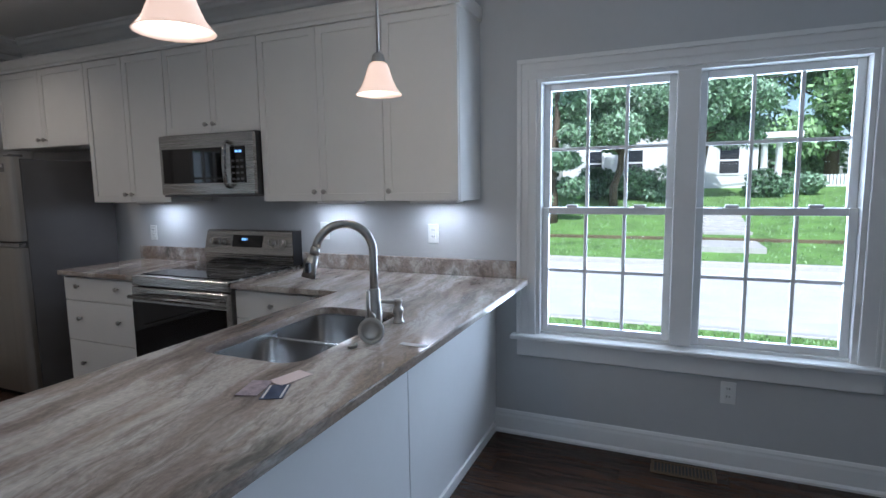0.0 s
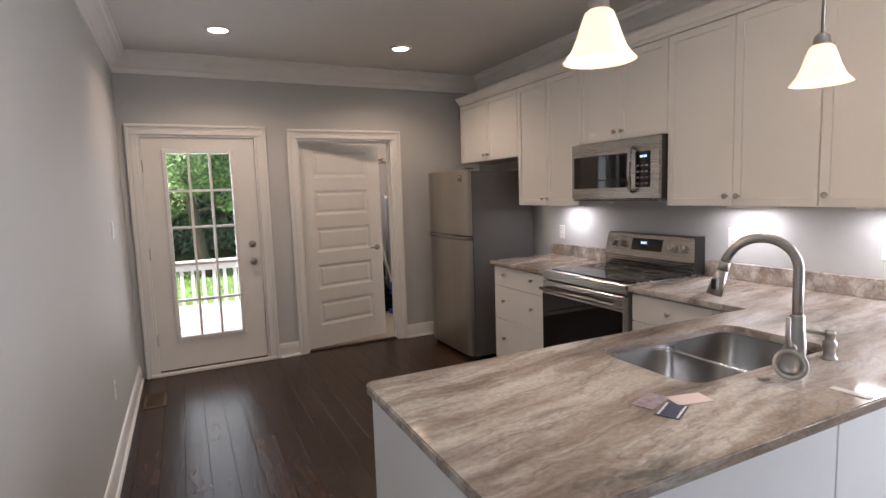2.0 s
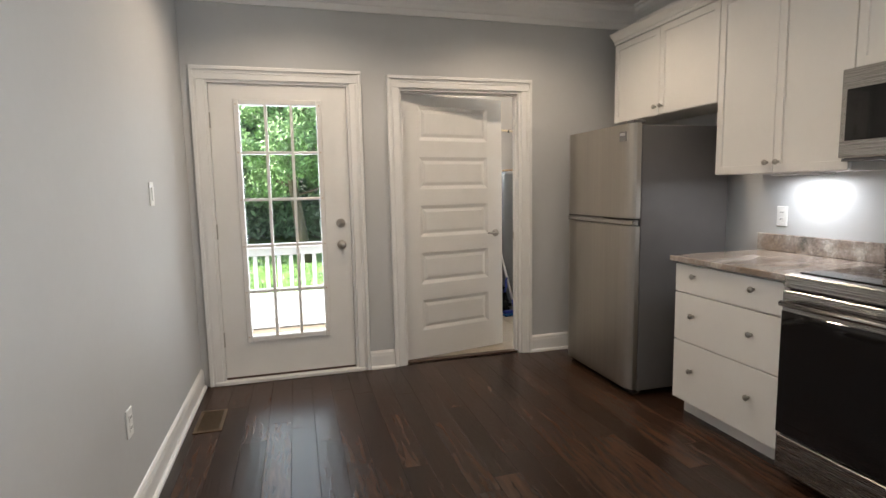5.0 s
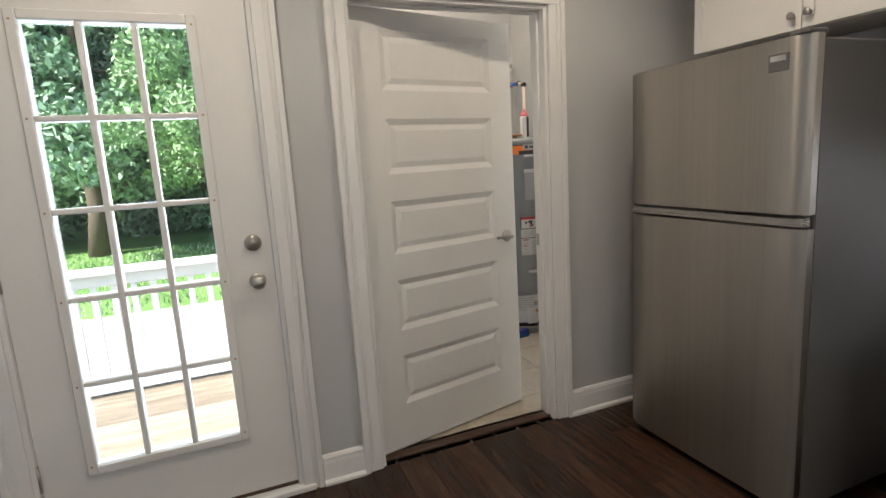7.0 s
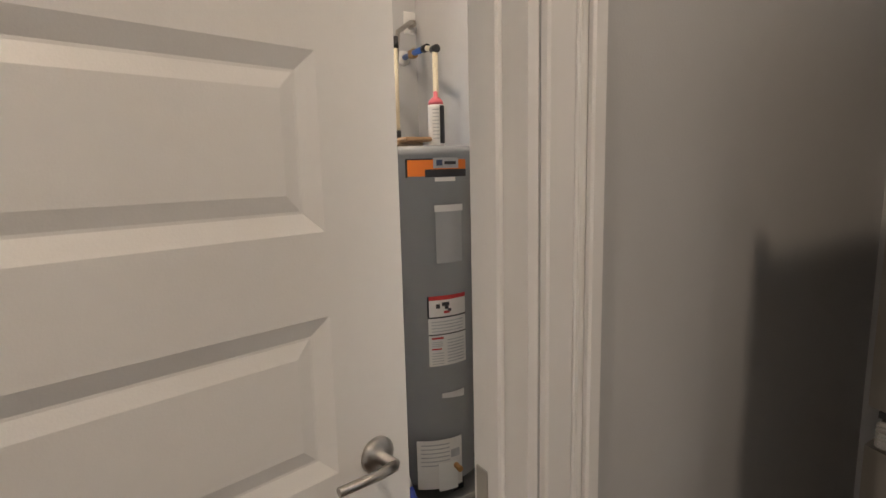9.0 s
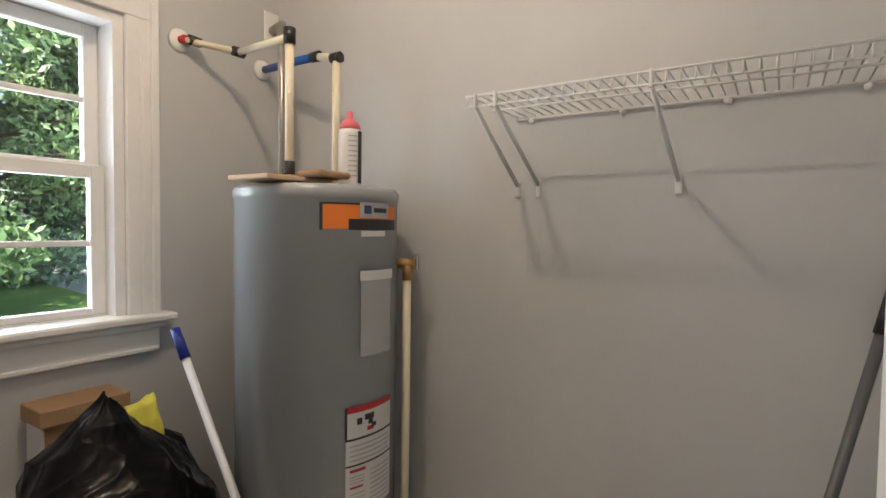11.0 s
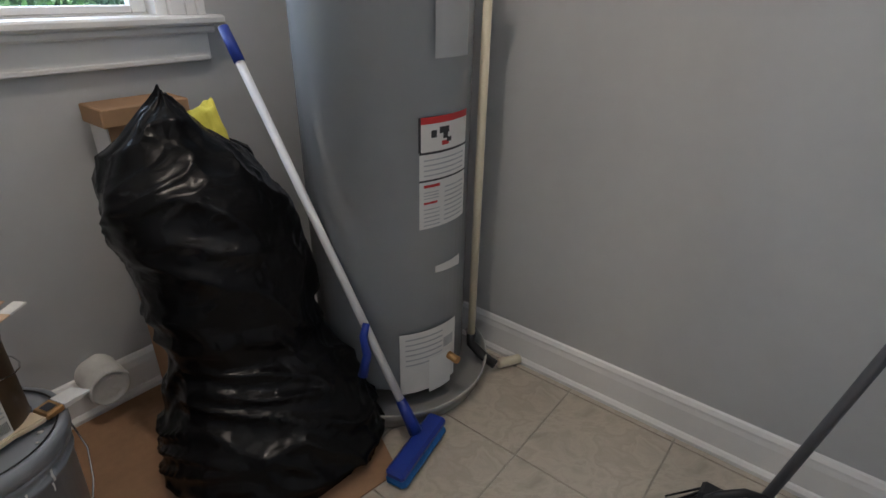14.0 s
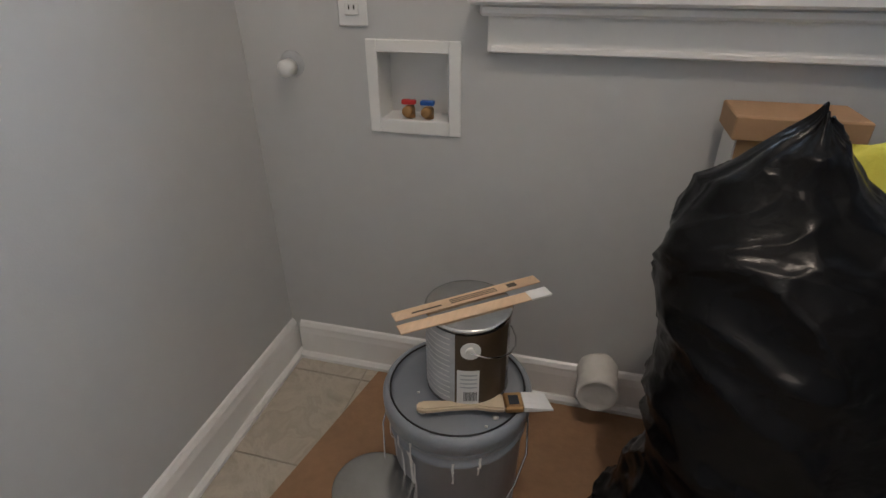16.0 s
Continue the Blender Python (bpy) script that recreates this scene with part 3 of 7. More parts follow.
# the leaf is drawn unturned from the hinge, then turned with its empty
bmb = wall_cells(B(), "x", hx, hx + DWID, hy - 0.036, hy, 0.012, LD[2] - 0.022, [(hx + px0, hx + px1, a, b) for a, b in zs])
part("door_leaf", bmb, DOORP, ld)
for a, b in zs:
    bm = B()
    for face, sgn in ((hy - 0.036, 1), (hy, -1)):
        o4 = [(hx + px0, a), (hx + px1, a), (hx + px1, b), (hx + px0, b)]
        r1 = [bm.verts.new((x, face, z)) for x, z in o4]
        ins = []
        for d, dep in ((0.026, 0.010), (0.030, 0.010), (0.052, 0.004)):
            ins.append([bm.verts.new((x + (d if i in (0, 3) else -d), face + sgn * dep, z + (d if i in (0, 1) else -d))) for i, (x, z) in enumerate(o4)])
        loops = [r1] + ins
        for p, q in zip(loops, loops[1:]):
            for i in range(4):
                bm.faces.new((p[i], p[(i + 1) % 4], q[(i + 1) % 4], q[i]))
        bm.faces.new(loops[-1])
    part("door_panel", bm, DOORP, ld)
kx = hx + DWID - 0.065
for sgn, y in ((1, hy - 0.036), (-1, hy)):
    bm = lathe(B(), [(0.030, 0), (0.030, -0.006 * sgn), (0.022, -0.012 * sgn), (0.010, -0.014 * sgn), (0.010, -0.045 * sgn)], kx, 0.945, 20, "y", y)
    tube(bm, [(kx, y - 0.045 * sgn, 0.945), (kx - 0.03, y - 0.050 * sgn, 0.946), (kx - 0.10, y - 0.046 * sgn, 0.948)], 0.009, 10, 0.007)
    part("lever_handle", bm, NICKEL, ld, "satin nickel lever handle")
for z in (0.22, 1.0, 1.8):
    part("hinge", tube(B(), [(hx - 0.004, hy + 0.006, z - 0.045), (hx - 0.004, hy + 0.006, z + 0.045)], 0.006), NICKEL, ld)
for o in ld.children:
    o.matrix_parent_inverse = Matrix.Translation((-hx, -hy, 0))
ld.matrix_basis = Matrix.Translation((hx, hy, 0)) @ Matrix.Rotation(radians(ANG), 4, "Z")

# ---- windows ----


def sash(win, along, u0, u1, z0, z1, q, cols, rows, thick=0.032, rail=0.036, brail=None):
    brail = brail or rail
    """A sash with its glazing bars and a pane; q: its plane across the wall."""
    def b(bm, a0, w0, a1, w1, d0, d1, bev=0.003):
        if along == "x":
            return box(bm, a0, q + d0, w0, a1, q + d1, w1, bev)
        return box(bm, q + d0, a0, w0, q + d1, a1, w1, bev)
    bm = B()
    b(bm, u0, z0, u0 + rail, z1, 0, thick)
    b(bm, u1 - rail, z0, u1, z1, 0, thick)
    b(bm, u0 + rail, z0, u1 - rail, z0 + brail, 0, thick)
    b(bm, u0 + rail, z1 - rail, u1 - rail, z1, 0, thick)
    sf = part("sash_frame", bm, TRIM, win)
    gu0, gu1, gz0, gz1 = u0 + rail, u1 - rail, z0 + brail, z1 - rail
    for i in range(1, cols):
        u = gu0 + (gu1 - gu0) * i / cols
        part("glazing_bar", b(B(), u - 0.009, gz0, u + 0.009, gz1, 0.008, 0.026), TRIM, sf)
    for i in range(1, rows):
        z = gz0 + (gz1 - gz0) * i / rows
        part("glazing_bar", b(B(), gu0, z - 0.009, gu1, z + 0.009, 0.0095, 0.0245), TRIM, sf)
    pane = part("pane", b(B(), gu0, gz0, gu1, gz1, 0.015, 0.019, 0), GLASS, sf)
    pane.visible_shadow = False


w1 = thing("window_1", (W, -5.105, 0.6), "white double sash window with gridded panes above a sill", "window")
w1["kind"] = "structure"
y0, y1, z0, z1 = WIN
bm = casing(B(), y0, y1, z1 - 0.005, W, -1, "y", z0, 0.105)
part("window_casing", bm, TRIM, w1)
bm = B()
box(bm, W + 0.001, y0, z0, W + 0.159, y0 + 0.022, z1)
box(bm, W + 0.001, y1 - 0.022, z0, W + 0.159, y1, z1)
box(bm, W + 0.001, y0 + 0.022, z1 - 0.022, W + 0.159, y1 - 0.022, z1)
box(bm, W + 0.02, y0 + 0.022, z0, W + 0.159, y1 - 0.022, z0 + 0.016)
part("window_jamb", bm, TRIM, w1)
ym = (y0 + y1) / 2
part("mullion", box(B(), W - 0.012, ym - 0.052, z0 + 0.016, W + 0.12, ym + 0.052, z1 - 0.022, 0.004), TRIM, w1)
for a, b in ((y0 + 0.022, ym - 0.052), (ym + 0.052, y1 - 0.022)):
    sash(w1, "y", a, b, 0.616, 1.312, W + 0.045, 3, 2)
    sash(w1, "y", a, b, 1.278, z1 - 0.022, W + 0.080, 3, 2)
    for yy in (a + 0.16, b - 0.16):
        part("sash_lock", box(B(), W + 0.046, yy - 0.03, 1.3125, W + 0.074, yy + 0.03, 1.328, 0.004), PLATE, w1)
part("window_sill", box(B(), W - 0.062, y0 - 0.135, z0 - 0.024, W + 0.045, y1 + 0.135, z0 + 0.002, 0.006), TRIM, w1)
bm = box(B(), W - 0.018, y0 - 0.105, z0 - 0.125, W, y1 + 0.105, z0 - 0.024, 0.004)
part("apron", bm, TRIM, w1)

w2 = thing("window_2", (2.41, N, 1.09), "white laundry sash window above a deep sill", "window")
w2["kind"] = "structure"
x0, x1, z0, z1 = LWIN
part("window_casing", casing(B(), x0, x1, z1, N, -1, "x", z0, 0.095), TRIM, w2)
bm = B()
box(bm, x0, N + 0.001, z0, x0 + 0.03, N + 0.149, z1)
box(bm, x1 - 0.03, N + 0.001, z0, x1, N + 0.149, z1)
box(bm, x0 + 0.03, N + 0.001, z1 - 0.03, x1 - 0.03, N + 0.149, z1)
box(bm, x0 + 0.03, N + 0.046, z0, x1 - 0.03, N + 0.149, z0 + 0.0055)
part("window_jamb", bm, TRIM, w2)
sash(w2, "x", x0 + 0.03, x1 - 0.03, z0 + 0.006, 1.538, N + 0.055, 1, 2, rail=0.04, brail=0.020)
sash(w2, "x", x0 + 0.03, x1 - 0.03, 1.51, z1 - 0.03, N + 0.090, 1, 2, rail=0.04)
part("window_sill", box(B(), x0 - 0.13, N - 0.066, z0 - 0.022, x1 + 0.13, N + 0.045, z0 + 0.002, 0.006), TRIM, w2)
bm = box(B(), x0 - 0.095, N - 0.018, z0 - 0.118, x1 + 0.095, N, z0 - 0.022, 0.003)
box(bm, x0 - 0.11, N - 0.040, z0 - 0.045, x1 + 0.11, N - 0.018, z0 - 0.022, 0.006)
box(bm, x0 - 0.085, N - 0.026, z0 - 0.118, x1 + 0.085, N - 0.018, z0 - 0.104, 0.003)
part("apron", bm, TRIM, w2)

# ---- kitchen cabinets ----


def knob(parent, x, y, z):
    part("knob", lathe(B(), [(0.007, 0), (0.006, -0.012), (0.013, -0.016), (0.015, -0.022), (0.011, -0.028), (0.003, -0.029)], y, z, 16, "x", x), NICKEL, parent, "round satin nickel knob")


def shaker(parent, x, ya, yb, z0, z1, knobs, framed=True, name="door"):
    """A cabinet front on the plane x, facing -x, with a recessed field."""
    bm = box(B(), x, ya, z0, x + 0.020, yb, z1, 0.002)
    if framed:
        face = min(bm.faces, key=lambda f: f.calc_center_median().x)
        bmesh.ops.inset_individual(bm, faces=[face], thickness=0.056)
        bmesh.ops.inset_individual(bm, faces=[face], thickness=0.002, depth=0.0)
        bmesh.ops.translate(bm, verts=face.verts[:], vec=(0.008, 0, 0))
    d = part(name, bm, CAB, parent)
    for ky, kz in knobs:
        knob(d, x, ky, kz)


XU = 3.0


def upper(y0, y1, z0, z1, doors, label):
    """A wall cabinet from y0 (far) down to y1, its doors split evenly; knobs at the lower meeting edges."""
    c = thing("wall_cabinet", (W, (y0 + y1) / 2, z0), label, "cabinet", "upper cabinets")
    part("body", box(B(), XU + 0.0205, y1 + 0.001, z0, W - 0.001, y0 - 0.001, z1), CAB, c)
    if doors == 2:
        m = (y0 + y1) / 2
        shaker(c, XU, m + 0.0015, y0 - 0.003, z0 + 0.002, z1 - 0.004, [(m + 0.032, z0 + 0.055)])
        shaker(c, XU, y1 + 0.003, m - 0.0015, z0 + 0.002, z1 - 0.004, [(m - 0.032, z0 + 0.055)])
    else:
        shaker(c, XU, y1 + 0.003, y0 - 0.003, z0 + 0.002, z1 - 0.004, [(y0 - 0.035, z0 + 0.055)])
    return c


upper(-0.22, -1.235, 1.765, 2.33, 2, "short white shaker cabinet over the fridge")
upper(-1.235, -2.005, 1.355, 2.33, 2, "tall white shaker wall cabinet with two doors")
upper(-2.005, -2.775, 1.785, 2.33, 2, "short white shaker cabinet above the microwave")
upper(-2.775, -3.608, 1.36, 2.33, 2, "wide white shaker wall cabinet with two doors")
upper(-3.608, -4.042, 1.36, 2.33, 1, "single-door white shaker wall cabinet at the end")
cc = thing("cabinet_crown", (3.0, -2.2, 2.33), "white moulded crown along the cabinet tops", "molding")
PR = [(0, 2.331), (0.345, 2.331), (0.345, 2.35), (0.355, 2.355), (0.365, 2.372), (0.385, 2.392), (0.390, 2.405), (0, 2.405)]
part("run", extrude(B(), PR, (W - 0.001, -0.22), (W - 0.001, -4.057), (-1, 0)), CAB, cc)

for y0, y1 in ((-1.95, -1.29), (-3.55, -2.85), (-4.03, -3.63)):
    ul = thing("undercabinet_light", (3.20, (y0 + y1) / 2, 1.34), "slim white light strip under the cabinet", "light strip", "lights under the cabinets")
    m = (y0 + y1) / 2
    part("housing", box(B(), 3.14, m - 0.14, 1.343, 3.25, m + 0.14, 1.3595 if y1 < -2 else 1.354, 0.003), PLATE, ul)

# drawer base between fridge and range
XB = 2.70


def base_body(c, y0, y1):
    bm = box(B(), XB + 0.0205, y1, 0.10, W - 0.001, y0, 0.884)
    part("body", bm, CAB, c)
    part("toe_kick", box(B(), XB + 0.09, y1, 0.0, XB + 0.11, y0, 0.0995), CAB, c)


c = thing("drawer_cabinet", (3.0, -1.66, 0), "white three-drawer base cabinet beside the range", "cabinet")
base_body(c, -1.300, -2.018)
for a, b in ((0.105, 0.440), (0.446, 0.712), (0.718, 0.872)):
    shaker(c, XB, -2.013, -1.305, a, b, [(-1.45, (a + b) / 2 + 0.02), (-1.83, (a + b) / 2 + 0.02)], False, "drawer")
c = thing("base_cabinet", (3.0, -3.15, 0), "white base cabinet with a drawer over a door", "cabinet")
base_body(c, -2.797, -3.525)
shaker(c, XB, -3.32, -2.802, 0.718, 0.872, [(-3.06, 0.80)], False, "drawer")
shaker(c, XB, -3.32, -2.802, 0.105, 0.712, [(-2.86, 0.66)])
part("filler", box(B(), XB, -3.523, 0.105, XB + 0.02, -3.325, 0.872, 0.002), CAB, c)

# peninsula: cabinet run with flat back and end panels
pn = thing("peninsula_cabinet", (2.0, -3.83, 0), "white peninsula base with flat seamed back panels", "cabinet")
bm = B()
box(bm, 0.915, -4.110, 0.0, 1.640, -3.532, 0.884)
box(bm, 2.420, -4.110, 0.0, W - 0.001, -3.532, 0.884)
box(bm, 1.640, -4.110, 0.0, 2.420, -4.045, 0.884)
box(bm, 1.640, -3.600, 0.0, 2.420, -3.532, 0.884)
box(bm, 1.640, -4.045, 0.0, 2.420, -3.600, 0.55)
bmesh.ops.remove_doubles(bm, verts=bm.verts[:], dist=1e-5)
part("body", bm, CAB, pn)
part("end_panel", box(B(), 0.895, -4.128, 0.0, 0.9145, -3.530, 0.884, 0.002), PANEL, pn, "white flat end panel")
for a, b in ((0.897, 2.203), (2.209, W - 0.002)):
    part("back_panel", box(B(), a, -4.130, 0.055, b, -4.111, 0.884, 0.002), PANEL, pn)
part("seam_strip", box(B(), 2.2035, -4.124, 0.055, 2.2085, -4.111, 0.884), BLACK, pn, "dark narrow panel seam")
part("bottom_trim", box(B(), 0.897, -4.140, 0.0, W - 0.032, -4.1115, 0.054, 0.003), TRIM, pn)
PX0, PY0, PY1 = 0.880, -4.325, -3.50

# the worktop: L-shaped stone with the sink cut out
SX0, SX1, SY0, SY1, SR = 1.685, 2.37, -4.02, -3.625, 0.07


def rounded(x0, y0, x1, y1, r, n=6):
    pts = []
    for cx, cy, a in ((x1 - r, y1 - r, 0), (x0 + r, y1 - r, 90), (x0 + r, y0 + r, 180), (x1 - r, y0 + r, 270)):
        pts += [(cx + r * math.cos(radians(a + 90 * i / n)), cy + r * math.sin(radians(a + 90 * i / n))) for i in range(n + 1)]
    return pts


def slab(bm, outer, inner, z0, z1):
    vo = [bm.verts.new((x, y, z1)) for x, y in outer]
    es = [bm.edges.new((vo[i], vo[(i + 1) % len(vo)])) for i in range(len(vo))]
    if inner:
        vi = [bm.verts.new((x, y, z1)) for x, y in inner]
        es += [bm.edges.new((vi[i], vi[(i + 1) % len(vi)])) for i in range(len(vi))]
    g = bmesh.ops.triangle_fill(bm, edges=es, use_beauty=True)
    fs = [f for f in g["geom"] if isinstance(f, bmesh.types.BMFace)]
    ex = bmesh.ops.extrude_face_region(bm, geom=fs)
    bmesh.ops.translate(bm, verts=[v for v in ex["geom"] if isinstance(v, bmesh.types.BMVert)], vec=(0, 0, z0 - z1))
    return bm


wt = thing("worktop", (2.1, -3.8, 0.885), "polished brown and cream streaked granite worktop", "worktop")
corner = [(PX0 + 0.03 - 0.03 * math.cos(radians(a)), PY1 - 0.03 + 0.03 * math.sin(radians(a))) for a in (90, 60, 30, 0)]
corner2 = [(PX0 + 0.03 - 0.03 * math.cos(radians(a)), PY0 + 0.03 - 0.03 * math.sin(radians(a))) for a in (0, 30, 60, 90)]
outer = [(W - 0.001, PY0), (W - 0.001, -2.797), (2.672, -2.797), (2.672, PY1)] + corner + corner2
bm = slab(B(), outer, rounded(SX0, SY0, SX1, SY1, SR), 0.885, 0.915)
bmesh.ops.recalc_face_normals(bm, faces=bm.faces[:])
sharp = [e for e in bm.edges if len(e.link_faces) == 2 and e.calc_face_angle(0) > 1.0 and abs(e.verts[0].co.z - e.verts[1].co.z) < 0.001]
bmesh.ops.bevel(bm, geom=sharp, offset=0.004, segments=2, affect="EDGES")
part("slab", bm, GRANITE, wt)
part("backsplash", box(B(), W - 0.022, -4.255, 0.9155, W - 0.001, -2.797, 1.013, 0.003), GRANITE, wt)
wt2 = thing("worktop", (3.0, -1.65, 0.885), "short streaked granite worktop beside the range", "worktop")
part("slab", box(B(), 2.672, -2.017, 0.885, W - 0.001, -1.285, 0.915, 0.004, 2), GRANITE, wt2)
part("backsplash", box(B(), W - 0.022, -2.017, 0.9155, W - 0.001, -1.245, 1.013, 0.003), GRANITE, wt2)

# sink, undermounted double bowl
sk = thing("sink", (2.03, -3.82, 0.7), "stainless steel double-bowl undermount sink", "sink")


def bowl(x0, y0, x1, y1, ztop, depth, r=0.06):
    bm = B()
    loops = []
    for d, z in ((0.0, ztop), (0.004, ztop - depth * 0.85), (0.014, ztop - depth * 0.96), (0.035, ztop - depth)):
        loops.append([bm.verts.new((x, y, z)) for x, y in rounded(x0 + d, y0 + d, x1 - d, y1 - d, r)])
    for p, q in zip(loops, loops[1:]):
        k = len(p)
        for i in range(k):
            f = bm.faces.new((p[i], p[(i + 1) % k], q[(i + 1) % k], q[i]))
            f.smooth = True
    bm.faces.new(loops[-1])
    return bm


DIVX = 2.028
part("small_bowl", bowl(SX0 - 0.004, SY0 - 0.004, DIVX - 0.008, SY1 + 0.004, 0.868, 0.20), SINKM, sk)
part("large_bowl", bowl(DIVX + 0.008, SY0 - 0.004, SX1 + 0.004, SY1 + 0.004, 0.868, 0.22), SINKM, sk)
bm = B()
for (x0, y0), (x1, y1) in zip(rounded(SX0 - 0.004, SY0 - 0.004, SX1 + 0.004, SY1 + 0.004, SR), rounded(SX0 - 0.004, SY0 - 0.004, SX1 + 0.004, SY1 + 0.004, SR)[1:] + rounded(SX0 - 0.004, SY0 - 0.004, SX1 + 0.004, SY1 + 0.004, SR)[:1]):
    f = bm.faces.new([bm.verts.new(p) for p in ((x0, y0, 0.8845), (x1, y1, 0.8845), (x1, y1, 0.868), (x0, y0, 0.868))])
    f.smooth = True
bmesh.ops.remove_doubles(bm, verts=bm.verts[:], dist=1e-5)
part("rim_wall", bm, SINKM, sk)
part("divider", box(B(), DIVX - 0.0085, SY0 - 0.003, 0.84, DIVX + 0.0085, SY1 + 0.003, 0.871, 0.004, 2), SINKM, sk)
for x, z in ((1.855, 0.669), (2.20, 0.649)):
    part("drain", lathe(B(), [(0.042, 0), (0.040, 0.003), (0.030, 0.002), (0.028, -0.004)], x, -3.82, 24, "z", z), CHROME, sk)

# faucet with a pull-down gooseneck
fc = thing("faucet", (2.05, -4.085, 0.915), "brushed nickel gooseneck faucet with pull-down spray head", "faucet")
fx, fy = 2.05, -4.085
part("body", lathe(B(), [(0.030, 0), (0.030, 0.006), (0.026, 0.010), (0.024, 0.045), (0.026, 0.050), (0.026, 0.085), (0.021, 0.13), (0.020, 0.165), (0.016, 0.17)], fx, fy, 28, "z", 0.915), NICKEL, fc)
dx, dy = -0.63, 0.776
R = 0.098
cx, cy, cz = fx + dx * R, fy + dy * R, 1.215
pts = [(fx, fy, 1.075), (fx, fy, 1.15)] + arc((cx, cy, cz), R, 180, 14, 16, (dx, dy, 0), (0, 0, 1))
part("gooseneck", tube(B(), pts, 0.0145, 14), NICKEL, fc)
e0 = pts[-1]
tip = Vector((e0[0] + dx * 0.030, e0[1] + dy * 0.030, 1.135))
sp = [Vector(e0), Vector(e0).lerp(tip, 0.25), tip]
bm = tube(B(), [sp[0], sp[1]], 0.0155, 14, 0.0175)
tube(bm, [sp[1], sp[2]], 0.0165, 14, 0.024)
spray = part("spray_head", bm, NICKEL, fc)
part("spray_button", box(B(), tip.x - 0.029, tip.y - 0.026, tip.z + 0.02, tip.x - 0.012, tip.y - 0.008, tip.z + 0.055, 0.003), BLACK, spray, "black rubber button")
bm = tube(B(), [(fx - 0.015, fy + 0.005, 0.985), (fx - 0.055, fy - 0.012, 0.990)], 0.017, 14)
tube(bm, [(fx - 0.053, fy - 0.011, 0.995), (fx - 0.060, fy - 0.010, 1.03), (fx - 0.056, fy - 0.008, 1.085)], 0.008, 10, 0.006)
part("lever", bm, NICKEL, fc)
sd = thing("soap_dispenser", (2.235, -4.08, 0.915), "brushed nickel soap dispenser beside the faucet", "soap dispenser")
bm = lathe(B(), [(0.024, 0), (0.024, 0.005), (0.018, 0.010), (0.016, 0.035), (0.020, 0.040), (0.020, 0.055), (0.014, 0.060), (0.014, 0.078), (0.017, 0.080), (0.015, 0.092)], 2.235, -4.08, 20, "z", 0.915)
part("pump", bm, NICKEL, sd)
part("spout", tube(B(), [(2.235, -4.08, 0.995), (2.19, -4.03, 1.003), (2.165, -4.00, 0.994)], 0.008, 10, 0.006), NICKEL, sd)

# sink strainer left lying against the faucet, and cards
st = thing("sink_strainer", (1.945, -4.115, 0.915), "loose chrome sink flange leaning on the worktop", "sink strainer")
bm = lathe(B(), [(0.028, -0.020), (0.030, -0.004), (0.044, 0.0), (0.045, 0.003), (0.036, 0.004), (0.030, -0.002), (0.024, -0.016), (0.004, -0.016)], 0, 0, 28)
rot = Matrix.Translation((1.955, -4.125, 0.958)) @ Euler((radians(62), 0, radians(-52))).to_matrix().to_4x4()
bmesh.ops.transform(bm, matrix=rot, verts=bm.verts[:])
part("flange", bm, NICKEL, st)
kc = thing("drain_clip", (1.90, -4.09, 0.915), "small tarnished metal fitting lying on the worktop", "fitting")
part("clip", tube(B(), [(1.875, -4.085, 0.920), (1.90, -4.10, 0.920), (1.915, -4.09, 0.920)], 0.005, 8), NICKEL, kc)


def card(x, y, w, h, rz, material, label, z=0.9165):
    bm = box(B(), -w / 2, -h / 2, 0, w / 2, h / 2, 0.0012)
    bmesh.ops.transform(bm, matrix=pose(x, y, z, 0, 0, rz), verts=bm.verts[:])
    o = part("card", bm, material)
    return tagged(o, label, "card")


card(1.495, -4.042, 0.105, 0.058, 18, CARDP, "printed pink and blue card on the worktop")
o = card(1.493, -4.112, 0.095, 0.058, 26, CARDN, "dark navy business card with a white border")
bm = B()
for a, b, c2, d in ((-0.043, -0.025, 0.043, -0.020), (-0.043, 0.020, 0.043, 0.025)):
    box(bm, a, b, 0.0013, c2, d, 0.0018)
bmesh.ops.transform(bm, matrix=pose(1.493, -4.112, 0.9165, 0, 0, 26), verts=bm.verts[:])
part("border", bm, LABELW, o)
card(1.590, -4.083, 0.105, 0.060, -14, PINKCARD, "pale pink paper card on the worktop")
# thin flat white strip, laid on the stone
card(1.983, -4.268, 0.026, 0.095, 1, LABELW, "narrow white strip near the worktop edge")

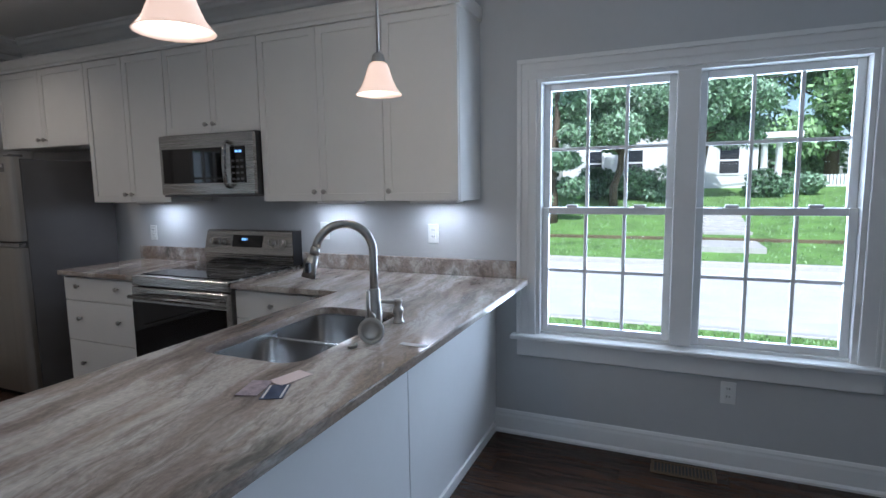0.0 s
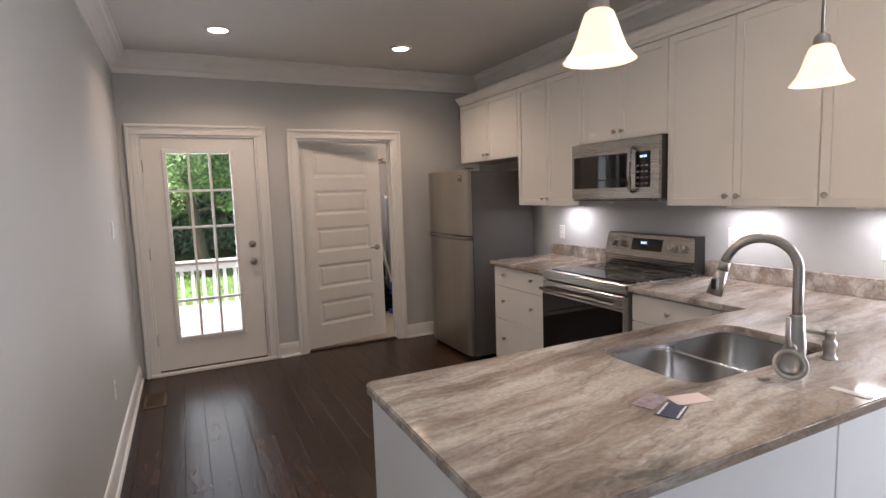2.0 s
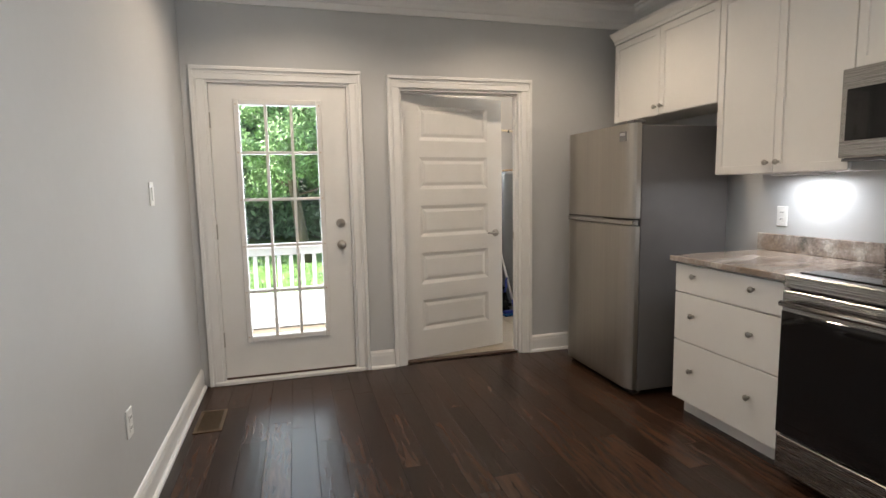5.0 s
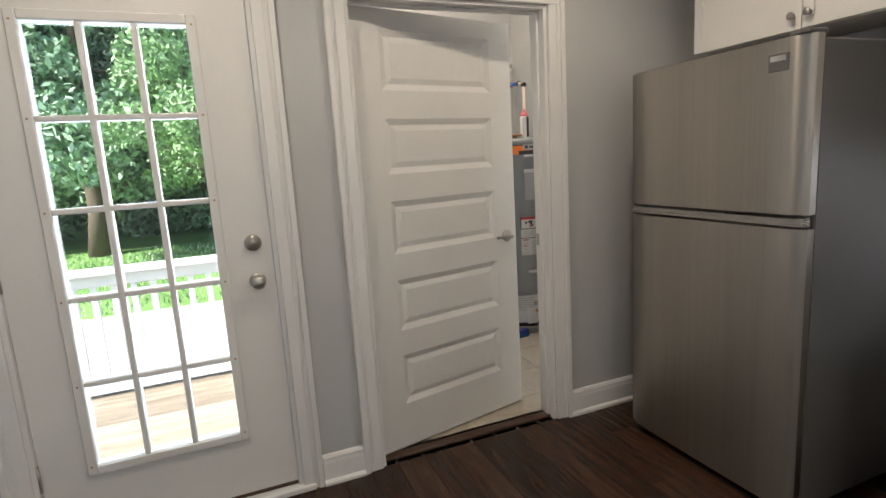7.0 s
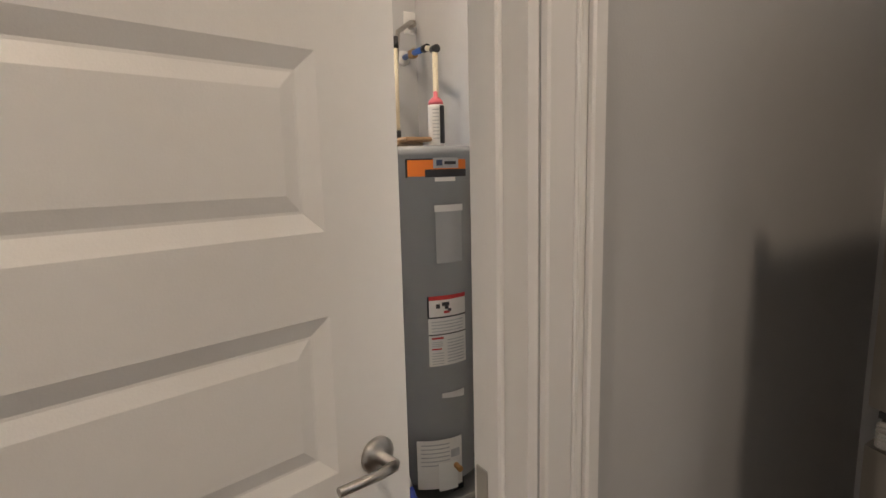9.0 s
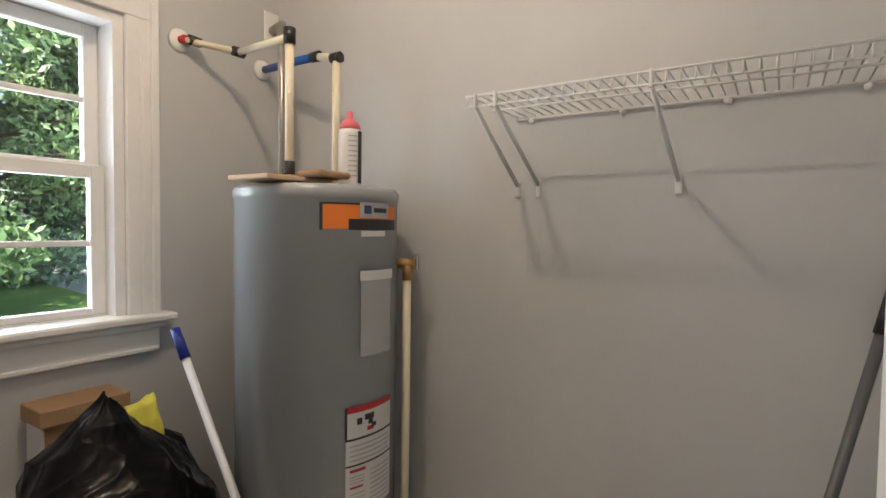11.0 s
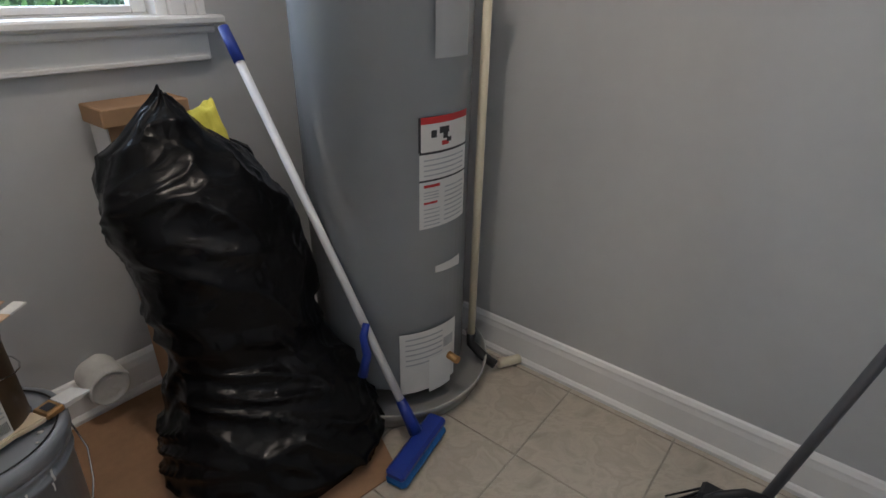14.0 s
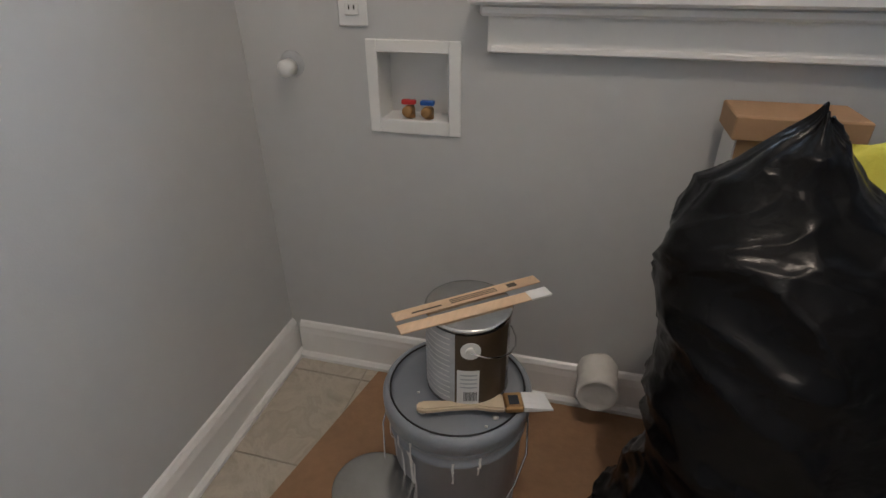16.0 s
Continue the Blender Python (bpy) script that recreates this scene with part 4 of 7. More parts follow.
# ---- pendants ----
for px in (1.359, 2.273):
    pl = thing("pendant_lamp", (px, -4.0, H), "glowing frosted bell glass pendant on a thin rod", "pendant lamp", "pendants over the peninsula")
    bm = B()
    prof = [(0.024, 1.928), (0.034, 1.918), (0.043, 1.888), (0.053, 1.848), (0.066, 1.808), (0.083, 1.780), (0.087, 1.775), (0.084, 1.774), (0.062, 1.806), (0.049, 1.848), (0.040, 1.883), (0.030, 1.913), (0.020, 1.923)]
    rings = [[bm.verts.new((px + r * math.cos(2 * math.pi * i / 36), -4.0 + r * math.sin(2 * math.pi * i / 36), z)) for i in range(36)] for r, z in [(r, 1.785 + (z - 1.774) * 0.78) for r, z in prof]]
    for a, b in zip(rings, rings[1:] + rings[:1]):
        for i in range(36):
            f = bm.faces.new((a[i], a[(i + 1) % 36], b[(i + 1) % 36], b[i]))
            f.smooth = True
    o = part("shade", bm, SHADE, pl, "frosted white glass bell shade")
    o.visible_shadow = False
    part("socket", lathe(B(), [(0.012, 0.035), (0.022, 0.025), (0.026, 0.0), (0.022, -0.03)], px, -4.0, 20, "z", 1.905), NICKEL, pl)
    part("rod", tube(B(), [(px, -4.0, 1.930), (px, -4.0, H - 0.02)], 0.005, 8), NICKEL, pl)
    part("canopy", lathe(B(), [(0.060, 0), (0.060, -0.012), (0.045, -0.022), (0.010, -0.028)], px, -4.0, 24, "z", H), NICKEL, pl)
    o = part("bulb", lathe(B(), [(0.012, 0.035), (0.024, 0.012), (0.026, -0.01), (0.018, -0.028), (0.004, -0.034)], px, -4.0, 16, "z", 1.832), BULBGLOW, pl)
    o.visible_shadow = False

# fittings for the real cans and for the two added fill lamps
for cx, cy in CANS_AND_FILLS:
    cl = thing("recessed_or_fill_light", (cx, cy, H), "round white recessed ceiling light, lit, two of four added unseen", "ceiling light", "recessed ceiling lights")
    part("trim_ring", lathe(B(), [(0.092, 0), (0.092, -0.004), (0.070, -0.010), (0.066, -0.004)], cx, cy, 32, "z", H), TRIM, cl)
    o = part("lens", lathe(B(), [(0.0655, -0.003), (0.064, -0.0075), (0.02, -0.0085)], cx, cy, 28, "z", H), CANGLOW, cl, "glowing round lens")
    o.visible_shadow = False

# ---- appliances ----
fr = thing("refrigerator", (3.0, -0.56, 0), "stainless steel top-freezer refrigerator with dark grey sides", "refrigerator")
FY0, FY1, FX = -1.045, -0.245, 2.592
part("body", box(B(), FX + 0.062, FY0 + 0.004, 0.03, W - 0.05, FY1 - 0.004, 1.660, 0.006), DARKGREY, fr, "dark grey cabinet body")


def fridge_door(z0, z1):
    """A door face that swells gently and rounds at its sides."""
    bm = B()
    n = 14
    front, back = [], []
    for i in range(n + 1):
        u = i / n
        y = FY0 + (FY1 - FY0) * u
        s = 2 * u - 1
        x = FX + 0.004 * abs(s) ** 2 + 0.022 * max(0, abs(s) - 0.90) * 10 * max(0, abs(s) - 0.90) * 10
        front.append((x, y))
        back.append((FX + 0.056, y))
    lp = front + back[::-1]
    a = [bm.verts.new((x, y, z0)) for x, y in lp]
    b = [bm.verts.new((x, y, z1)) for x, y in lp]
    k = len(lp)
    for i in range(k):
        f = bm.faces.new((a[i], a[(i + 1) % k], b[(i + 1) % k], b[i]))
        f.smooth = i < n
    # end caps on edges of their own, so that the shading stays flat
    bm.faces.new([bm.verts.new(v.co) for v in a[::-1]])
    bm.faces.new([bm.verts.new(v.co) for v in b])
    return bm


up = part("freezer_door", fridge_door(1.108, 1.672), STEEL, fr)
lo = part("fridge_door", fridge_door(0.045, 1.060), STEEL, fr)
part("door_grip", box(B(), FX + 0.012, FY0 + 0.012, 1.064, FX + 0.055, FY1 - 0.012, 1.098, 0.004), STEELH, fr, "recessed steel grip")
# solid black strip draws the shade between the two doors
part("door_gap_shade", box(B(), FX + 0.020, FY0 + 0.012, 1.099, FX + 0.055, FY1 - 0.012, 1.107), BLACK, fr)
bm = box(B(), FX - 0.0005, -0.972, 1.572, FX + 0.010, -0.902, 1.628, 0.002)
part("badge", bm, DARKGREY, up, "small dark badge")
bm = box(B(), FX - 0.0020, -0.964, 1.604, FX - 0.0006, -0.910, 1.622)
part("badge_mark", bm, CHROME, up)
part("hinge_cap", box(B(), FX + 0.005, FY0 + 0.01, 1.6725, FX + 0.09, FY0 + 0.08, 1.688, 0.004), DARKGREY, fr)
part("kick_grille", box(B(), FX + 0.05, FY0 + 0.02, 0.006, FX + 0.08, FY1 - 0.02, 0.044), BLACK, fr)
for yy in (FY0 + 0.06, FY1 - 0.06):
    part("foot", lathe(B(), [(0.02, 0), (0.02, 0.03)], FX + 0.10, yy, 12), BLACK, fr)
    part("foot", lathe(B(), [(0.02, 0), (0.02, 0.03)], W - 0.10, yy, 12), BLACK, fr)

rg = thing("range", (2.98, -2.405, 0), "stainless steel electric range with black oven glass", "stove")
RY0, RY1, RX = -2.790, -2.025, 2.655
part("body", box(B(), RX + 0.035, RY0, 0.035, W - 0.03, RY1, 0.905, 0.003), DARKGREY, rg)
part("cooktop_frame", box(B(), RX + 0.005, RY0, 0.9055, W - 0.075, RY1, 0.922, 0.004), STEELH, rg)
part("cooktop_glass", box(B(), RX + 0.06, RY0 + 0.02, 0.9225, W - 0.085, RY1 - 0.02, 0.928, 0.002), BLACKGL, rg, "black glass cooktop")
for bx_, by_, br in ((2.86, -2.22, 0.085), (2.86, -2.60, 0.105), (3.10, -2.22, 0.105), (3.10, -2.60, 0.075)):
    bm = B()
    r0 = [bm.verts.new((bx_ + br * math.cos(a * math.pi / 24), by_ + br * math.sin(a * math.pi / 24), 0.9284)) for a in range(48)]
    r1 = [bm.verts.new((bx_ + (br - 0.004) * math.cos(a * math.pi / 24), by_ + (br - 0.004) * math.sin(a * math.pi / 24), 0.9284)) for a in range(48)]
    for i in range(48):
        bm.faces.new((r0[i], r0[(i + 1) % 48], r1[(i + 1) % 48], r1[i]))
    part("burner_ring", bm, DARKGREY, rg)
part("front_lip", box(B(), RX, RY0, 0.862, RX + 0.034, RY1, 0.9215, 0.005), STEELH, rg)
od = part("oven_door", box(B(), RX - 0.008, RY0 + 0.003, 0.225, RX + 0.033, RY1 - 0.003, 0.855, 0.005), STEELH, rg)
part("oven_glass", box(B(), RX - 0.0115, RY0 + 0.006, 0.228, RX - 0.0075, RY1 - 0.006, 0.765, 0.0015), BLACKGL, od, "black oven window")
bm = tube(B(), [(RX - 0.052, RY0 + 0.035, 0.805), (RX - 0.058, (RY0 + RY1) / 2, 0.807), (RX - 0.052, RY1 - 0.035, 0.805)], 0.012, 12)
for yy in (RY0 + 0.06, RY1 - 0.06):
    box(bm, RX - 0.05, yy - 0.012, 0.795, RX - 0.006, yy + 0.012, 0.817, 0.003)
part("oven_handle", bm, STEELH, od, "steel bar handle")
part("storage_drawer", box(B(), RX - 0.006, RY0 + 0.003, 0.055, RX + 0.033, RY1 - 0.003, 0.215, 0.005), STEELH, rg)
# backguard leans back a little
bm = B()
prof = [(3.235, 0.915), (3.225, 0.965), (3.222, 1.00), (3.262, 1.150), (3.275, 1.158), (3.315, 1.158), (3.315, 0.915)]
a = [bm.verts.new((x, RY0, z)) for x, z in prof]
b = [bm.verts.new((x, RY1, z)) for x, z in prof]
for i in range(len(prof)):
    bm.faces.new((a[i], a[(i + 1) % len(prof)], b[(i + 1) % len(prof)], b[i]))
bm.faces.new(a[::-1])
bm.faces.new(b)
bg = part("backguard", bm, STEELH, rg)
part("backguard_end", box(B(), 3.225, RY0 - 0.006, 0.93, 3.317, RY0 - 0.001, 1.160, 0.002), BLACK, bg)


def lean(y, z, off=0.0):
    """A point on the leaning control face."""
    return (3.222 + (z - 1.0) * 0.267 - off, y, z)


bm = B()
vs = [bm.verts.new(lean(*p, 0.0025)) for p in ((-2.53, 1.045), (-2.27, 1.045), (-2.27, 1.125), (-2.53, 1.125))]
bm.faces.new(vs)
ex = bmesh.ops.extrude_face_region(bm, geom=bm.faces[:])
bmesh.ops.translate(bm, verts=[v for v in ex["geom"] if isinstance(v, bmesh.types.BMVert)], vec=(0.0035, 0, 0))
cpan = part("control_panel", bm, BLACKGL, bg, "black touch control panel")
bm = B()
for k, (ya, yb) in enumerate(((-2.40, -2.394), (-2.388, -2.372), (-2.366, -2.350))):
    bm.faces.new([bm.verts.new(lean(*p, 0.0032)) for p in ((ya, 1.088), (yb, 1.088), (yb, 1.104), (ya, 1.104))])
part("clock_digits", bm, DISPLAY, cpan, "glowing blue clock digits")
for yy in (-2.105, -2.185, -2.615, -2.70):
    c0 = Vector(lean(yy, 1.075))
    nrm = Vector((-1, 0, 0.267)).normalized()
    bm = tube(B(), [c0, c0 + nrm * 0.010], 0.027, 20, 0.026)
    tube(bm, [c0 + nrm * 0.010, c0 + nrm * 0.032], 0.021, 20, 0.019)
    kb = part("knob", bm, NICKEL, bg, "round steel burner knob")
    q = c0 + nrm * 0.033
    part("grip_bar", box(B(), q.x - 0.004, q.y - 0.004, q.z - 0.019, q.x + 0.003, q.y + 0.004, q.z + 0.019, 0.0015), CHROME, kb)

mw = thing("microwave", (3.1, -2.39, 1.39), "stainless steel over-the-range microwave with black window", "microwave")
MX, MY0, MY1, MZ0, MZ1 = 2.93, -2.773, -2.007, 1.392, 1.776
part("body", box(B(), MX + 0.035, MY0, MZ0 + 0.012, W - 0.002, MY1, MZ1 + 0.006, 0.003), BLACK, mw, "black case")
mf = part("front", box(B(), MX, MY0 + 0.001, MZ0 + 0.014, MX + 0.034, MY1 - 0.001, MZ1, 0.004), STEELH, mw)
part("window", box(B(), MX - 0.003, -2.560, MZ0 + 0.085, MX + 0.001, MY1 - 0.028, MZ1 - 0.085, 0.001), BLACKGL, mf, "black glass window")
part("control_panel", box(B(), MX - 0.003, -2.715, MZ0 + 0.085, MX + 0.001, -2.600, MZ1 - 0.085, 0.001), BLACKGL, mf, "black keypad panel")
for r in range(4):
    for k in range(3):
        ya, za = -2.700 + 0.034 * k, MZ0 + 0.100 + 0.036 * r
        part("key", box(B(), MX - 0.0036, ya, za, MX - 0.0031, ya + 0.022, za + 0.012), DARKGREY, mf)
bm = B()
box(bm, MX - 0.0036, -2.690, MZ1 - 0.122, MX - 0.0031, -2.668, MZ1 - 0.108)
box(bm, MX - 0.0036, -2.662, MZ1 - 0.122, MX - 0.0031, -2.640, MZ1 - 0.108)
part("clock_digits", bm, DISPLAY, mf)
pts = [(MX - 0.005, -2.585, MZ0 + 0.055), (MX - 0.035, -2.587, MZ0 + 0.075), (MX - 0.046, -2.589, MZ0 + 0.19), (MX - 0.035, -2.587, MZ1 - 0.075), (MX - 0.005, -2.585, MZ1 - 0.055)]
part("handle", tube(B(), pts, 0.012, 12), STEELH, mf, "bowed steel handle")
bm = B()
for i in range(16):
    ya = MY0 + 0.05 + i * 0.043
    box(bm, MX + 0.03, ya, MZ1 + 0.001, MX + 0.034, ya + 0.03, MZ1 + 0.0055)
part("vent_slots", bm, STEELH, mw)
part("bottom_plate", box(B(), MX + 0.012, MY0 + 0.01, MZ0, W - 0.02, MY1 - 0.01, MZ0 + 0.0115), DARKGREY, mw)

# ---- wall plates, floor vents ----


def plate(kind, axis, face, sgn, u, z, gangs=1, label="white plastic outlet cover on the wall"):
    """kind: outlet or switch. axis: the wall's normal, x or y."""
    w = 0.070 + 0.046 * (gangs - 1)
    t = thing("wall_outlet" if kind == "outlet" else "light_switch", (face, u, z) if axis == "x" else (u, face, z), label, "outlet" if kind == "outlet" else "switch")

    def b(a0, z0, a1, z1, d0, d1, bev=0.0):
        if axis == "x":
            return box(B(), face + sgn * d0, u + a0, z + z0, face + sgn * d1, u + a1, z + z1, bev)
        return box(B(), u + a0, face + sgn * d0, z + z0, u + a1, face + sgn * d1, z + z1, bev)
    part("cover_plate", b(-w / 2, -0.0575, w / 2, 0.0575, 0, 0.006, 0.003), PLATE, t)
    for g in range(gangs):
        c = (g - (gangs - 1) / 2) * 0.046
        if kind == "outlet":
            for zz in (-0.020, 0.020):
                s = part("socket", b(c - 0.017, zz - 0.014, c + 0.017, zz + 0.014, 0.0061, 0.009, 0.002), PLATE, t)
                for d in (-0.006, 0.006):
                    # raised black bar, its colour giving the shade inside the opening
                    part("slot_shade", b(c + d - 0.0015, zz - 0.002, c + d + 0.0015, zz + 0.007, 0.0091, 0.0096), BLACK, s)
        else:
            part("rocker", b(c - 0.016, -0.033, c + 0.016, 0.033, 0.0061, 0.011, 0.003), PLATE, t)


plate("outlet", "x", W, -1, -1.39, 1.115)
plate("outlet", "x", W, -1, -2.97, 1.16)
plate("outlet", "x", W, -1, -3.745, 1.157)
plate("outlet", "x", W, -1, -5.335, 0.395)
plate("switch", "x", 0, 1, -3.783, 1.335, 2, "white two-gang rocker switch plate on the wall")
plate("switch", "x", 0, 1, -3.942, 1.335, 2, "white rocker switch plate beside another")
plate("switch", "x", 0, 1, -0.95, 1.31, 1, "single white rocker switch by the back door")
plate("outlet", "x", 0, 1, -1.56, 0.43)
plate("outlet", "y", N, -1, 1.672, 1.062)


def vent(cx, cy, lx, ly, label):
    v = thing("floor_vent", (cx, cy, 0), label, "floor vent")
    bm = B()
    for a in ((-lx / 2, -ly / 2, lx / 2, -ly / 2 + 0.018), (-lx / 2, ly / 2 - 0.018, lx / 2, ly / 2), (-lx / 2, -ly / 2 + 0.018, -lx / 2 + 0.018, ly / 2 - 0.018), (lx / 2 - 0.018, -ly / 2 + 0.018, lx / 2, ly / 2 - 0.018)):
        box(bm, cx + a[0], cy + a[1], 0.0005, cx + a[2], cy + a[3], 0.006, 0.002)
    part("frame", bm, METALV, v)
    # flat black sheet in place of the shaded duct below
    part("well_shade", box(B(), cx - lx / 2 + 0.018, cy - ly / 2 + 0.018, 0.0003, cx + lx / 2 - 0.018, cy + ly / 2 - 0.018, 0.0012), BLACK, v)
    k = int((max(lx, ly) - 0.04) / 0.016)
    for i in range(k):
        p = -max(lx, ly) / 2 + 0.024 + i * 0.016
        if lx > ly:
            part("slat", box(B(), cx + p, cy - ly / 2 + 0.018, 0.0015, cx + p + 0.006, cy + ly / 2 - 0.018, 0.005), METALV, v)
        else:
            part("slat", box(B(), cx - lx / 2 + 0.018, cy + p, 0.0015, cx + lx / 2 - 0.018, cy + p + 0.006, 0.005), METALV, v)


vent(0.135, -0.60, 0.15, 0.30, "bronze metal floor register near the back door")
vent(3.225, -5.14, 0.13, 0.30, "bronze metal floor register under the window")

# ---- laundry ----
HX, HY, HR = 3.025, 1.495, 0.232
ZB, ZT = 0.075, 1.475
wh = thing("water_heater", (HX, HY, 0.0), "tall grey electric water heater in a drain pan", "water heater")
part("tank", lathe(B(), [(HR - 0.012, ZB), (HR, ZB + 0.012), (HR, ZT - 0.04), (HR + 0.004, ZT - 0.038), (HR + 0.004, ZT - 0.015), (HR - 0.006, ZT - 0.003), (HR - 0.03, ZT), (0.02, ZT + 0.004)], HX, HY, 64), TANK, wh)


def on_tank(bm, a0, a1, z0, z1, off=0.0012, n=10, skew=0.0):
    """A curved patch on the tank between bearings a0 and a1 (degrees) and heights."""
    prev = None
    for i in range(n + 1):
        a = radians(a0 + (a1 - a0) * i / n)
        x, y = HX + (HR + off) * math.cos(a), HY + (HR + off) * math.sin(a)
        s = skew * (1 - i / n)
        cur = (bm.verts.new((x, y, z0 + s)), bm.verts.new((x, y, z1)))
        if prev:
            f = bm.faces.new((prev[0], cur[0], cur[1], prev[1]))
            f.smooth = True
        prev = cur
    return bm


# bearings grow from the side turned to the window (about 190) to the side at the wall (about 300)
sticker = part("brand_sticker", on_tank(B(), 228, 291, 1.358, 1.421), ORANGE, wh, "orange sticker with a black band")
part("sticker_band", on_tank(B(), 245, 291, 1.355, 1.384, 0.0018), INK, sticker)
part("sticker_plate", on_tank(B(), 253, 280, 1.388, 1.428, 0.0022), LABELG, sticker)
part("sticker_edge", on_tank(B(), 226.6, 228.6, 1.355, 1.424, 0.0018), INK, sticker)
part("sticker_top_edge", on_tank(B(), 228, 253, 1.4205, 1.4250, 0.0018), INK, sticker)
part("sticker_seal", on_tank(B(), 256, 262, 1.398, 1.420, 0.0028), CARDN, sticker)
part("sticker_letters", on_tank(B(), 264, 277, 1.402, 1.414, 0.0028), INK, sticker)
part("sticker_tag", on_tank(B(), 254, 276, 1.338, 1.353, 0.0018), LABELW, sticker)
hat = part("access_cover", on_tank(B(), 253.5, 282, 1.02, 1.24, 0.006), TANKCAP, wh)
part("cover_lip", on_tank(B(), 252.5, 283, 1.222, 1.248, 0.009), LABELW, hat)
lab = part("warning_label", on_tank(B(), 244, 286, 0.600, 0.888), LABELW, wh, "white warning label with red heading")
part("red_heading", on_tank(B(), 244, 286, 0.872, 0.889, 0.0018), RED, lab)
part("black_rule", on_tank(B(), 244, 286, 0.798, 0.804, 0.0018), INK, lab)
part("black_rule", on_tank(B(), 244, 286, 0.728, 0.733, 0.0018), INK, lab)
part("left_bar", on_tank(B(), 243.4, 245.0, 0.804, 0.889, 0.0018), INK, lab)
for a0, a1, za, zb, m in ((252, 256, 0.838, 0.856, INK), (258, 266, 0.846, 0.862, INK), (261, 265, 0.832, 0.848, INK), (260, 266, 0.816, 0.827, RED), (264, 268, 0.822, 0.834, INK)):
    part("pictogram", on_tank(B(), a0, a1, za, zb, 0.0018, 3), m, lab)
part("red_line", on_tank(B(), 247, 259, 0.712, 0.720, 0.0018), RED, lab)
part("red_line", on_tank(B(), 247, 257, 0.668, 0.674, 0.0018), RED, lab)
bm = B()
for i in range(8):
    on_tank(bm, 263, 283, 0.612 + i * 0.013, 0.616 + i * 0.013, 0.0018)
for i in range(4):
    on_tank(bm, 247, 282, 0.742 + i * 0.013, 0.746 + i * 0.013, 0.0018)
for i in range(5):
    on_tank(bm, 247, 259, 0.608 + i * 0.011, 0.611 + i * 0.011, 0.0018)
for i in range(3):
    on_tank(bm, 247, 258, 0.682 + i * 0.008, 0.685 + i * 0.008, 0.0018)
part("small_print", bm, LABELG, lab)
part("tape_scrap", on_tank(B(), 256, 282, 0.450, 0.482, 0.0018, 10, 0.012), LABELW, wh)
part("top_board", box(B(), 2.765, 1.40, ZT + 0.005, 2.99, 1.555, ZT + 0.017, 0.002), STICK, wh, "thin piece of plywood on the tank top")
part("insulation_scrap", box(B(), 2.88, 1.34, ZT + 0.0175, 3.00, 1.43, ZT + 0.035, 0.006), CARDB, wh)
pan = part("drain_pan", lathe(B(), [(0.285, 0.002), (0.30, 0.004), (0.312, 0.062), (0.318, 0.064), (0.318, 0.058), (0.305, 0.008), (0.02, 0.006)][:5] + [(0.300, 0.012), (0.02, 0.010)], HX, HY, 48), PANM, wh, "clear plastic drain pan")
for k in range(3):
    a = radians(40 + 120 * k)
    part("foot", box(B(), HX + 0.17 * math.cos(a) - 0.03, HY + 0.17 * math.sin(a) - 0.03, 0.010, HX + 0.17 * math.cos(a) + 0.03, HY + 0.17 * math.sin(a) + 0.03, ZB), BLACK, wh)
# relief pipe down the side
tx, ty = 3.190, 1.290
part("relief_pipe", tube(B(), [(tx, ty, 1.215), (tx, ty, 0.10)], 0.0125, 12), PVC, wh, "cream plastic relief pipe")
bm = tube(B(), [(tx - 0.04, ty + 0.06, 1.255), (tx, ty, 1.255), (tx + 0.012, ty - 0.018, 1.255)], 0.017, 10)
tube(bm, [(tx, ty, 1.265), (tx, ty, 1.205)], 0.016, 10)
rv = part("relief_valve", bm, BRASS, wh, "brass relief valve")
part("valve_lever", box(B(), tx + 0.010, ty - 0.03, 1.235, tx + 0.022, ty - 0.022, 1.285, 0.002), CHROME, rv)
bm = tube(B(), [(tx, ty, 0.13), (tx, ty, 0.09), (tx + 0.01, ty - 0.05, 0.05), (tx + 0.02, ty - 0.09, 0.03)], 0.016, 10)
part("drain_hose", bm, BLACK, wh)
part("pipe_stub", tube(B(), [(3.23, 1.20, 0.022), (3.30, 1.16, 0.022)], 0.016, 12), PVC, wh)
bm = on_tank(B(), 229, 276, 0.070, 0.285, 0.008)
part("manual_pouch", bm, LABELW, wh, "papers in a clear pouch")
bm = B()
for i in range(6):
    on_tank(bm, 233, 262, 0.262 - i * 0.018, 0.267 - i * 0.018, 0.0088)
on_tank(bm, 263, 273, 0.20, 0.235, 0.0088)
part("pouch_print", bm, LABELG, wh)
part("pouch_sheet", on_tank(B(), 250, 270, 0.060, 0.185, 0.013), PLATE, wh)
part("drain_valve", tube(B(), [(HX + (HR - 0.01) * math.cos(radians(268)), HY + (HR - 0.01) * math.sin(radians(268)), 0.165), (HX + (HR + 0.05) * math.cos(radians(268)), HY + (HR + 0.05) * math.sin(radians(268)), 0.16)], 0.012, 10), BRASS, wh)

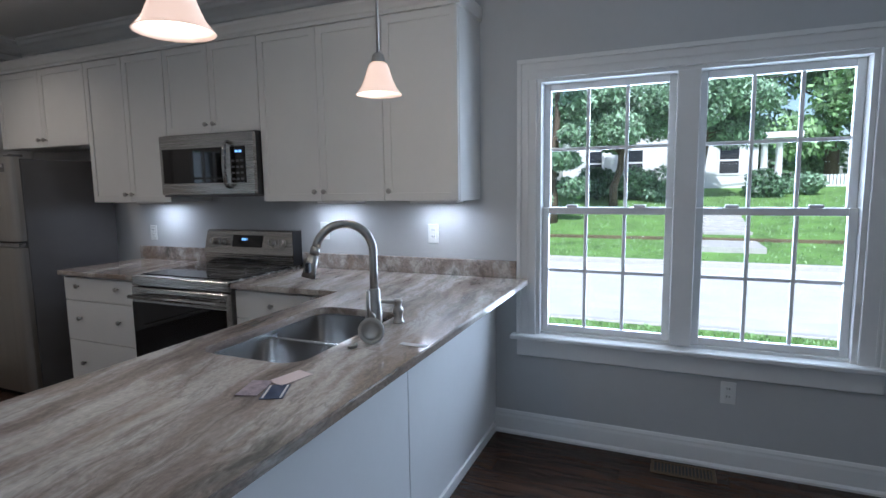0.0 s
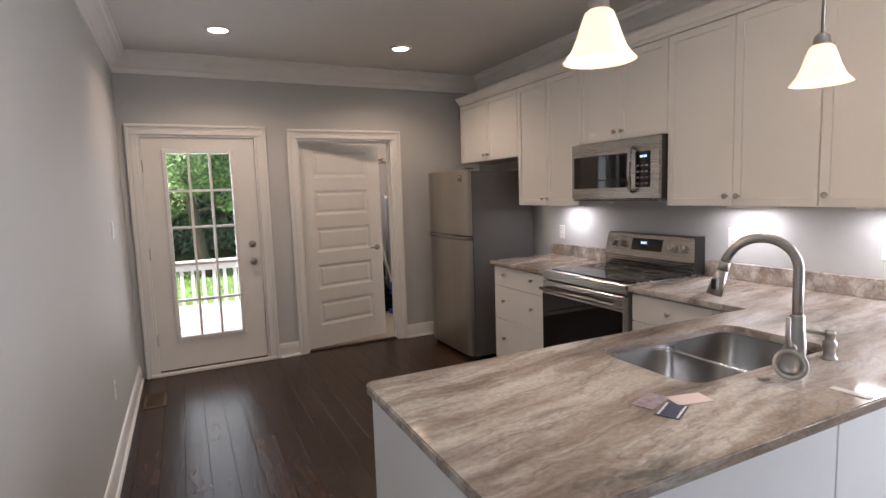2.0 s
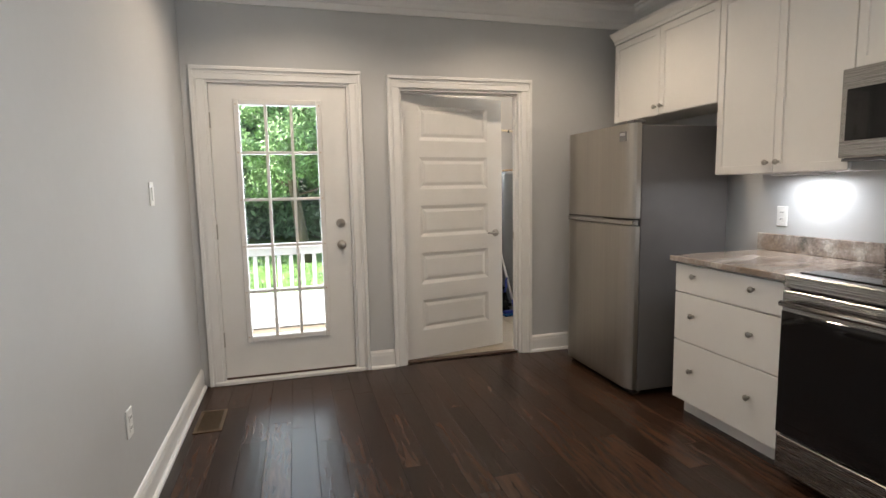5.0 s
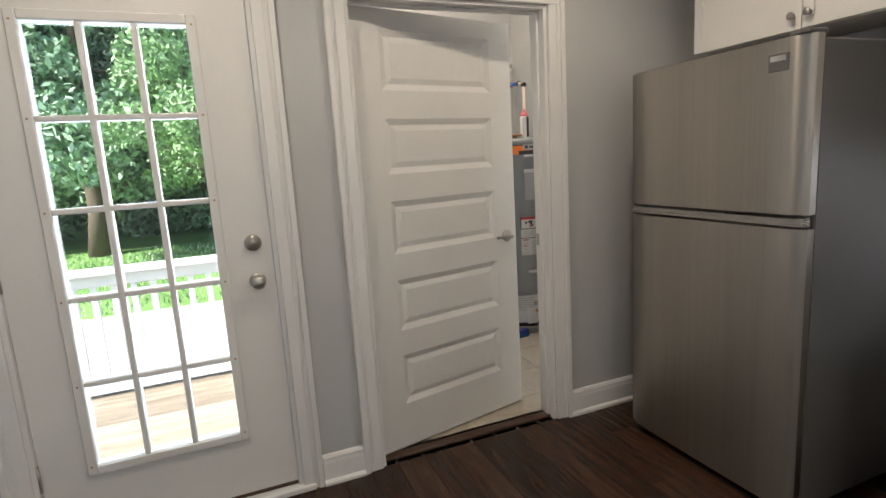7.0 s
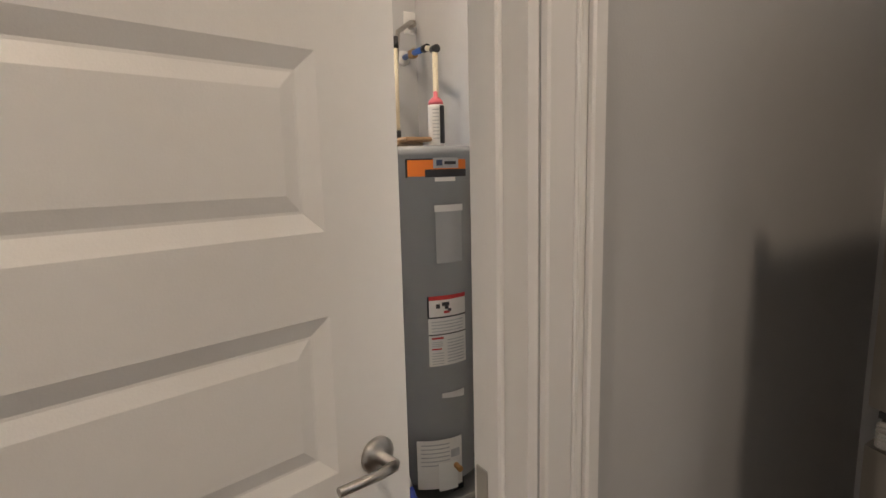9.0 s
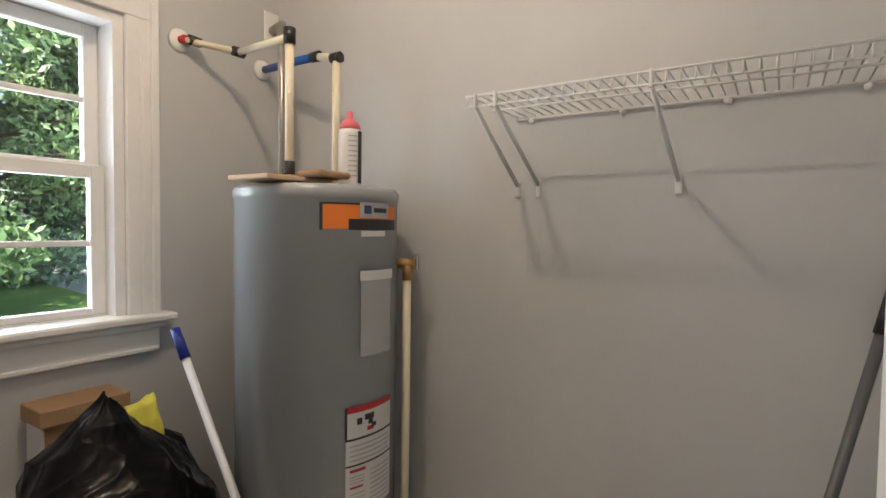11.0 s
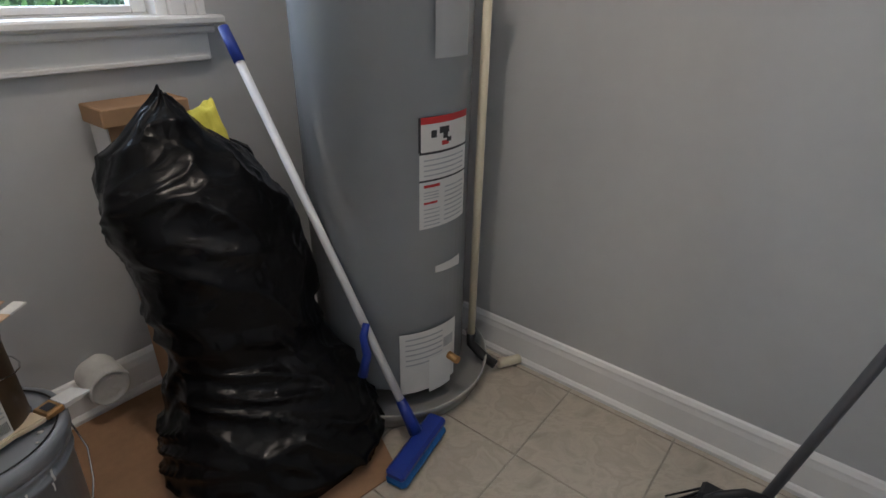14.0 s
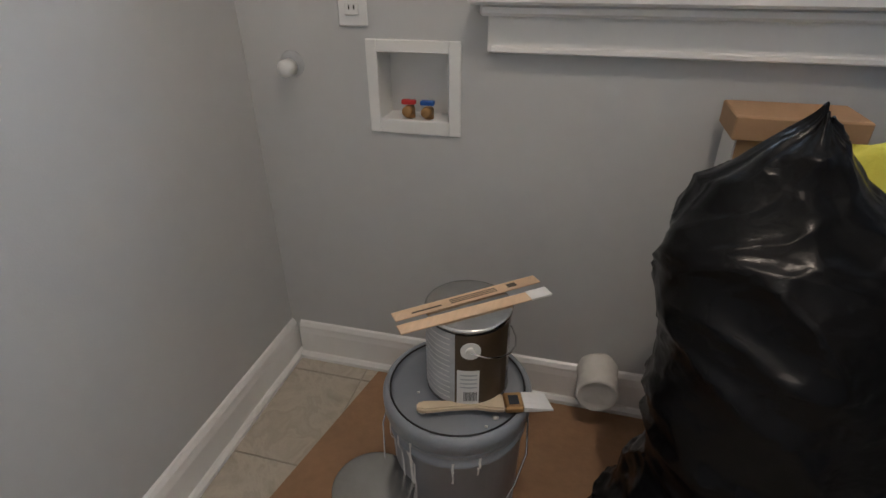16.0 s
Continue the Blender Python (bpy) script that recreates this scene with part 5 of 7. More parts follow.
# water lines above the heater
hp = thing("hot_water_pipe", (2.985, 1.50, ZT), "cream plastic hot water pipe with black clamps", "pipe")
hx1, hy1, hz1 = 2.938, 1.520, 1.885
wlx, wlz = 2.920, 1.965
hm = (3.040, 1.885, 1.937)
part("riser", tube(B(), [(hx1, hy1, ZT + 0.03), (hx1, hy1, hz1)], 0.0125, 12), PVC, hp)
part("run", tube(B(), [(hx1, hy1, hz1 + 0.006), hm], 0.011, 12), PVC, hp)
part("run", tube(B(), [hm, (wlx, N - 0.02, wlz)], 0.011, 12), PVC, hp)
for p, d in (((hx1, hy1, hz1 + 0.006), (0, 0, 1)), (hm, (1, 0, 0)), ((wlx + 0.03, N - 0.04, wlz), (1, 0, 0)), ((hx1, hy1, ZT + 0.05), (0, 0, 1))):
    v, d = Vector(p), Vector(d) * 0.02
    part("clamp", tube(B(), [v - d, v + d], 0.016, 12), BLACK, hp)
part("elbow", tube(B(), [(hx1, hy1, hz1 - 0.01), (hx1, hy1, hz1 + 0.03)], 0.017, 12), BLACK, hp)
part("fitting", lathe(B(), [(0.020, ZT + 0.002), (0.020, ZT + 0.022), (0.015, ZT + 0.035)], hx1, hy1, 14), BRASS, hp)
part("wall_flange", lathe(B(), [(0.038, 0), (0.036, -0.008), (0.020, -0.014)], wlx, wlz, 24, "y", N), PLATE, hp)
part("stub", tube(B(), [(wlx, N - 0.01, wlz), (wlx, N - 0.035, wlz)], 0.013, 10), RED, hp)
cp = thing("cold_water_pipe", (3.138, 1.535, ZT), "blue and cream cold water pipe with a valve", "pipe")
cw = (3.248, N - 0.02, 1.950)
ct = (3.138, 1.535, 1.890)
part("riser", tube(B(), [(ct[0], ct[1], ZT - 0.002), ct], 0.0125, 12), PVC, cp)
part("blue_run", tube(B(), [cw, (3.19, 1.79, 1.930), (3.157, 1.645, 1.916)], 0.014, 12), BLUE2, cp)
part("run", tube(B(), [(3.157, 1.645, 1.916), ct], 0.012, 12), PVC, cp)
for p in ((3.157, 1.645, 1.916), ct):
    v = Vector(p)
    part("clamp", tube(B(), [v - Vector((0, 0.018, 0)), v + Vector((0, 0.018, 0))], 0.017, 12), BLACK, cp)
part("valve", box(B(), 3.185, 1.815, 1.912, 3.217, 1.865, 1.952, 0.006), BRASS, cp)
part("wall_flange", lathe(B(), [(0.038, 0), (0.036, -0.008), (0.018, -0.014)], cw[0], cw[2], 24, "y", N), PLATE, cp)
ec = thing("electric_conduit", (3.27, N, 1.8), "grey flexible conduit from a white wall plate", "conduit")
part("wall_plate", box(B(), 3.256, N - 0.006, 2.07, 3.326, N, 2.18, 0.003), PLATE, ec)
pts = [(3.292, N - 0.03, 2.11), (3.26, N - 0.08, 2.11), (3.17, 1.82, 2.06), (3.04, 1.68, 1.98), (2.995, 1.62, 1.84), (2.98, 1.60, 1.66), (2.98, 1.60, ZT - 0.002)]
part("conduit", tube(B(), pts, 0.011, 10), STEEL, ec)
part("connector", tube(B(), [(3.294, N - 0.004, 2.11), (3.280, N - 0.06, 2.11)], 0.018, 12), STEEL, ec)

sc = thing("spray_can", (3.05, 1.395, ZT), "pink-capped white aerosol can on the heater", "aerosol can")
scx, scy = 3.050, 1.395
part("can", lathe(B(), [(0.031, 0.0), (0.033, 0.004), (0.033, 0.150), (0.031, 0.162)], scx, scy, 28, "z", ZT + 0.002), LABELW, sc)
part("cap", lathe(B(), [(0.031, 0.1625), (0.028, 0.178), (0.016, 0.190), (0.009, 0.194), (0.009, 0.212), (0.004, 0.216)], scx, scy, 24, "z", ZT + 0.002), PINK, sc, "pink plastic spray cap")
bm = B()
for a0, a1 in ((265, 330),):
    prev = None
    for i in range(9):
        a = radians(a0 + (a1 - a0) * i / 8)
        cur = (bm.verts.new((scx + 0.0335 * math.cos(a), scy + 0.0335 * math.sin(a), ZT + 0.012)), bm.verts.new((scx + 0.0335 * math.cos(a), scy + 0.0335 * math.sin(a), ZT + 0.16)))
        if prev:
            bm.faces.new((prev[0], cur[0], cur[1], prev[1]))
        prev = cur
part("dark_side_print", bm, INK, sc)
bm = B()
for k in range(9):
    prev = None
    for i in range(7):
        a = radians(215 + 45 * i / 6)
        zz = ZT + 0.03 + k * 0.014
        cur = (bm.verts.new((scx + 0.0335 * math.cos(a), scy + 0.0335 * math.sin(a), zz)), bm.verts.new((scx + 0.0335 * math.cos(a), scy + 0.0335 * math.sin(a), zz + 0.004)))
        if prev:
            bm.faces.new((prev[0], cur[0], cur[1], prev[1]))
        prev = cur
part("small_print", bm, LABELG, sc)

# wire shelf
ws = thing("wire_shelf", (3.18, 0.64, 1.70), "white coated wire shelf on slanted wall brackets", "shelf")
SY_0, SY_1, SXF, SXB, SZ = 0.135, 1.000, 3.030, 3.322, 1.682
part("front_lip_rail", tube(B(), [(SXF, SY_0, SZ - 0.026), (SXF, SY_1, SZ - 0.026)], 0.003, 8), WIRE, ws)
part("front_rail", tube(B(), [(SXF, SY_0, SZ), (SXF, SY_1, SZ)], 0.003, 8), WIRE, ws)
part("middle_rail", tube(B(), [((SXF + SXB) / 2, SY_0, SZ - 0.004), ((SXF + SXB) / 2, SY_1, SZ - 0.004)], 0.003, 8), WIRE, ws)
part("back_rail", tube(B(), [(SXB, SY_0, SZ - 0.004), (SXB, SY_1, SZ - 0.004)], 0.003, 8), WIRE, ws)
k = 0
y = SY_0 + 0.012
wm = None
while y < SY_1:
    if wm is None:
        o = part("cross_wire", tube(B(), [(SXB, 0, SZ + 0.002), (SXF, 0, SZ + 0.002), (SXF - 0.002, 0, SZ - 0.028)], 0.0021, 6), WIRE, ws)
        wm = o.data
    else:
        o = new("cross_wire", wm)
        o.parent = ws
        o.matrix_parent_inverse = ws.matrix_basis.inverted()
    o.location = (0, y, 0)
    y += 0.0265
for yy, dy_ in ((0.994, -0.021), (0.930, -0.010), (0.562, 0.010)):
    bm = tube(B(), [(SXF + 0.004, yy + dy_, SZ - 0.030), (W - 0.018, yy, 1.490)], 0.006, 8)
    box(bm, W - 0.018, yy - 0.008, 1.455, W - 0.0102, yy + 0.008, 1.500, 0.002)
    box(bm, SXF - 0.006, yy + dy_ - 0.004, SZ - 0.033, SXF + 0.008, yy + dy_ + 0.004, SZ + 0.005, 0.002)
    part("bracket", bm, WIRE, ws)
for yy in (0.20, 0.46, 0.70, 0.955):
    part("wall_clip", lathe(B(), [(0.009, 0), (0.009, -0.008), (0.005, -0.012)], yy, SZ - 0.010, 12, "x", W - 0.0102), WIRE, ws)
part("end_bracket", box(B(), SXF - 0.005, 0.1202, SZ - 0.036, SXF + 0.035, 0.134, SZ + 0.012, 0.003), WIRE, ws)

# flat mop leaning at the window wall
mp_ = thing("flat_mop", (2.79, 1.17, 0), "blue sponge mop with a white pole", "mop")
m0, m1 = Vector((2.797, 1.205, 0.075)), Vector((2.756, 1.785, 1.066))
part("pole", tube(B(), [m0, m1.lerp(m0, 0.08)], 0.0115, 12), POLE, mp_, "white metal pole")
part("grip", tube(B(), [m1.lerp(m0, 0.08), m1], 0.0145, 12, 0.0135), BLUE, mp_, "blue plastic grip")
bm = tube(B(), [m0.lerp(m1, -0.02), m0.lerp(m1, 0.07)], 0.020, 12, 0.014)
head = box(B(), -0.12, -0.028, 0.030, 0.12, 0.028, 0.058, 0.008)
hm4 = pose(2.772, 1.165, 0.0, 0, 0, 11)
bmesh.ops.transform(head, matrix=hm4, verts=head.verts[:])
part("head", head, BLUE, mp_, "blue plastic mop head")
part("collar", bm, BLUE, mp_)
sp_ = box(B(), -0.118, -0.032, 0.002, 0.118, 0.032, 0.0295, 0.010)
bmesh.ops.transform(sp_, matrix=hm4, verts=sp_.verts[:])
part("sponge", sp_, SPONGE, mp_, "bright blue sponge")
q = m0.lerp(m1, 0.24)
bm = tube(B(), [q + Vector((-0.012, 0, 0.05)), q + Vector((-0.030, -0.005, 0.02)), q + Vector((-0.025, -0.01, -0.04)), q + Vector((-0.045, -0.01, -0.10))], 0.010, 10, 0.014)
part("wringer_lever", bm, BLUE, mp_, "blue wringer lever")

# broom leaning into the corner
br_ = thing("broom", (3.10, 0.42, 0), "black angled broom with a grey pole", "broom")
b0, b1 = Vector((3.078, 0.400, 0.13)), Vector((3.310, 0.142, 1.262))
part("pole", tube(B(), [b0, b1.lerp(b0, 0.09)], 0.0115, 12), GREYPOLE, br_, "grey metal pole")
part("grip", tube(B(), [b1.lerp(b0, 0.09), b1], 0.0155, 12, 0.0145), BLACK, br_, "black plastic grip")
bm = tube(B(), [(3.025, 0.500, 0.115), (3.02, 0.480, 0.150), (3.05, 0.435, 0.165), (3.08, 0.385, 0.150), (3.085, 0.360, 0.115)], 0.010, 10)
box(bm, 3.025, 0.350, 0.095, 3.08, 0.520, 0.122, 0.008)
part("head", bm, BLACK, br_, "black plastic broom head")
bm = B()
rnd = random.Random(5)
for i in range(26):
    for j in range(5):
        x, y = 3.030 + 0.011 * j, 0.355 + 0.0063 * i
        lean_ = (i - 8) / 18 * 0.075
        tube(bm, [(x, y, 0.100), (x - 0.03 + rnd.uniform(-0.012, 0.012) - 0.012 * (2 - j), y + lean_ + rnd.uniform(-0.006, 0.006), 0.004)], 0.0032, 4, 0.0022)
part("bristles", bm, BRISTLE, br_, "flared black bristles")

# ---- bags and clutter ----


def bag(name, cx, cy, prof, squash, yaw, label, seed, peak=None):
    """A filled film bag: rings that slump and fold, drawn up to a peak."""
    bm = B()
    n = 120
    rings = []
    for k, (z, r, ox, oy) in enumerate(prof):
        ring = []
        for i in range(n):
            a = 2 * math.pi * i / n
            f = noise.fractal(Vector((1.1 * math.cos(a) + seed, 1.1 * math.sin(a), z * 2.6)), 1.0, 2.0, 2)
            rr = r * (1 + 0.075 * f)
            c, s = rr * math.cos(a), rr * math.sin(a) * squash
            yw = radians(yaw)
            ring.append(bm.verts.new((cx + ox + c * math.cos(yw) - s * math.sin(yw), cy + oy + c * math.sin(yw) + s * math.cos(yw), max(0.004, z + 0.018 * f * min(1, z * 4)))))
        rings.append(ring)
    for a, b in zip(rings, rings[1:]):
        for i in range(n):
            f = bm.faces.new((a[i], a[(i + 1) % n], b[(i + 1) % n], b[i]))
            f.smooth = True
    bm.faces.new(rings[0][::-1])
    bm.faces.new(rings[-1])
    bmesh.ops.subdivide_edges(bm, edges=bm.edges[:], cuts=1, use_grid_fill=True)
    bm.normal_update()
    for v in bm.verts:
        p = v.co
        low = 1.0 if p.z < 0.42 else 0.45
        warp_ = noise.noise_vector(Vector((p.x * 3 + seed, p.y * 3, p.z * 3))) * 0.10
        q_ = p + warp_
        w = 1 - abs(noise.noise(Vector((q_.x * 5.5 + seed, q_.y * 5.5, q_.z * (13 if p.z < 0.42 else 6) + q_.x * 6))))
        w2 = 1 - abs(noise.noise(Vector((q_.x * 13, q_.y * 13 + seed, q_.z * 22 - q_.x * 9))))
        w3 = 1 - abs(noise.noise(Vector((q_.x * 26 + q_.z * 14, q_.y * 26 + seed, q_.z * 17))))
        v.co += v.normal * (0.022 * (w ** 4 - 0.4) * (0.55 + 0.45 * low) + 0.0045 * (w2 ** 5 - 0.3) + 0.0012 * (w3 ** 4 - 0.3))
        v.co.z = max(0.003, v.co.z)
    return bm


def spread(rows, k):
    """Fill in between the profile's rows, k steps each."""
    out = []
    for a, b in zip(rows, rows[1:]):
        for i in range(k):
            t = i / k
            t = t * t * (3 - 2 * t) * 0.5 + t * 0.5
            out.append(tuple(p + (q_ - p) * t for p, q_ in zip(a, b)))
    return out + [rows[-1]]


PROF = [(0.004, 0.275, 0.0, -0.075), (0.05, 0.310, 0.0, -0.08), (0.16, 0.285, 0.01, -0.06), (0.26, 0.232, 0.02, -0.02), (0.34, 0.215, 0.01, 0.02), (0.50, 0.235, 0.0, 0.05), (0.62, 0.232, -0.01, 0.07), (0.72, 0.222, -0.025, 0.09), (0.78, 0.200, -0.035, 0.10), (0.825, 0.155, -0.04, 0.11), (0.875, 0.098, -0.045, 0.115), (0.925, 0.048, -0.04, 0.115), (0.962, 0.006, -0.035, 0.115)]
tb = thing("trash_bag", (2.535, 1.56, 0), "full black plastic trash bag standing upright", "trash bag")
part("bag", bag("bag", 2.556, 1.560, spread([(z * 0.985, r * (0.94 if z < 0.3 else 0.88), ox, oy) for z, r, ox, oy in PROF], 6), 0.80, -25, "", 3.1), BAG, tb)
PROF2 = [(0.004, 0.13, 0, 0), (0.10, 0.15, 0, 0), (0.40, 0.15, 0, 0), (0.60, 0.175, 0.01, 0), (0.70, 0.17, 0.02, 0), (0.77, 0.13, 0.02, 0), (0.80, 0.04, 0.02, 0)]
tb2 = thing("trash_bag", (2.64, 1.775, 0), "smaller black plastic trash bag against the wall", "trash bag")
part("bag", bag("bag", 2.625, 1.795, spread([(z, r * 0.88, ox, oy) for z, r, ox, oy in PROF2], 4), 0.95, 10, "", 8.4), BAG, tb2)

bx = thing("cardboard_box", (2.535, 1.935, 0.0), "tall brown cardboard box behind the bag", "box")
bm = box(B(), 2.474, 1.885, 0.0, 2.662, 1.990, 0.856, 0.002)
part("carton", bm, CARDB, bx)
part("flap", box(B(), 2.460, 1.870, 0.848, 2.676, 1.994, 0.893, 0.003), CARDB, bx)
part("white_side", box(B(), 2.4705, 1.885, 0.55, 2.4735, 1.985, 0.847), LABELW, bx)
# rag spilling from the bag
bm = B()
g = {}
for i in range(15):
    for j in range(15):
        u, v = i / 14, j / 14
        x = 2.570 + 0.115 * u
        y = 1.745 + 0.08 * v + 0.03 * math.sin(5 * u)
        z = 0.79 + 0.108 * math.sin(min(1, v * 1.3) * 1.9) * (0.35 + 0.65 * u) + 0.022 * noise.noise(Vector((u * 5, v * 5, 2)))
        g[i, j] = bm.verts.new((x + 0.015 * noise.noise(Vector((u * 4, v * 4, 7))), y, z))
for i in range(14):
    for j in range(14):
        f = bm.faces.new((g[i, j], g[i + 1, j], g[i + 1, j + 1], g[i, j + 1]))
        f.smooth = True
ex = bmesh.ops.extrude_face_region(bm, geom=bm.faces[:])
bmesh.ops.translate(bm, verts=[v for v in ex["geom"] if isinstance(v, bmesh.types.BMVert)], vec=(0, 0.012, -0.014))
tagged(part("cleaning_rag", bm, YELLOW), "crumpled yellow rag hanging out of the bag", "rag")

# floor paper
bm = B()
po = [(1.54, 1.36), (2.70, 1.17), (2.79, 1.36), (2.72, 1.99), (1.672, 1.995)]
vs = [bm.verts.new((x, y, 0.006)) for x, y in po]
bm.faces.new(vs)
ex = bmesh.ops.extrude_face_region(bm, geom=bm.faces[:])
bmesh.ops.translate(bm, verts=[v for v in ex["geom"] if isinstance(v, bmesh.types.BMVert)], vec=(0, 0, -0.004))
tagged(part("floor_paper", bm, KRAFT), "stained brown paper sheet covering the tiles", "floor paper")

# five gallon bucket
BX, BY = 2.008, 1.632
bk = thing("paint_bucket", (BX, BY, 0.006), "grey five-gallon paint bucket with white drips", "bucket")
part("pail", lathe(B(), [(0.128, 0.006), (0.131, 0.012), (0.141, 0.285), (0.146, 0.287), (0.146, 0.297), (0.142, 0.299), (0.143, 0.318), (0.149, 0.320), (0.149, 0.331), (0.144, 0.333)], BX, BY, 48), BUCKET, bk)
part("lid", lathe(B(), [(0.1455, 0.334), (0.1535, 0.336), (0.1545, 0.362), (0.151, 0.372), (0.144, 0.374), (0.139, 0.371), (0.136, 0.362), (0.128, 0.361), (0.02, 0.362)], BX, BY, 48), BUCKET, bk, "grey plastic lid")
bm = B()
r0 = 0.1385
tube(bm, [(BX + r0 * math.cos(a * math.pi / 24), BY + r0 * math.sin(a * math.pi / 24), 0.3725) for a in range(49)], 0.0022, 6)
part("lid_seal", bm, BLACK, bk, "dark ring on the lid")
hb = [(BX + 0.150 * math.cos(radians(178)), BY + 0.150 * math.sin(radians(178)), 0.31)] + [(BX + (0.150 + 0.012) * math.cos(radians(178 + 182 * i / 12)), BY + (0.150 + 0.012) * math.sin(radians(178 + 182 * i / 12)), 0.31 - 0.22 * math.sin(math.pi * i / 12)) for i in range(1, 12)] + [(BX + 0.150, BY, 0.31)]
part("wire_handle", tube(B(), hb, 0.002, 6), CHROME, bk)
rnd = random.Random(3)
for a, z0, z1, w_ in ((232, 0.11, 0.32, 1.6), (243, 0.06, 0.30, 2.2), (246, 0.15, 0.33, 1.2), (219, 0.22, 0.33, 1.4), (280, 0.24, 0.31, 1.1), (300, 0.26, 0.32, 1.0)):
    bm = B()
    prev = None
    for i in range(9):
        z = z0 + (z1 - z0) * i / 8
        r = 0.1315 + 0.010 * (z - 0.012) / 0.27 + 0.0012
        if z > 0.283:
            r = 0.1505
        da = w_ * (0.5 + 0.5 * rnd.random())
        cur = [bm.verts.new((BX + r * math.cos(radians(a + s * da + (i % 3 - 1) * 0.3)), BY + r * math.sin(radians(a + s * da)), z)) for s in (-1, 1)]
        if prev:
            bm.faces.new((prev[0], prev[1], cur[1], cur[0]))
        prev = cur
    part("paint_drip", bm, PAINTW, bk, "white dried paint drip")
bm = B()
for i in range(14):
    a, r = rnd.uniform(200, 330), rnd.uniform(0.02, 0.12)
    lathe(bm, [(rnd.uniform(0.003, 0.010), 0.0), (0.001, 0.0012)], BX + r * math.cos(radians(a)), BY + r * math.sin(radians(a)), 8, "z", 0.3622)
tagged(part("paint_spatter", bm, PAINTW, bk), kind="stuff")


def tin(name, cx, cy, z0, label, brown):
    t = thing(name, (cx, cy, z0), label, "paint can")
    r = 0.083
    part("wall", lathe(B(), [(r - 0.001, 0), (r + 0.001, 0.003), (r - 0.001, 0.007), (r - 0.001, 0.182), (r + 0.002, 0.185), (r + 0.002, 0.190), (r - 0.004, 0.191)], cx, cy, 44, "z", z0), TIN, t)
    part("lid", lathe(B(), [(r - 0.005, 0.1895), (r - 0.009, 0.1865), (r - 0.012, 0.1865), (r - 0.015, 0.1885), (0.058, 0.1885), (0.055, 0.1865), (0.01, 0.1866)], cx, cy, 44, "z", z0), TIN, t, "round metal lid")

    def wrap(a0, a1, za, zb, off, m, nm, lb=""):
        bm = B()
        prev = None
        k = max(3, int((a1 - a0) / 8))
        for i in range(k + 1):
            a = radians(a0 + (a1 - a0) * i / k)
            cur = (bm.verts.new((cx + (r + off) * math.cos(a), cy + (r + off) * math.sin(a), z0 + za)), bm.verts.new((cx + (r + off) * math.cos(a), cy + (r + off) * math.sin(a), z0 + zb)))
            if prev:
                f = bm.faces.new((prev[0], cur[0], cur[1], prev[1]))
                f.smooth = True
            prev = cur
        return part(nm, bm, m, t, lb)
    if brown:
        wrap(175, 265, 0.010, 0.180, 0.0005, LABELG, "grey_label", "pale grey printed label")
        wrap(265, 345, 0.010, 0.180, 0.0005, LABELB, "brown_label", "dark brown glossy label")
        wrap(268, 297, 0.012, 0.098, 0.0012, LABELW, "barcode_panel", "white panel with a barcode")
        for i in range(10):
            wrap(277 + i * 1.8, 277.9 + i * 1.8, 0.022, 0.045, 0.0018, INK, "bar")
        for i in range(4):
            wrap(272, 294, 0.055 + i * 0.010, 0.058 + i * 0.010, 0.0018, LABELG, "print_line")
        for i in range(12):
            wrap(190, 258, 0.022 + i * 0.013, 0.024 + i * 0.013, 0.0010, PAINTW, "print_line")
    a = radians(285)
    c0 = Vector((cx + (r - 0.002) * math.cos(a), cy + (r - 0.002) * math.sin(a), z0 + 0.145))
    o = Vector((math.cos(a), math.sin(a), 0))
    bm = tube(B(), [c0, c0 + o * 0.004], 0.019, 18)
    tube(bm, [c0 + o * 0.004, c0 + o * 0.009], 0.010, 14, 0.008)
    part("ear", bm, PLATE if brown else TIN, t)
    pts = [c0 + o * 0.008] + [Vector((cx + (r + 0.012) * math.cos(radians(285 + 18 * i)), cy + (r + 0.012) * math.sin(radians(285 + 18 * i)), z0 + 0.145 - 0.035 * math.sin(math.pi * i / 10))) for i in range(1, 10)] + [Vector((cx - (r + 0.004) * math.cos(a), cy - (r + 0.004) * math.sin(a), z0 + 0.145))]
    part("wire_handle", tube(B(), pts, 0.0018, 6), CHROME, t)
    return t


CX, CY, CZ = 2.026, 1.646, 0.375
tin("paint_can", CX, CY, CZ, "gallon paint can with a dark brown label", True)
t2 = tin("paint_can", 1.868, 1.480, 0.006, "closed gallon paint can on the floor paper", False)
bm = box(B(), -0.055, -0.036, 0, 0.055, 0.036, 0.0008)
bmesh.ops.transform(bm, matrix=pose(1.870, 1.475, 0.006 + 0.1885, 0, 0, -8), verts=bm.verts[:])
sk2 = part("lid_sticker", bm, LABELW, t2, "white printed sticker")
bm = B()
for i in range(9):
    box(bm, -0.045 + i * 0.003, 0.012, 0.0009, -0.0435 + i * 0.003, 0.030, 0.0012)
for i in range(5):
    box(bm, -0.045, -0.028 + i * 0.007, 0.0009, 0.02, -0.0255 + i * 0.007, 0.0012)
bmesh.ops.transform(bm, matrix=pose(1.870, 1.475, 0.006 + 0.1885, 0, 0, -8), verts=bm.verts[:])
part("sticker_print", bm, INK, sk2)


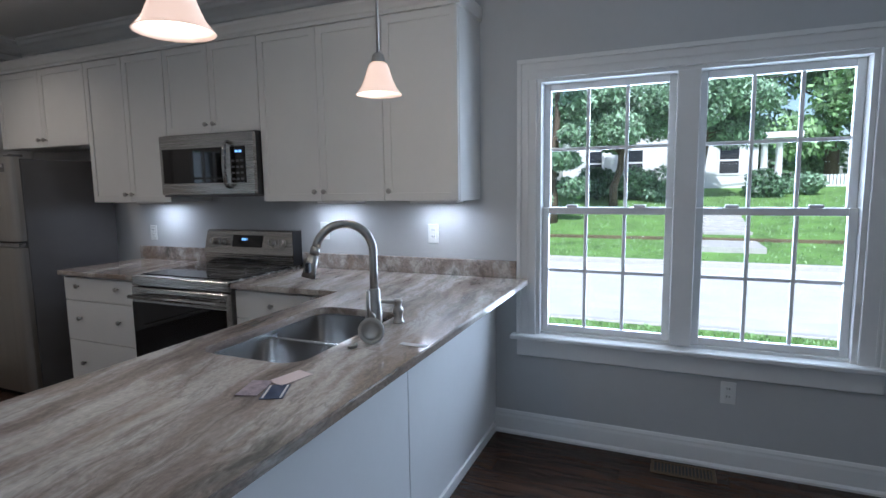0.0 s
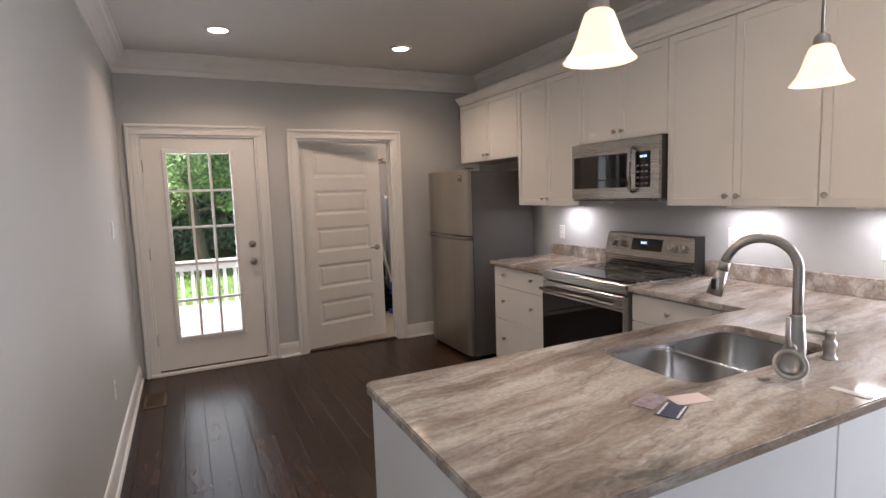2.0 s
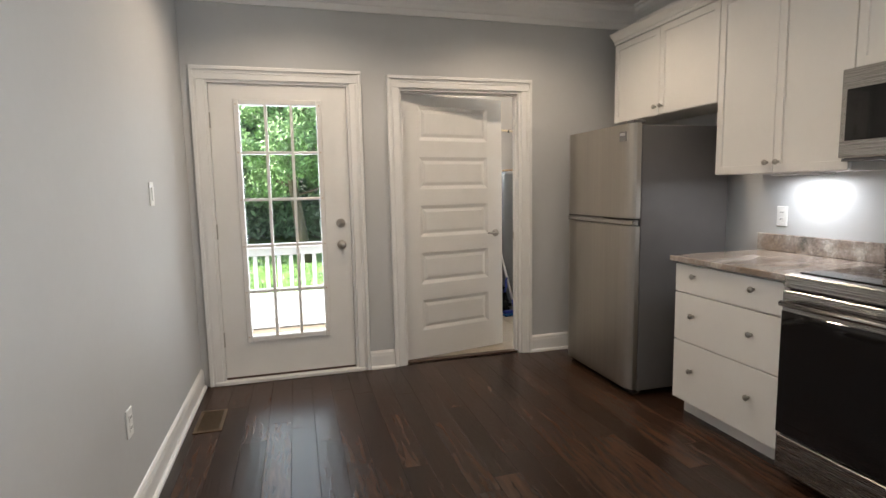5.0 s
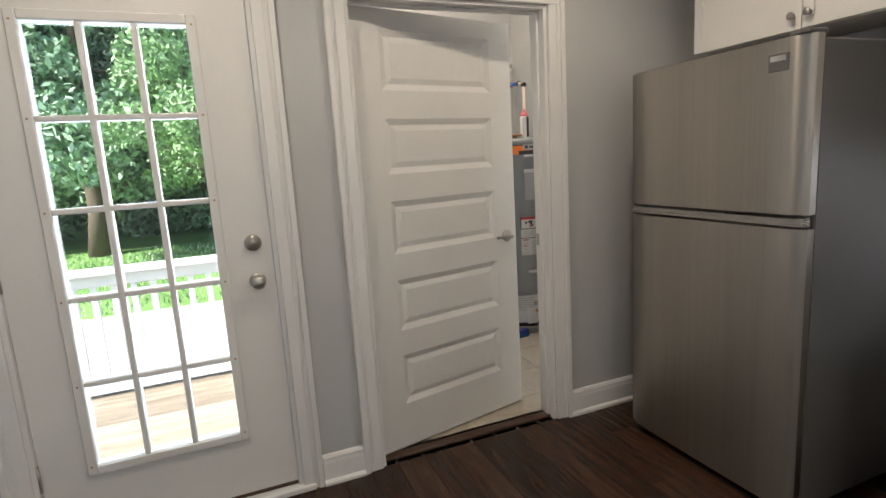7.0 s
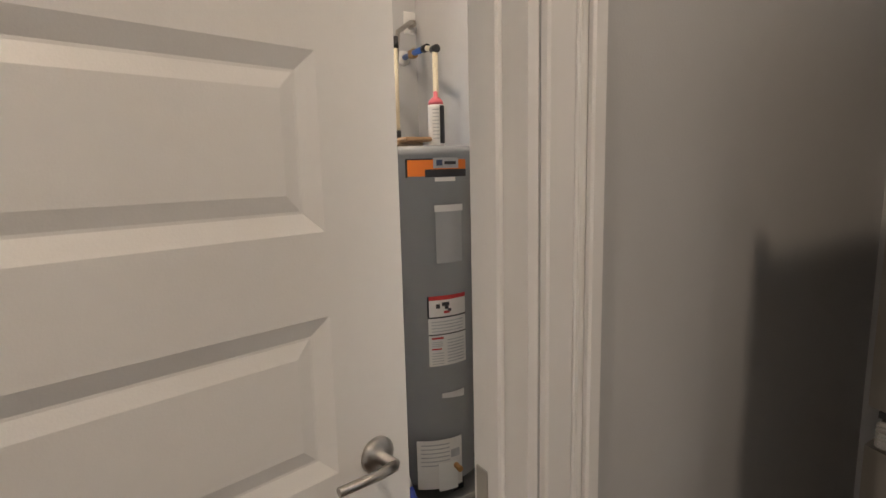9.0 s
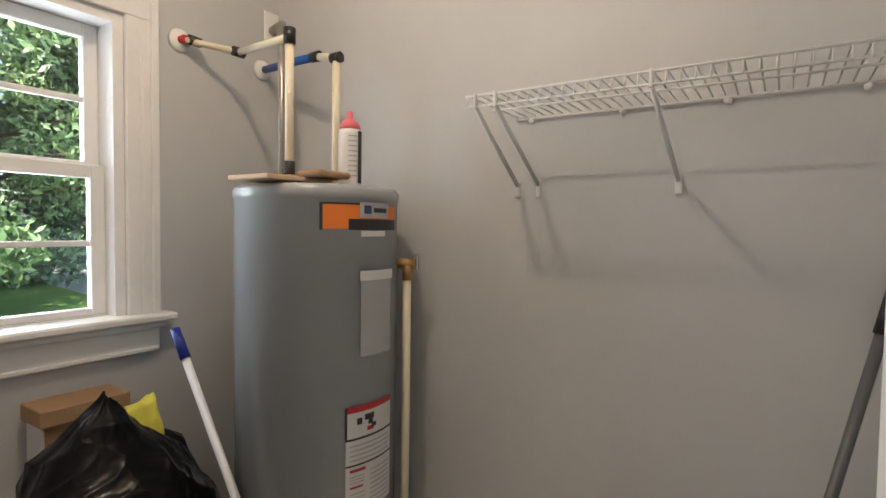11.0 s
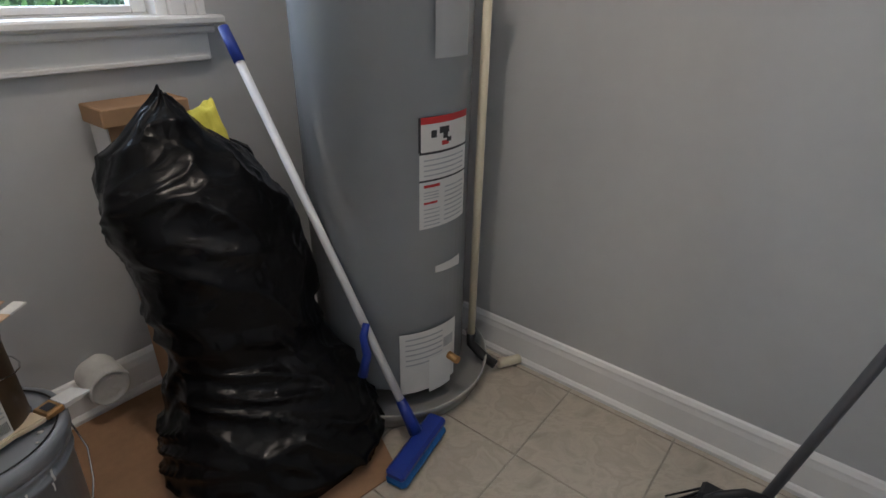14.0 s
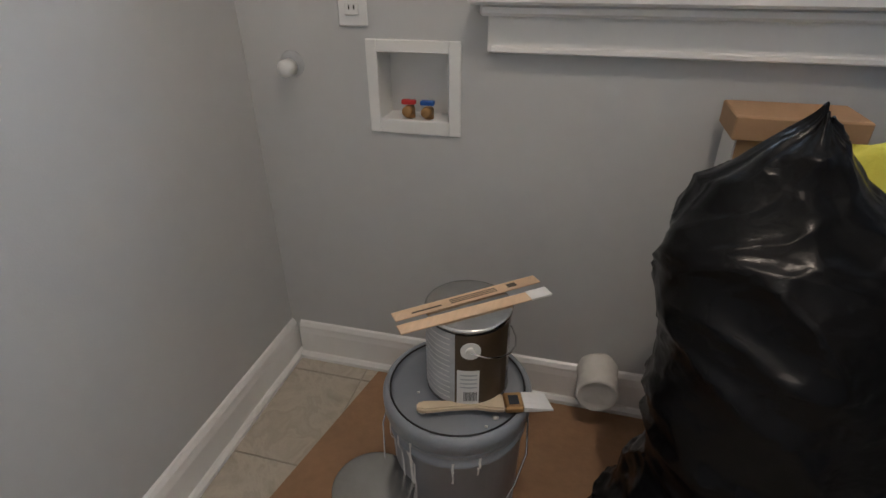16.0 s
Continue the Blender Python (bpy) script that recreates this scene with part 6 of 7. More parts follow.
def stick(x, y, z, rz, label, tip=False):
    t = thing("stir_stick", (x, y, z), label, "stir stick", "stir sticks on the can")
    bm = box(B(), -0.155, -0.0135, 0, 0.155, 0.0135, 0.0035, 0.001)
    M = pose(x, y, z, 0, 0, rz)
    bmesh.ops.transform(bm, matrix=M, verts=bm.verts[:])
    part("blade", bm, STICK, t)
    if tip:
        bm = box(B(), 0.110, -0.0137, -0.0003, 0.1555, 0.0137, 0.0040)
        bmesh.ops.transform(bm, matrix=M, verts=bm.verts[:])
        part("painted_tip", bm, PAINTW, t, "white dipped end")
    else:
        bm = B()
        for i in range(3):
            box(bm, -0.04, -0.007 + i * 0.005, 0.0036, 0.06, -0.0045 + i * 0.005, 0.0040)
        box(bm, -0.12, -0.006, 0.0036, -0.06, -0.002, 0.0040)
        box(bm, 0.085, -0.006, 0.0036, 0.105, 0.006, 0.0040)
        bmesh.ops.transform(bm, matrix=M, verts=bm.verts[:])
        part("printed_marks", bm, LABELB, t, "small brown printed marks")


stick(2.022, 1.664, CZ + 0.1915, 39, "wooden stir stick with printed marks")
stick(2.046, 1.628, CZ + 0.1915, 37.5, "wooden stir stick with a white dipped end", True)

pb = thing("paint_brush", (2.07, 1.563, 0.374), "wooden angled paint brush lying on the lid", "paint brush")
M = pose(2.068, 1.576, 0.3745, 0, 0, 18)
bm = B()
prof = [(-0.125, 0.008), (-0.11, 0.013), (-0.06, 0.010), (-0.01, 0.010), (0.02, 0.018), (0.045, 0.021)]
lp0 = [bm.verts.new((x, -w, 0.001)) for x, w in prof] + [bm.verts.new((x, w, 0.001)) for x, w in prof[::-1]]
bm.faces.new(lp0)
ex = bmesh.ops.extrude_face_region(bm, geom=bm.faces[:])
bmesh.ops.translate(bm, verts=[v for v in ex["geom"] if isinstance(v, bmesh.types.BMVert)], vec=(0, 0, 0.013))
bmesh.ops.recalc_face_normals(bm, faces=bm.faces[:])
bmesh.ops.bevel(bm, geom=[e for e in bm.edges], offset=0.003, segments=2, affect="EDGES")
bmesh.ops.transform(bm, matrix=M, verts=bm.verts[:])
part("handle", bm, BRUSHW, pb, "pale wooden handle")
bm = box(B(), 0.0455, -0.022, 0.0005, 0.082, 0.022, 0.0155, 0.003)
bmesh.ops.transform(bm, matrix=M, verts=bm.verts[:])
part("ferrule", bm, BRASS, pb, "brass ferrule")
bm = box(B(), 0.054, -0.012, 0.0156, 0.074, 0.012, 0.0162)
bmesh.ops.transform(bm, matrix=M, verts=bm.verts[:])
part("ferrule_print", bm, INK, pb)
bm = B()
vs = [bm.verts.new(p) for p in ((0.0825, -0.021, 0.002), (0.0825, 0.021, 0.002), (0.128, 0.023, 0.004), (0.138, -0.023, 0.004), (0.0825, -0.021, 0.014), (0.0825, 0.021, 0.014), (0.128, 0.023, 0.008), (0.138, -0.023, 0.008))]
for f in ((0, 1, 2, 3), (4, 7, 6, 5), (0, 4, 5, 1), (1, 5, 6, 2), (2, 6, 7, 3), (3, 7, 4, 0)):
    bm.faces.new([vs[i] for i in f])
bmesh.ops.transform(bm, matrix=M, verts=bm.verts[:])
part("bristles", bm, PAINTW, pb, "white paint-covered bristles")

# washing machine valve box
vb = thing("washer_valve_box", (1.8080, N, 0.877), "recessed white washer valve box in the wall", "valve box")
bm = B()
for a in ((1.6960, 0.766, 1.7230, 0.980), (1.8930, 0.766, 1.9210, 0.980), (1.7230, 0.766, 1.8930, 0.800), (1.7230, 0.952, 1.8930, 0.980)):
    box(bm, a[0], N - 0.006, a[1], a[2], N, a[3], 0.002)
part("frame", bm, PLATE, vb)
bm = wall_cells(B(), "x", 1.7165, 1.9005, N + 0.001, N + 0.0900, 0.7905, 0.9645, [(1.7215, 1.8955, 0.7955, 0.9595)])
box(bm, 1.7215, N + 0.0855, 0.7955, 1.8955, N + 0.0895, 0.9595)
part("recess", bm, PLATE, vb)
for x, m in ((1.7860, RED), (1.8330, BLUE2)):
    bm = lathe(B(), [(0.012, 0.0), (0.012, 0.022), (0.009, 0.028)], x, N + 0.035, 14, "z", 0.7956)
    lathe(bm, [(0.011, 0.0), (0.013, -0.004), (0.013, -0.022), (0.008, -0.024)], x, 0.815, 14, "y", N + 0.03)
    v = part("valve", bm, BRASS, vb, "brass hose valve")
    part("tag", box(B(), x - 0.018, N + 0.020, 0.829, x + 0.016, N + 0.036, 0.840, 0.002), m, v, "coloured valve lever")
gs = thing("gas_stub", (1.51, N, 0.93), "capped white pipe stub in a rough hole", "pipe stub")
bm = lathe(B(), [(0.012, 0), (0.014, -0.012), (0.020, -0.013), (0.020, -0.040), (0.012, -0.046)], 1.503, 0.912, 12, "y", N)
part("cap", bm, PLATE, gs)
part("hole", lathe(B(), [(0.032, 0), (0.030, -0.0012), (0.005, -0.0014)], 1.503, 0.917, 18, "y", N), LABELG, gs)
dv = thing("dryer_vent", (2.30, N - 0.05, 0.16), "white cloth-wrapped dryer duct stub at the wall", "duct")
bm = lathe(B(), [(0.053, 0), (0.056, -0.012), (0.051, -0.022), (0.054, -0.05), (0.050, -0.058), (0.055, -0.072), (0.054, -0.108), (0.049, -0.115), (0.046, -0.112), (0.030, -0.110), (0.005, -0.111)], 2.318, 0.132, 28, "y", N - 0.001)
for v in bm.verts:
    f = noise.fractal(v.co * 16, 1.0, 2.0, 3)
    v.co += Vector((0.004 * f, 0.005 * f, 0.004 * f))
part("wrapped_end", bm, CLOTH, dv)

# ---- outdoors ----


def ground_z(x, y):
    """Lawn height: a low yard at the back, a street, a rising bank beyond it."""
    z = -0.55
    if x > 15.3:
        z += min(0.22, (x - 15.3) * 0.07)
    if x > 18.6:
        z += 0.12 + min(1.40, (x - 18.6) * 0.128)
    if y > 14 and x < 12:
        z += min(1.0, (y - 14) * 0.05)
    return z


bm = B()
gx = [-300, -120, -60, -30, -20, -12, -6, 0, 3, 6, 8.35, 8.45, 15.1, 15.2, 15.3, 16, 17, 18.0, 18.59, 18.61, 19.5, 21, 23, 25, 27, 29, 29.7, 33, 45, 60, 120, 300]
gy = [-300, -120, -60, -40, -30, -22, -16, -12, -9, -6, -3, 0, 2, 4, 7, 10, 13, 15, 18, 22, 28, 36, 50, 90, 160, 300]
vg = {}
for i, x in enumerate(gx):
    for j, y in enumerate(gy):
        z = ground_z(x, y)
        if 8.40 < x < 15.15:
            z = -0.80
        vg[i, j] = bm.verts.new((x, y, z))
for i in range(len(gx) - 1):
    for j in range(len(gy) - 1):
        bm.faces.new((vg[i, j], vg[i + 1, j], vg[i + 1, j + 1], vg[i, j + 1]))
structure("ground", bm, GRASS, "bright green mown lawn round the house", "ground")
structure("road", box(B(), 8.47, -250, -0.80, 15.08, 250, -0.66, 0), ROADM, "pale sunlit residential street", "road")
for xa, xb in ((8.30, 8.46), (15.09, 15.25)):
    structure("kerb", box(B(), xa, -80, -0.75, xb, 80, -0.52, 0.02), CONC, "pale concrete kerb along the street", "kerb")
structure("retaining_edge", box(B(), 18.50, -60, -0.6, 18.66, 60, -0.235, 0.01), SOIL, "low dark garden edge along the bank", "garden edge")
structure("driveway", box(B(), -16, 3.0, -0.6, 4.5, 6.3, -0.535), CONC, "bright sunlit concrete drive behind the house", "driveway")


def blades(name, n, area_, seed, h, label):
    """Tufts of grass over a stretch of the lawn."""
    r = np.random.RandomState(seed)
    x = r.uniform(area_[0], area_[1], n)
    y = r.uniform(area_[2], area_[3], n)
    a = r.uniform(0, 6.28, n)
    hh = h * r.uniform(0.5, 1.3, n)
    lx, ly = r.normal(0, 0.4, n) * hh, r.normal(0, 0.4, n) * hh
    z = np.array([ground_z(p, q_) for p, q_ in zip(x, y)])
    w = 0.02
    v = np.empty((n, 3, 3))
    v[:, 0] = np.c_[x - w * np.cos(a), y - w * np.sin(a), z - 0.01]
    v[:, 1] = np.c_[x + w * np.cos(a), y + w * np.sin(a), z - 0.01]
    v[:, 2] = np.c_[x + lx, y + ly, z + hh]
    me = bpy.data.meshes.new(name)
    me.from_pydata(v.reshape(-1, 3).tolist(), [], np.arange(3 * n).reshape(-1, 3).tolist())
    me.materials.append(LEAFL)
    tagged(new(name, me), label, "grass", kind="stuff")


blades("grass", 14000, (5.6, 8.25, -14, 6), 1, 0.05, "tufts of bright lawn grass by the street")
blades("grass", 12000, (15.4, 28, -22, 8), 2, 0.07, "grass on the bank across the street")
blades("grass", 12000, (-9, 6, 6.5, 14), 3, 0.07, "shaggy grass at the back of the yard")


def leaf_mesh(name, centers, radii, n, size, seed, material, squash=0.8):
    """Many small bent leaves scattered through clumps."""
    r = np.random.RandomState(seed)
    k = r.choice(len(centers), n, p=np.array(radii) ** 2 / np.sum(np.array(radii) ** 2))
    d = r.normal(0, 1, (n, 3))
    d /= np.linalg.norm(d, axis=1)[:, None]
    rad = np.array(radii)[k] * r.uniform(0.25, 1.08, n) ** 0.55
    c = np.array(centers)[k] + d * rad[:, None] * np.array([1, 1, squash])
    a = r.normal(0, 1, (n, 3)) + np.array([0, 0, -0.35])
    a /= np.linalg.norm(a, axis=1)[:, None]
    b = np.cross(a, r.normal(0, 1, (n, 3)))
    b /= np.linalg.norm(b, axis=1)[:, None]
    s = size * r.uniform(0.55, 1.4, n)[:, None]
    v = np.empty((n, 4, 3))
    v[:, 0] = c - a * s
    v[:, 1] = c + b * s * 0.42
    v[:, 2] = c + a * s
    v[:, 3] = c - b * s * 0.42
    me = bpy.data.meshes.new(name)
    me.from_pydata(v.reshape(-1, 3).tolist(), [], np.arange(4 * n).reshape(-1, 4).tolist())
    me.materials.append(material)
    return me


def tree(x, y, h, spread_, n, size, seed, leafm, label, lean_=(0, 0), low=0.3):
    """A tapered, forking trunk and a crown of leaf clumps on its limbs."""
    z0 = ground_z(x, y) - 0.05
    t = thing("tree", (x, y, z0), label, "tree")
    r = random.Random(seed)
    bm = B()
    top = Vector((x + lean_[0], y + lean_[1], z0 + h * 0.8))
    base_ = Vector((x, y, z0))
    pts = [base_.lerp(top, i / 6) + Vector((r.uniform(-0.1, 0.1), r.uniform(-0.1, 0.1), 0)) * (i > 0) for i in range(7)]
    tube(bm, pts, 0.032 * h, 9, 0.006 * h)
    centers, radii = [], []
    for i in range(15):
        f = low + (0.95 - low) * i / 14
        p = base_.lerp(top, f)
        a = i * 2.4 + r.uniform(-0.5, 0.5)
        ln = spread_ * (1.1 - 0.55 * abs(f - 0.5)) * r.uniform(0.55, 1.1)
        e = p + Vector((math.cos(a) * ln, math.sin(a) * ln, ln * r.uniform(0.0, 0.55)))
        m = p.lerp(e, 0.5) + Vector((0, 0, 0.08 * ln))
        tube(bm, [p, m, e], 0.010 * h * (1.1 - f), 6, 0.003 * h)
        for q_, rr in ((m, 0.30), (e, 0.38), (e.lerp(m, 0.5) + Vector((r.uniform(-.5, .5), r.uniform(-.5, .5), r.uniform(-.4, .5))) * spread_ * 0.3, 0.28)):
            centers.append(tuple(q_))
            radii.append(spread_ * rr * r.uniform(0.7, 1.15))
    part("trunk", bm, BARK, t, "brown forking trunk")
    cr = new("crown", leaf_mesh("crown", centers, radii, n, size, seed, leafm))
    cr.parent = t
    cr.matrix_parent_inverse = t.matrix_basis.inverted()
    cr["label"] = "uneven leafy crown"
    return t


def shrub(x, y, r_, n, size, seed, leafm, label):
    z0 = ground_z(x, y)
    t = thing("shrub", (x, y, z0), label, "shrub")
    rr = random.Random(seed)
    cs = [(x + rr.uniform(-.6, .6) * r_, y + rr.uniform(-.6, .6) * r_, z0 + rr.uniform(.25, .8) * r_) for i in range(9)]
    bm = B()
    for c in cs:
        tube(bm, [(x, y, z0 - 0.02), c], 0.03, 5, 0.01)
    part("stems", bm, BARK, t)
    cr = new("foliage", leaf_mesh("foliage", cs, [r_ * rr.uniform(.35, .6) for c in cs], n, size, seed, leafm))
    cr.parent = t
    cr.matrix_parent_inverse = t.matrix_basis.inverted()


# back yard trees
tree(-2.2, 13.5, 9.0, 3.2, 26000, 0.115, 11, LEAF, "broad leafy green tree behind the deck", (0.4, -0.6), 0.18)
tree(2.6, 15.0, 11.0, 3.6, 26000, 0.12, 12, LEAFL, "tall full green tree at the yard's edge", (-0.5, 0.2), 0.15)
tree(-6.5, 16.0, 11.0, 3.8, 24000, 0.13, 13, LEAFD, "tall dark green tree at the yard's edge", (0.2, 0.2), 0.15)
tree(0.2, 19.5, 13.0, 4.2, 22000, 0.15, 14, LEAFD, "tall dark tree standing behind others", (0.3, 0.0), 0.12)
tree(7.2, 18.5, 10.0, 3.6, 9000, 0.12, 15, LEAFL, "light airy green tree beyond the laundry window", (0.0, 0.3), 0.22)
tree(0.9, 10.5, 5.6, 1.7, 20000, 0.065, 16, LEAFL, "small bright green tree near the rail", (-0.5, -0.2), 0.40)
tree(-11.5, 19.0, 12.0, 4.4, 12000, 0.22, 17, LEAFD, "dark tree at the side of the yard", (0.5, 0.0), 0.12)
tree(12.0, 21.0, 12.0, 4.4, 12000, 0.22, 18, LEAFD, "tall tree beyond the drive", (0.5, 0.0), 0.12)
for k, (x, y, r_) in enumerate(((-4.5, 15.5, 1.6), (-1.0, 17.0, 1.8), (1.4, 16.5, 1.5), (4.4, 17.0, 1.7), (-8.5, 17.0, 1.8), (7.8, 18.5, 1.7))):
    shrub(x, y, r_, 3500, 0.13, 40 + k, LEAF, "leafy green undergrowth below the trees")
# far woods close the view
r_ = np.random.RandomState(4)
cs, rs = [], []
for i in range(200):
    if i % 2:
        cs.append((r_.uniform(-45, 45), r_.uniform(27, 36), r_.uniform(0, 11)))
    else:
        cs.append((r_.uniform(44, 54), r_.uniform(-60, 30), r_.uniform(1, 17)))
    rs.append(r_.uniform(1.8, 3.6))
tagged(new("far_woods", leaf_mesh("far_woods", cs, rs, 60000, 0.42, 9, LEAFD)), "dense dark green woods in the distance", "woods", kind="stuff")

# deck and rail outside the back door
dk = thing("deck", (-0.4, 1.05, -0.12), "weathered wooden plank deck outside the door", "deck")
DZ = -0.115
for i in range(13):
    y = 0.135 + i * 0.143
    part("plank", box(B(), -2.2, y, DZ - 0.03, LX - 0.125, y + 0.138, DZ, 0.004), DECKW, dk)
part("joist_frame", box(B(), -2.19, 0.14, DZ - 0.2, LX - 0.13, 1.98, DZ - 0.031), DECKW, dk)
for x in (-2.1, -0.4, 1.15):
    part("post", box(B(), x - 0.05, 1.85, -0.56, x + 0.05, 1.95, DZ - 0.2), DECKW, dk)
rl = thing("deck_railing", (-0.4, 1.95, DZ), "white painted wooden rail with square balusters", "railing")
RYD = 1.93
part("top_rail", box(B(), -2.2, RYD - 0.065, 0.735, LX - 0.13, RYD + 0.065, 0.775, 0.005), RAILP, rl)
part("upper_rail", box(B(), -2.2, RYD - 0.022, 0.655, LX - 0.13, RYD + 0.022, 0.7345, 0.004), RAILP, rl)
part("bottom_rail", box(B(), -2.2, RYD - 0.022, DZ + 0.04, LX - 0.13, RYD + 0.022, DZ + 0.12, 0.004), RAILP, rl)
bal = None
for i in range(29):
    x = -2.12 + i * 0.118
    if x > LX - 0.16:
        break
    if bal is None:
        o = part("baluster", box(B(), -0.019, RYD - 0.019, DZ + 0.1205, 0.019, RYD + 0.019, 0.6545, 0.003), RAILP, rl)
        bal = o.data
    else:
        o = new("baluster", bal)
        o.parent = rl
        o.matrix_parent_inverse = rl.matrix_basis.inverted()
    o.location = (x, 0, 0)
for x in (-2.2, -0.45):
    part("post", box(B(), x - 0.045, RYD - 0.045, DZ, x + 0.045, RYD + 0.045, 0.734, 0.004), RAILP, rl)

# house across the street
HX0, hz = 29.5, 1.0
hs = thing("house", (HX0 + 3, -4.4, hz), "white clapboard cottage with a columned side porch", "house")
part("wall", box(B(), HX0, -8.9, hz - 0.6, HX0 + 8, 0.2, hz + 2.7), SIDING, hs)
bm = B()
for i in range(17):
    z = hz + 0.02 + i * 0.16
    box(bm, HX0 - 0.018, -8.9, z, HX0, 0.2, z + 0.14)
tagged(part("siding_boards", bm, SIDING, hs), kind="stuff")
bm = B()
vs = [bm.verts.new((HX0 + d, y, z)) for d in (-0.02, 0.2) for y, z in ((-8.9, hz + 2.7), (-4.35, hz + 5.3), (0.2, hz + 2.7))]
for f in ((0, 1, 2), (5, 4, 3), (0, 3, 4, 1), (1, 4, 5, 2), (2, 5, 3, 0)):
    bm.faces.new([vs[i] for i in f])
part("gable", bm, SIDING, hs)
bm = B()
a = [bm.verts.new((HX0 - 0.35, y, z)) for y, z in ((-9.3, hz + 2.62), (-4.35, hz + 5.45), (0.6, hz + 2.62), (0.6, hz + 2.5), (-4.35, hz + 5.28), (-9.3, hz + 2.5))]
b = [bm.verts.new((HX0 + 8.3, v.co.y, v.co.z)) for v in a]
for i in range(6):
    bm.faces.new((a[i], a[(i + 1) % 6], b[(i + 1) % 6], b[i]))
bm.faces.new(a)
bm.faces.new(b[::-1])
part("roof", bm, SIDING, hs, "pale sunlit roof")
for y in (-1.4, -3.4, -7.7):
    w = part("window", box(B(), HX0 - 0.06, y - 0.5, hz + 0.8, HX0 - 0.019, y + 0.5, hz + 2.2), SIDING, hs)
    for a, b in ((hz + 0.88, hz + 1.46), (hz + 1.54, hz + 2.12)):
        part("pane", box(B(), HX0 - 0.066, y - 0.41, a, HX0 - 0.0605, y + 0.41, b), DARKWIN, w)
part("door", box(B(), HX0 - 0.06, -6.2, hz + 0.05, HX0 - 0.019, -5.3, hz + 2.1), DARKWIN, hs)
part("porch_floor", box(B(), HX0 - 0.2, -10.4, hz - 0.6, HX0 + 4, -8.91, hz - 0.05), SIDING, hs)
part("porch_roof", box(B(), HX0 - 0.4, -10.6, hz + 2.45, HX0 + 4.2, -8.5, hz + 2.72), SIDING, hs)
for y in (-9.15, -9.75):
    part("column", lathe(B(), [(0.20, 0), (0.20, 0.14), (0.15, 0.18), (0.14, 2.28), (0.19, 2.34), (0.19, 2.495)], HX0 + 0.05, y, 16, "z", hz - 0.05), SIDING, hs)
fn = thing("picket_fence", (31, -13, 0.9), "white picket fence beside the cottage", "fence")
pk = None
for i in range(26):
    if pk is None:
        o = part("picket", box(B(), 30.5, -0.05, 0.90, 30.54, 0.05, 1.75), SIDING, fn)
        pk = o.data
    else:
        o = new("picket", pk)
        o.parent = fn
        o.matrix_parent_inverse = fn.matrix_basis.inverted()
    o.location = (0, -10.8 - i * 0.14, 0)
part("rail", box(B(), 30.541, -14.5, 1.2, 30.57, -10.7, 1.28), SIDING, fn)
stp = thing("garden_steps", (20, -6.75, 0), "pale concrete steps up the grassy bank", "steps")
for i in range(6):
    x = 18.9 + i * 0.55
    part("step", box(B(), x, -7.45, -0.5, x + 0.56, -6.05, ground_z(x + 0.4, 0) + 0.05, 0.01), CONC, stp)
structure("front_walk", box(B(), 16.6, -7.5, -0.5, 18.49, -5.9, ground_z(18.4, 0) + 0.03), CONC, "pale concrete walk at the foot of the steps", "walk")
cbl = thing("utility_cable", (25, -9, 5), "dark overhead utility cable across the street", "cable")
part("cable", tube(B(), [(26, 6.0, 7.0), (26, -2, 5.6), (26, -6.5, 5.35), (26, -12, 6.0), (26, -20, 8.0)], 0.025, 6), BLACK, cbl)
tree(20.5, -1.0, 7.5, 1.25, 11000, 0.13, 21, LEAF, "leafy tree with branches down to the lawn", (0.1, -0.2), 0.08)
tree(24.3, -2.9, 6.0, 2.4, 30000, 0.11, 22, LEAF, "low spreading dark tree before the cottage", (0.2, -0.5), 0.42)
tree(24.8, -6.1, 6.0, 2.2, 28000, 0.11, 28, LEAF, "small spreading tree with a low crown", (0.0, -0.5), 0.54)
tree(39.0, -14.0, 13.0, 4.6, 14000, 0.24, 23, LEAFL, "tall light green tree beside the cottage", (0, 0.3), 0.12)
tree(42.0, -5.0, 14.0, 4.8, 14000, 0.25, 24, LEAF, "tall tree behind the cottage roof", (0, 0.3), 0.15)
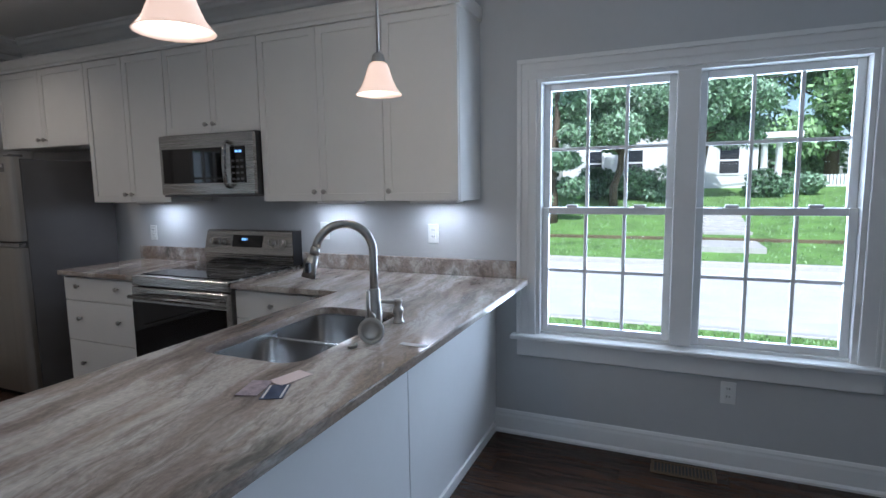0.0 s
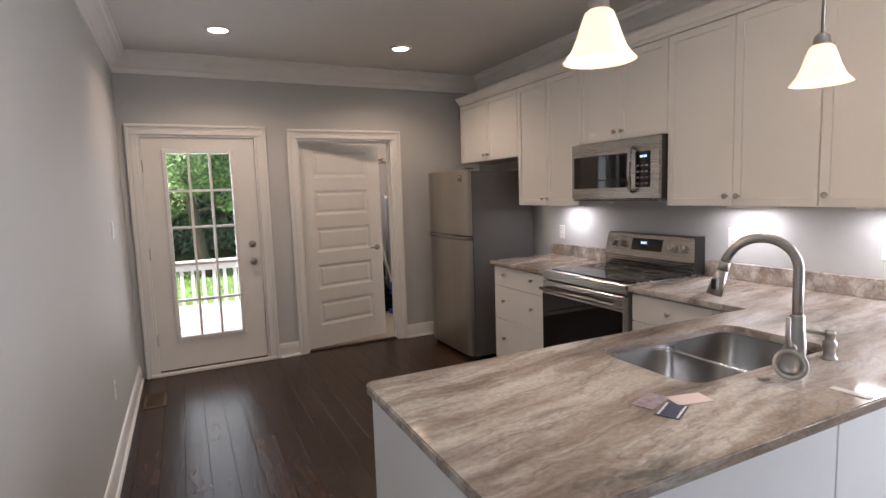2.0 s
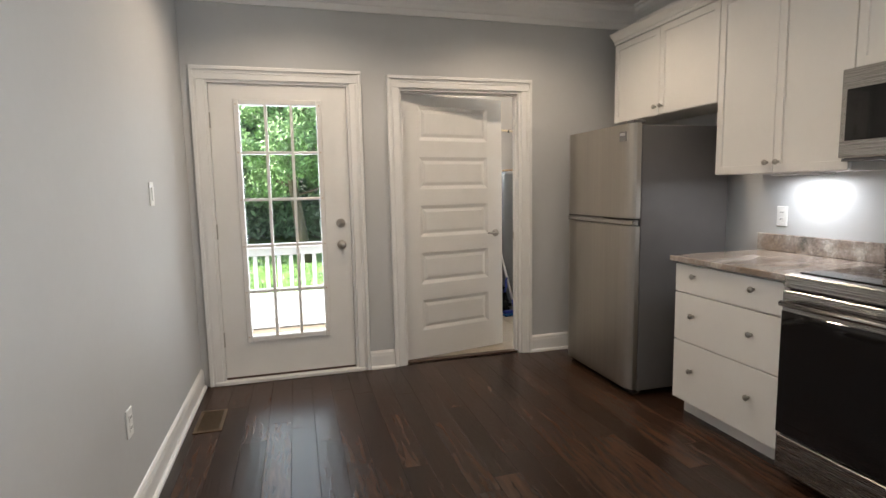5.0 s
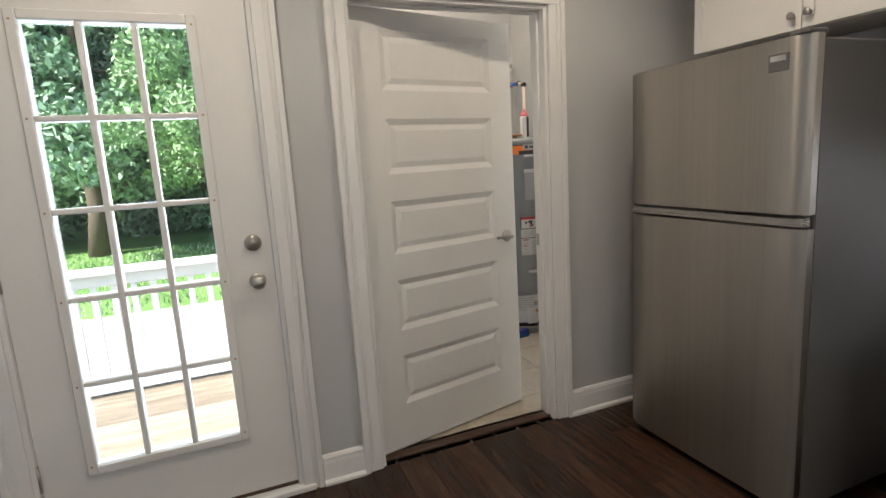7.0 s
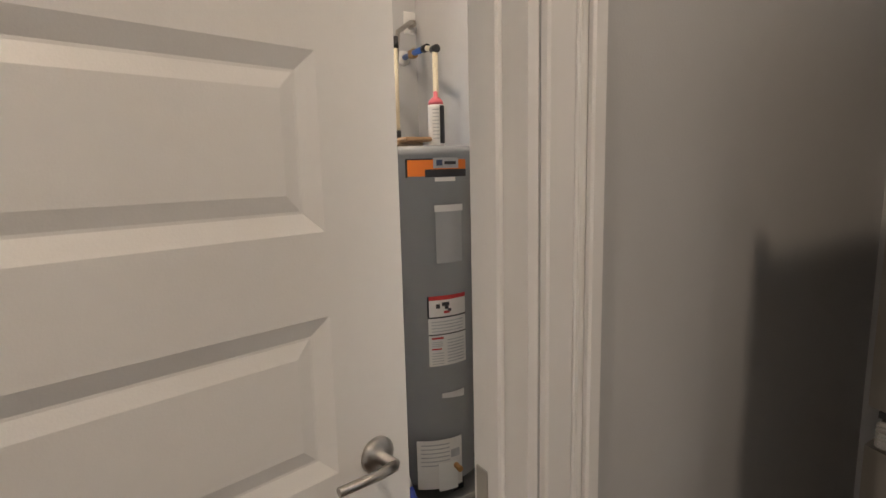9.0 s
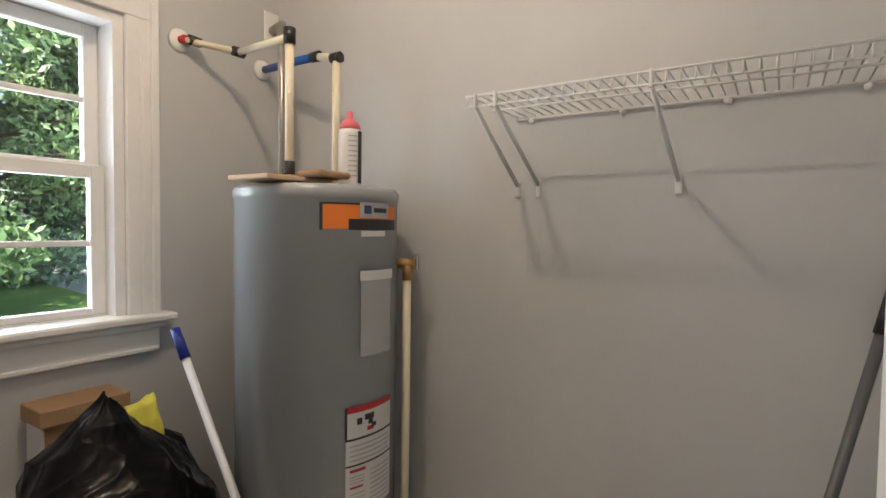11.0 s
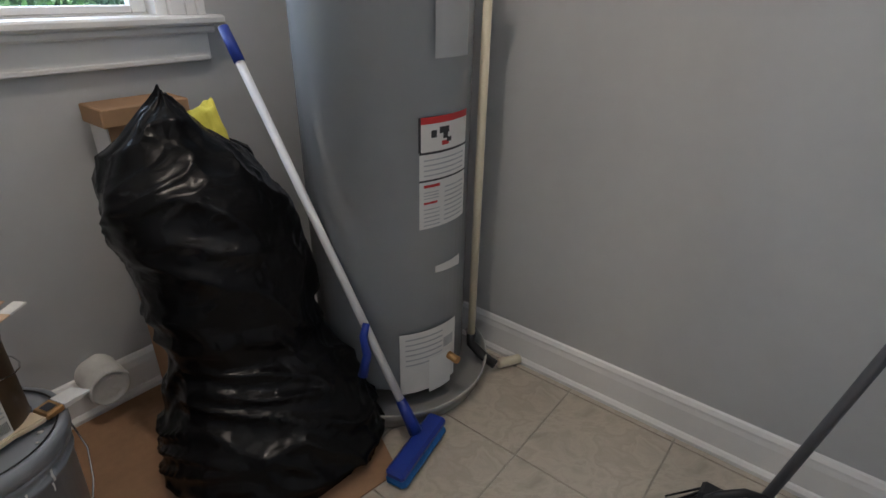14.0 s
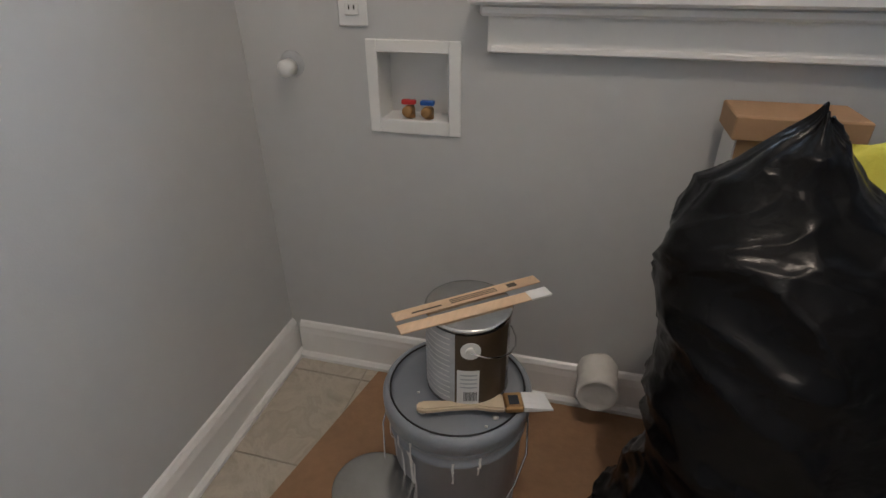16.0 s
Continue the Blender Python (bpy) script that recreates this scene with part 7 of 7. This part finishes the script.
tree(40.0, 4.0, 14.0, 4.8, 12000, 0.25, 25, LEAF, "tall tree behind the garden", (0, 0.3), 0.12)
tree(36.0, -20.0, 12.0, 4.4, 13000, 0.22, 26, LEAFD, "dark tree at the garden's edge", (0, 0.3), 0.08)
for k, (x, y, r2) in enumerate(((27.0, -9.0, 1.1), (27.2, -10.4, 0.85), (27.0, -5.2, 0.5), (27.2, -2.6, 0.8), (27.0, -0.6, 0.7), (17.4, -0.6, 0.7), (26.0, -2.0, 1.25), (26.2, -4.1, 1.2))):
    shrub(x, y, r2, 3000, 0.10, 60 + k, LEAF if k % 2 else LEAFD, "rounded green shrub before the cottage")

# ---- floor pieces, last ----
rnd = random.Random(12)
PW = 0.127
shapes = {}


def plank_mesh(ln):
    key = round(ln, 2)
    if key not in shapes:
        bm = box(B(), 0.0005, 0, -0.0118, PW - 0.0005, key - 0.0008, 0.0, 0.0012)
        for v in bm.verts:
            if v.co.z > -0.003:
                v.co.z = min(v.co.z, 0.0)
        shapes[key] = mesh_of("plank", bm, WOOD)
    return shapes[key]


for i in range(27):
    x = i * PW - 0.05
    y = 0.055 - rnd.uniform(0.1, 1.2)
    end = 0.055
    while end > S:
        ln = round((end - y) / 0.1) * 0.1
        ln = max(0.1, min(ln, round((end - S) / 0.1 + 0.4) * 0.1))
        o = new("plank", plank_mesh(ln))
        o.parent = floor
        o.location = (x, end - ln, 0)
        end -= ln
        y = end - rnd.choice((0.6, 0.8, 1.0, 1.2, 1.4))
TS = 0.33
bm = box(B(), 0.002, 0.002, -0.0035, TS - 0.002, TS - 0.002, 0.0, 0.0012)
tm = mesh_of("tile", bm, TILE)
for i in range(-1, 7):
    for j in range(-1, 7):
        x, y = 1.30 + i * TS, 0.30 + j * TS
        if x + TS < LX or x > W or y + TS < 0.086 or y > N:
            continue
        if y < 0.086:
            continue
        o = new("tile", tm)
        o.parent = laundry_floor
        o.location = (x, y, 0)
bm = box(B(), LX, 0.0865, -0.0035, W - 0.01, 0.298, 0.0, 0.001)
part("tile", bm, TILE, laundry_floor)
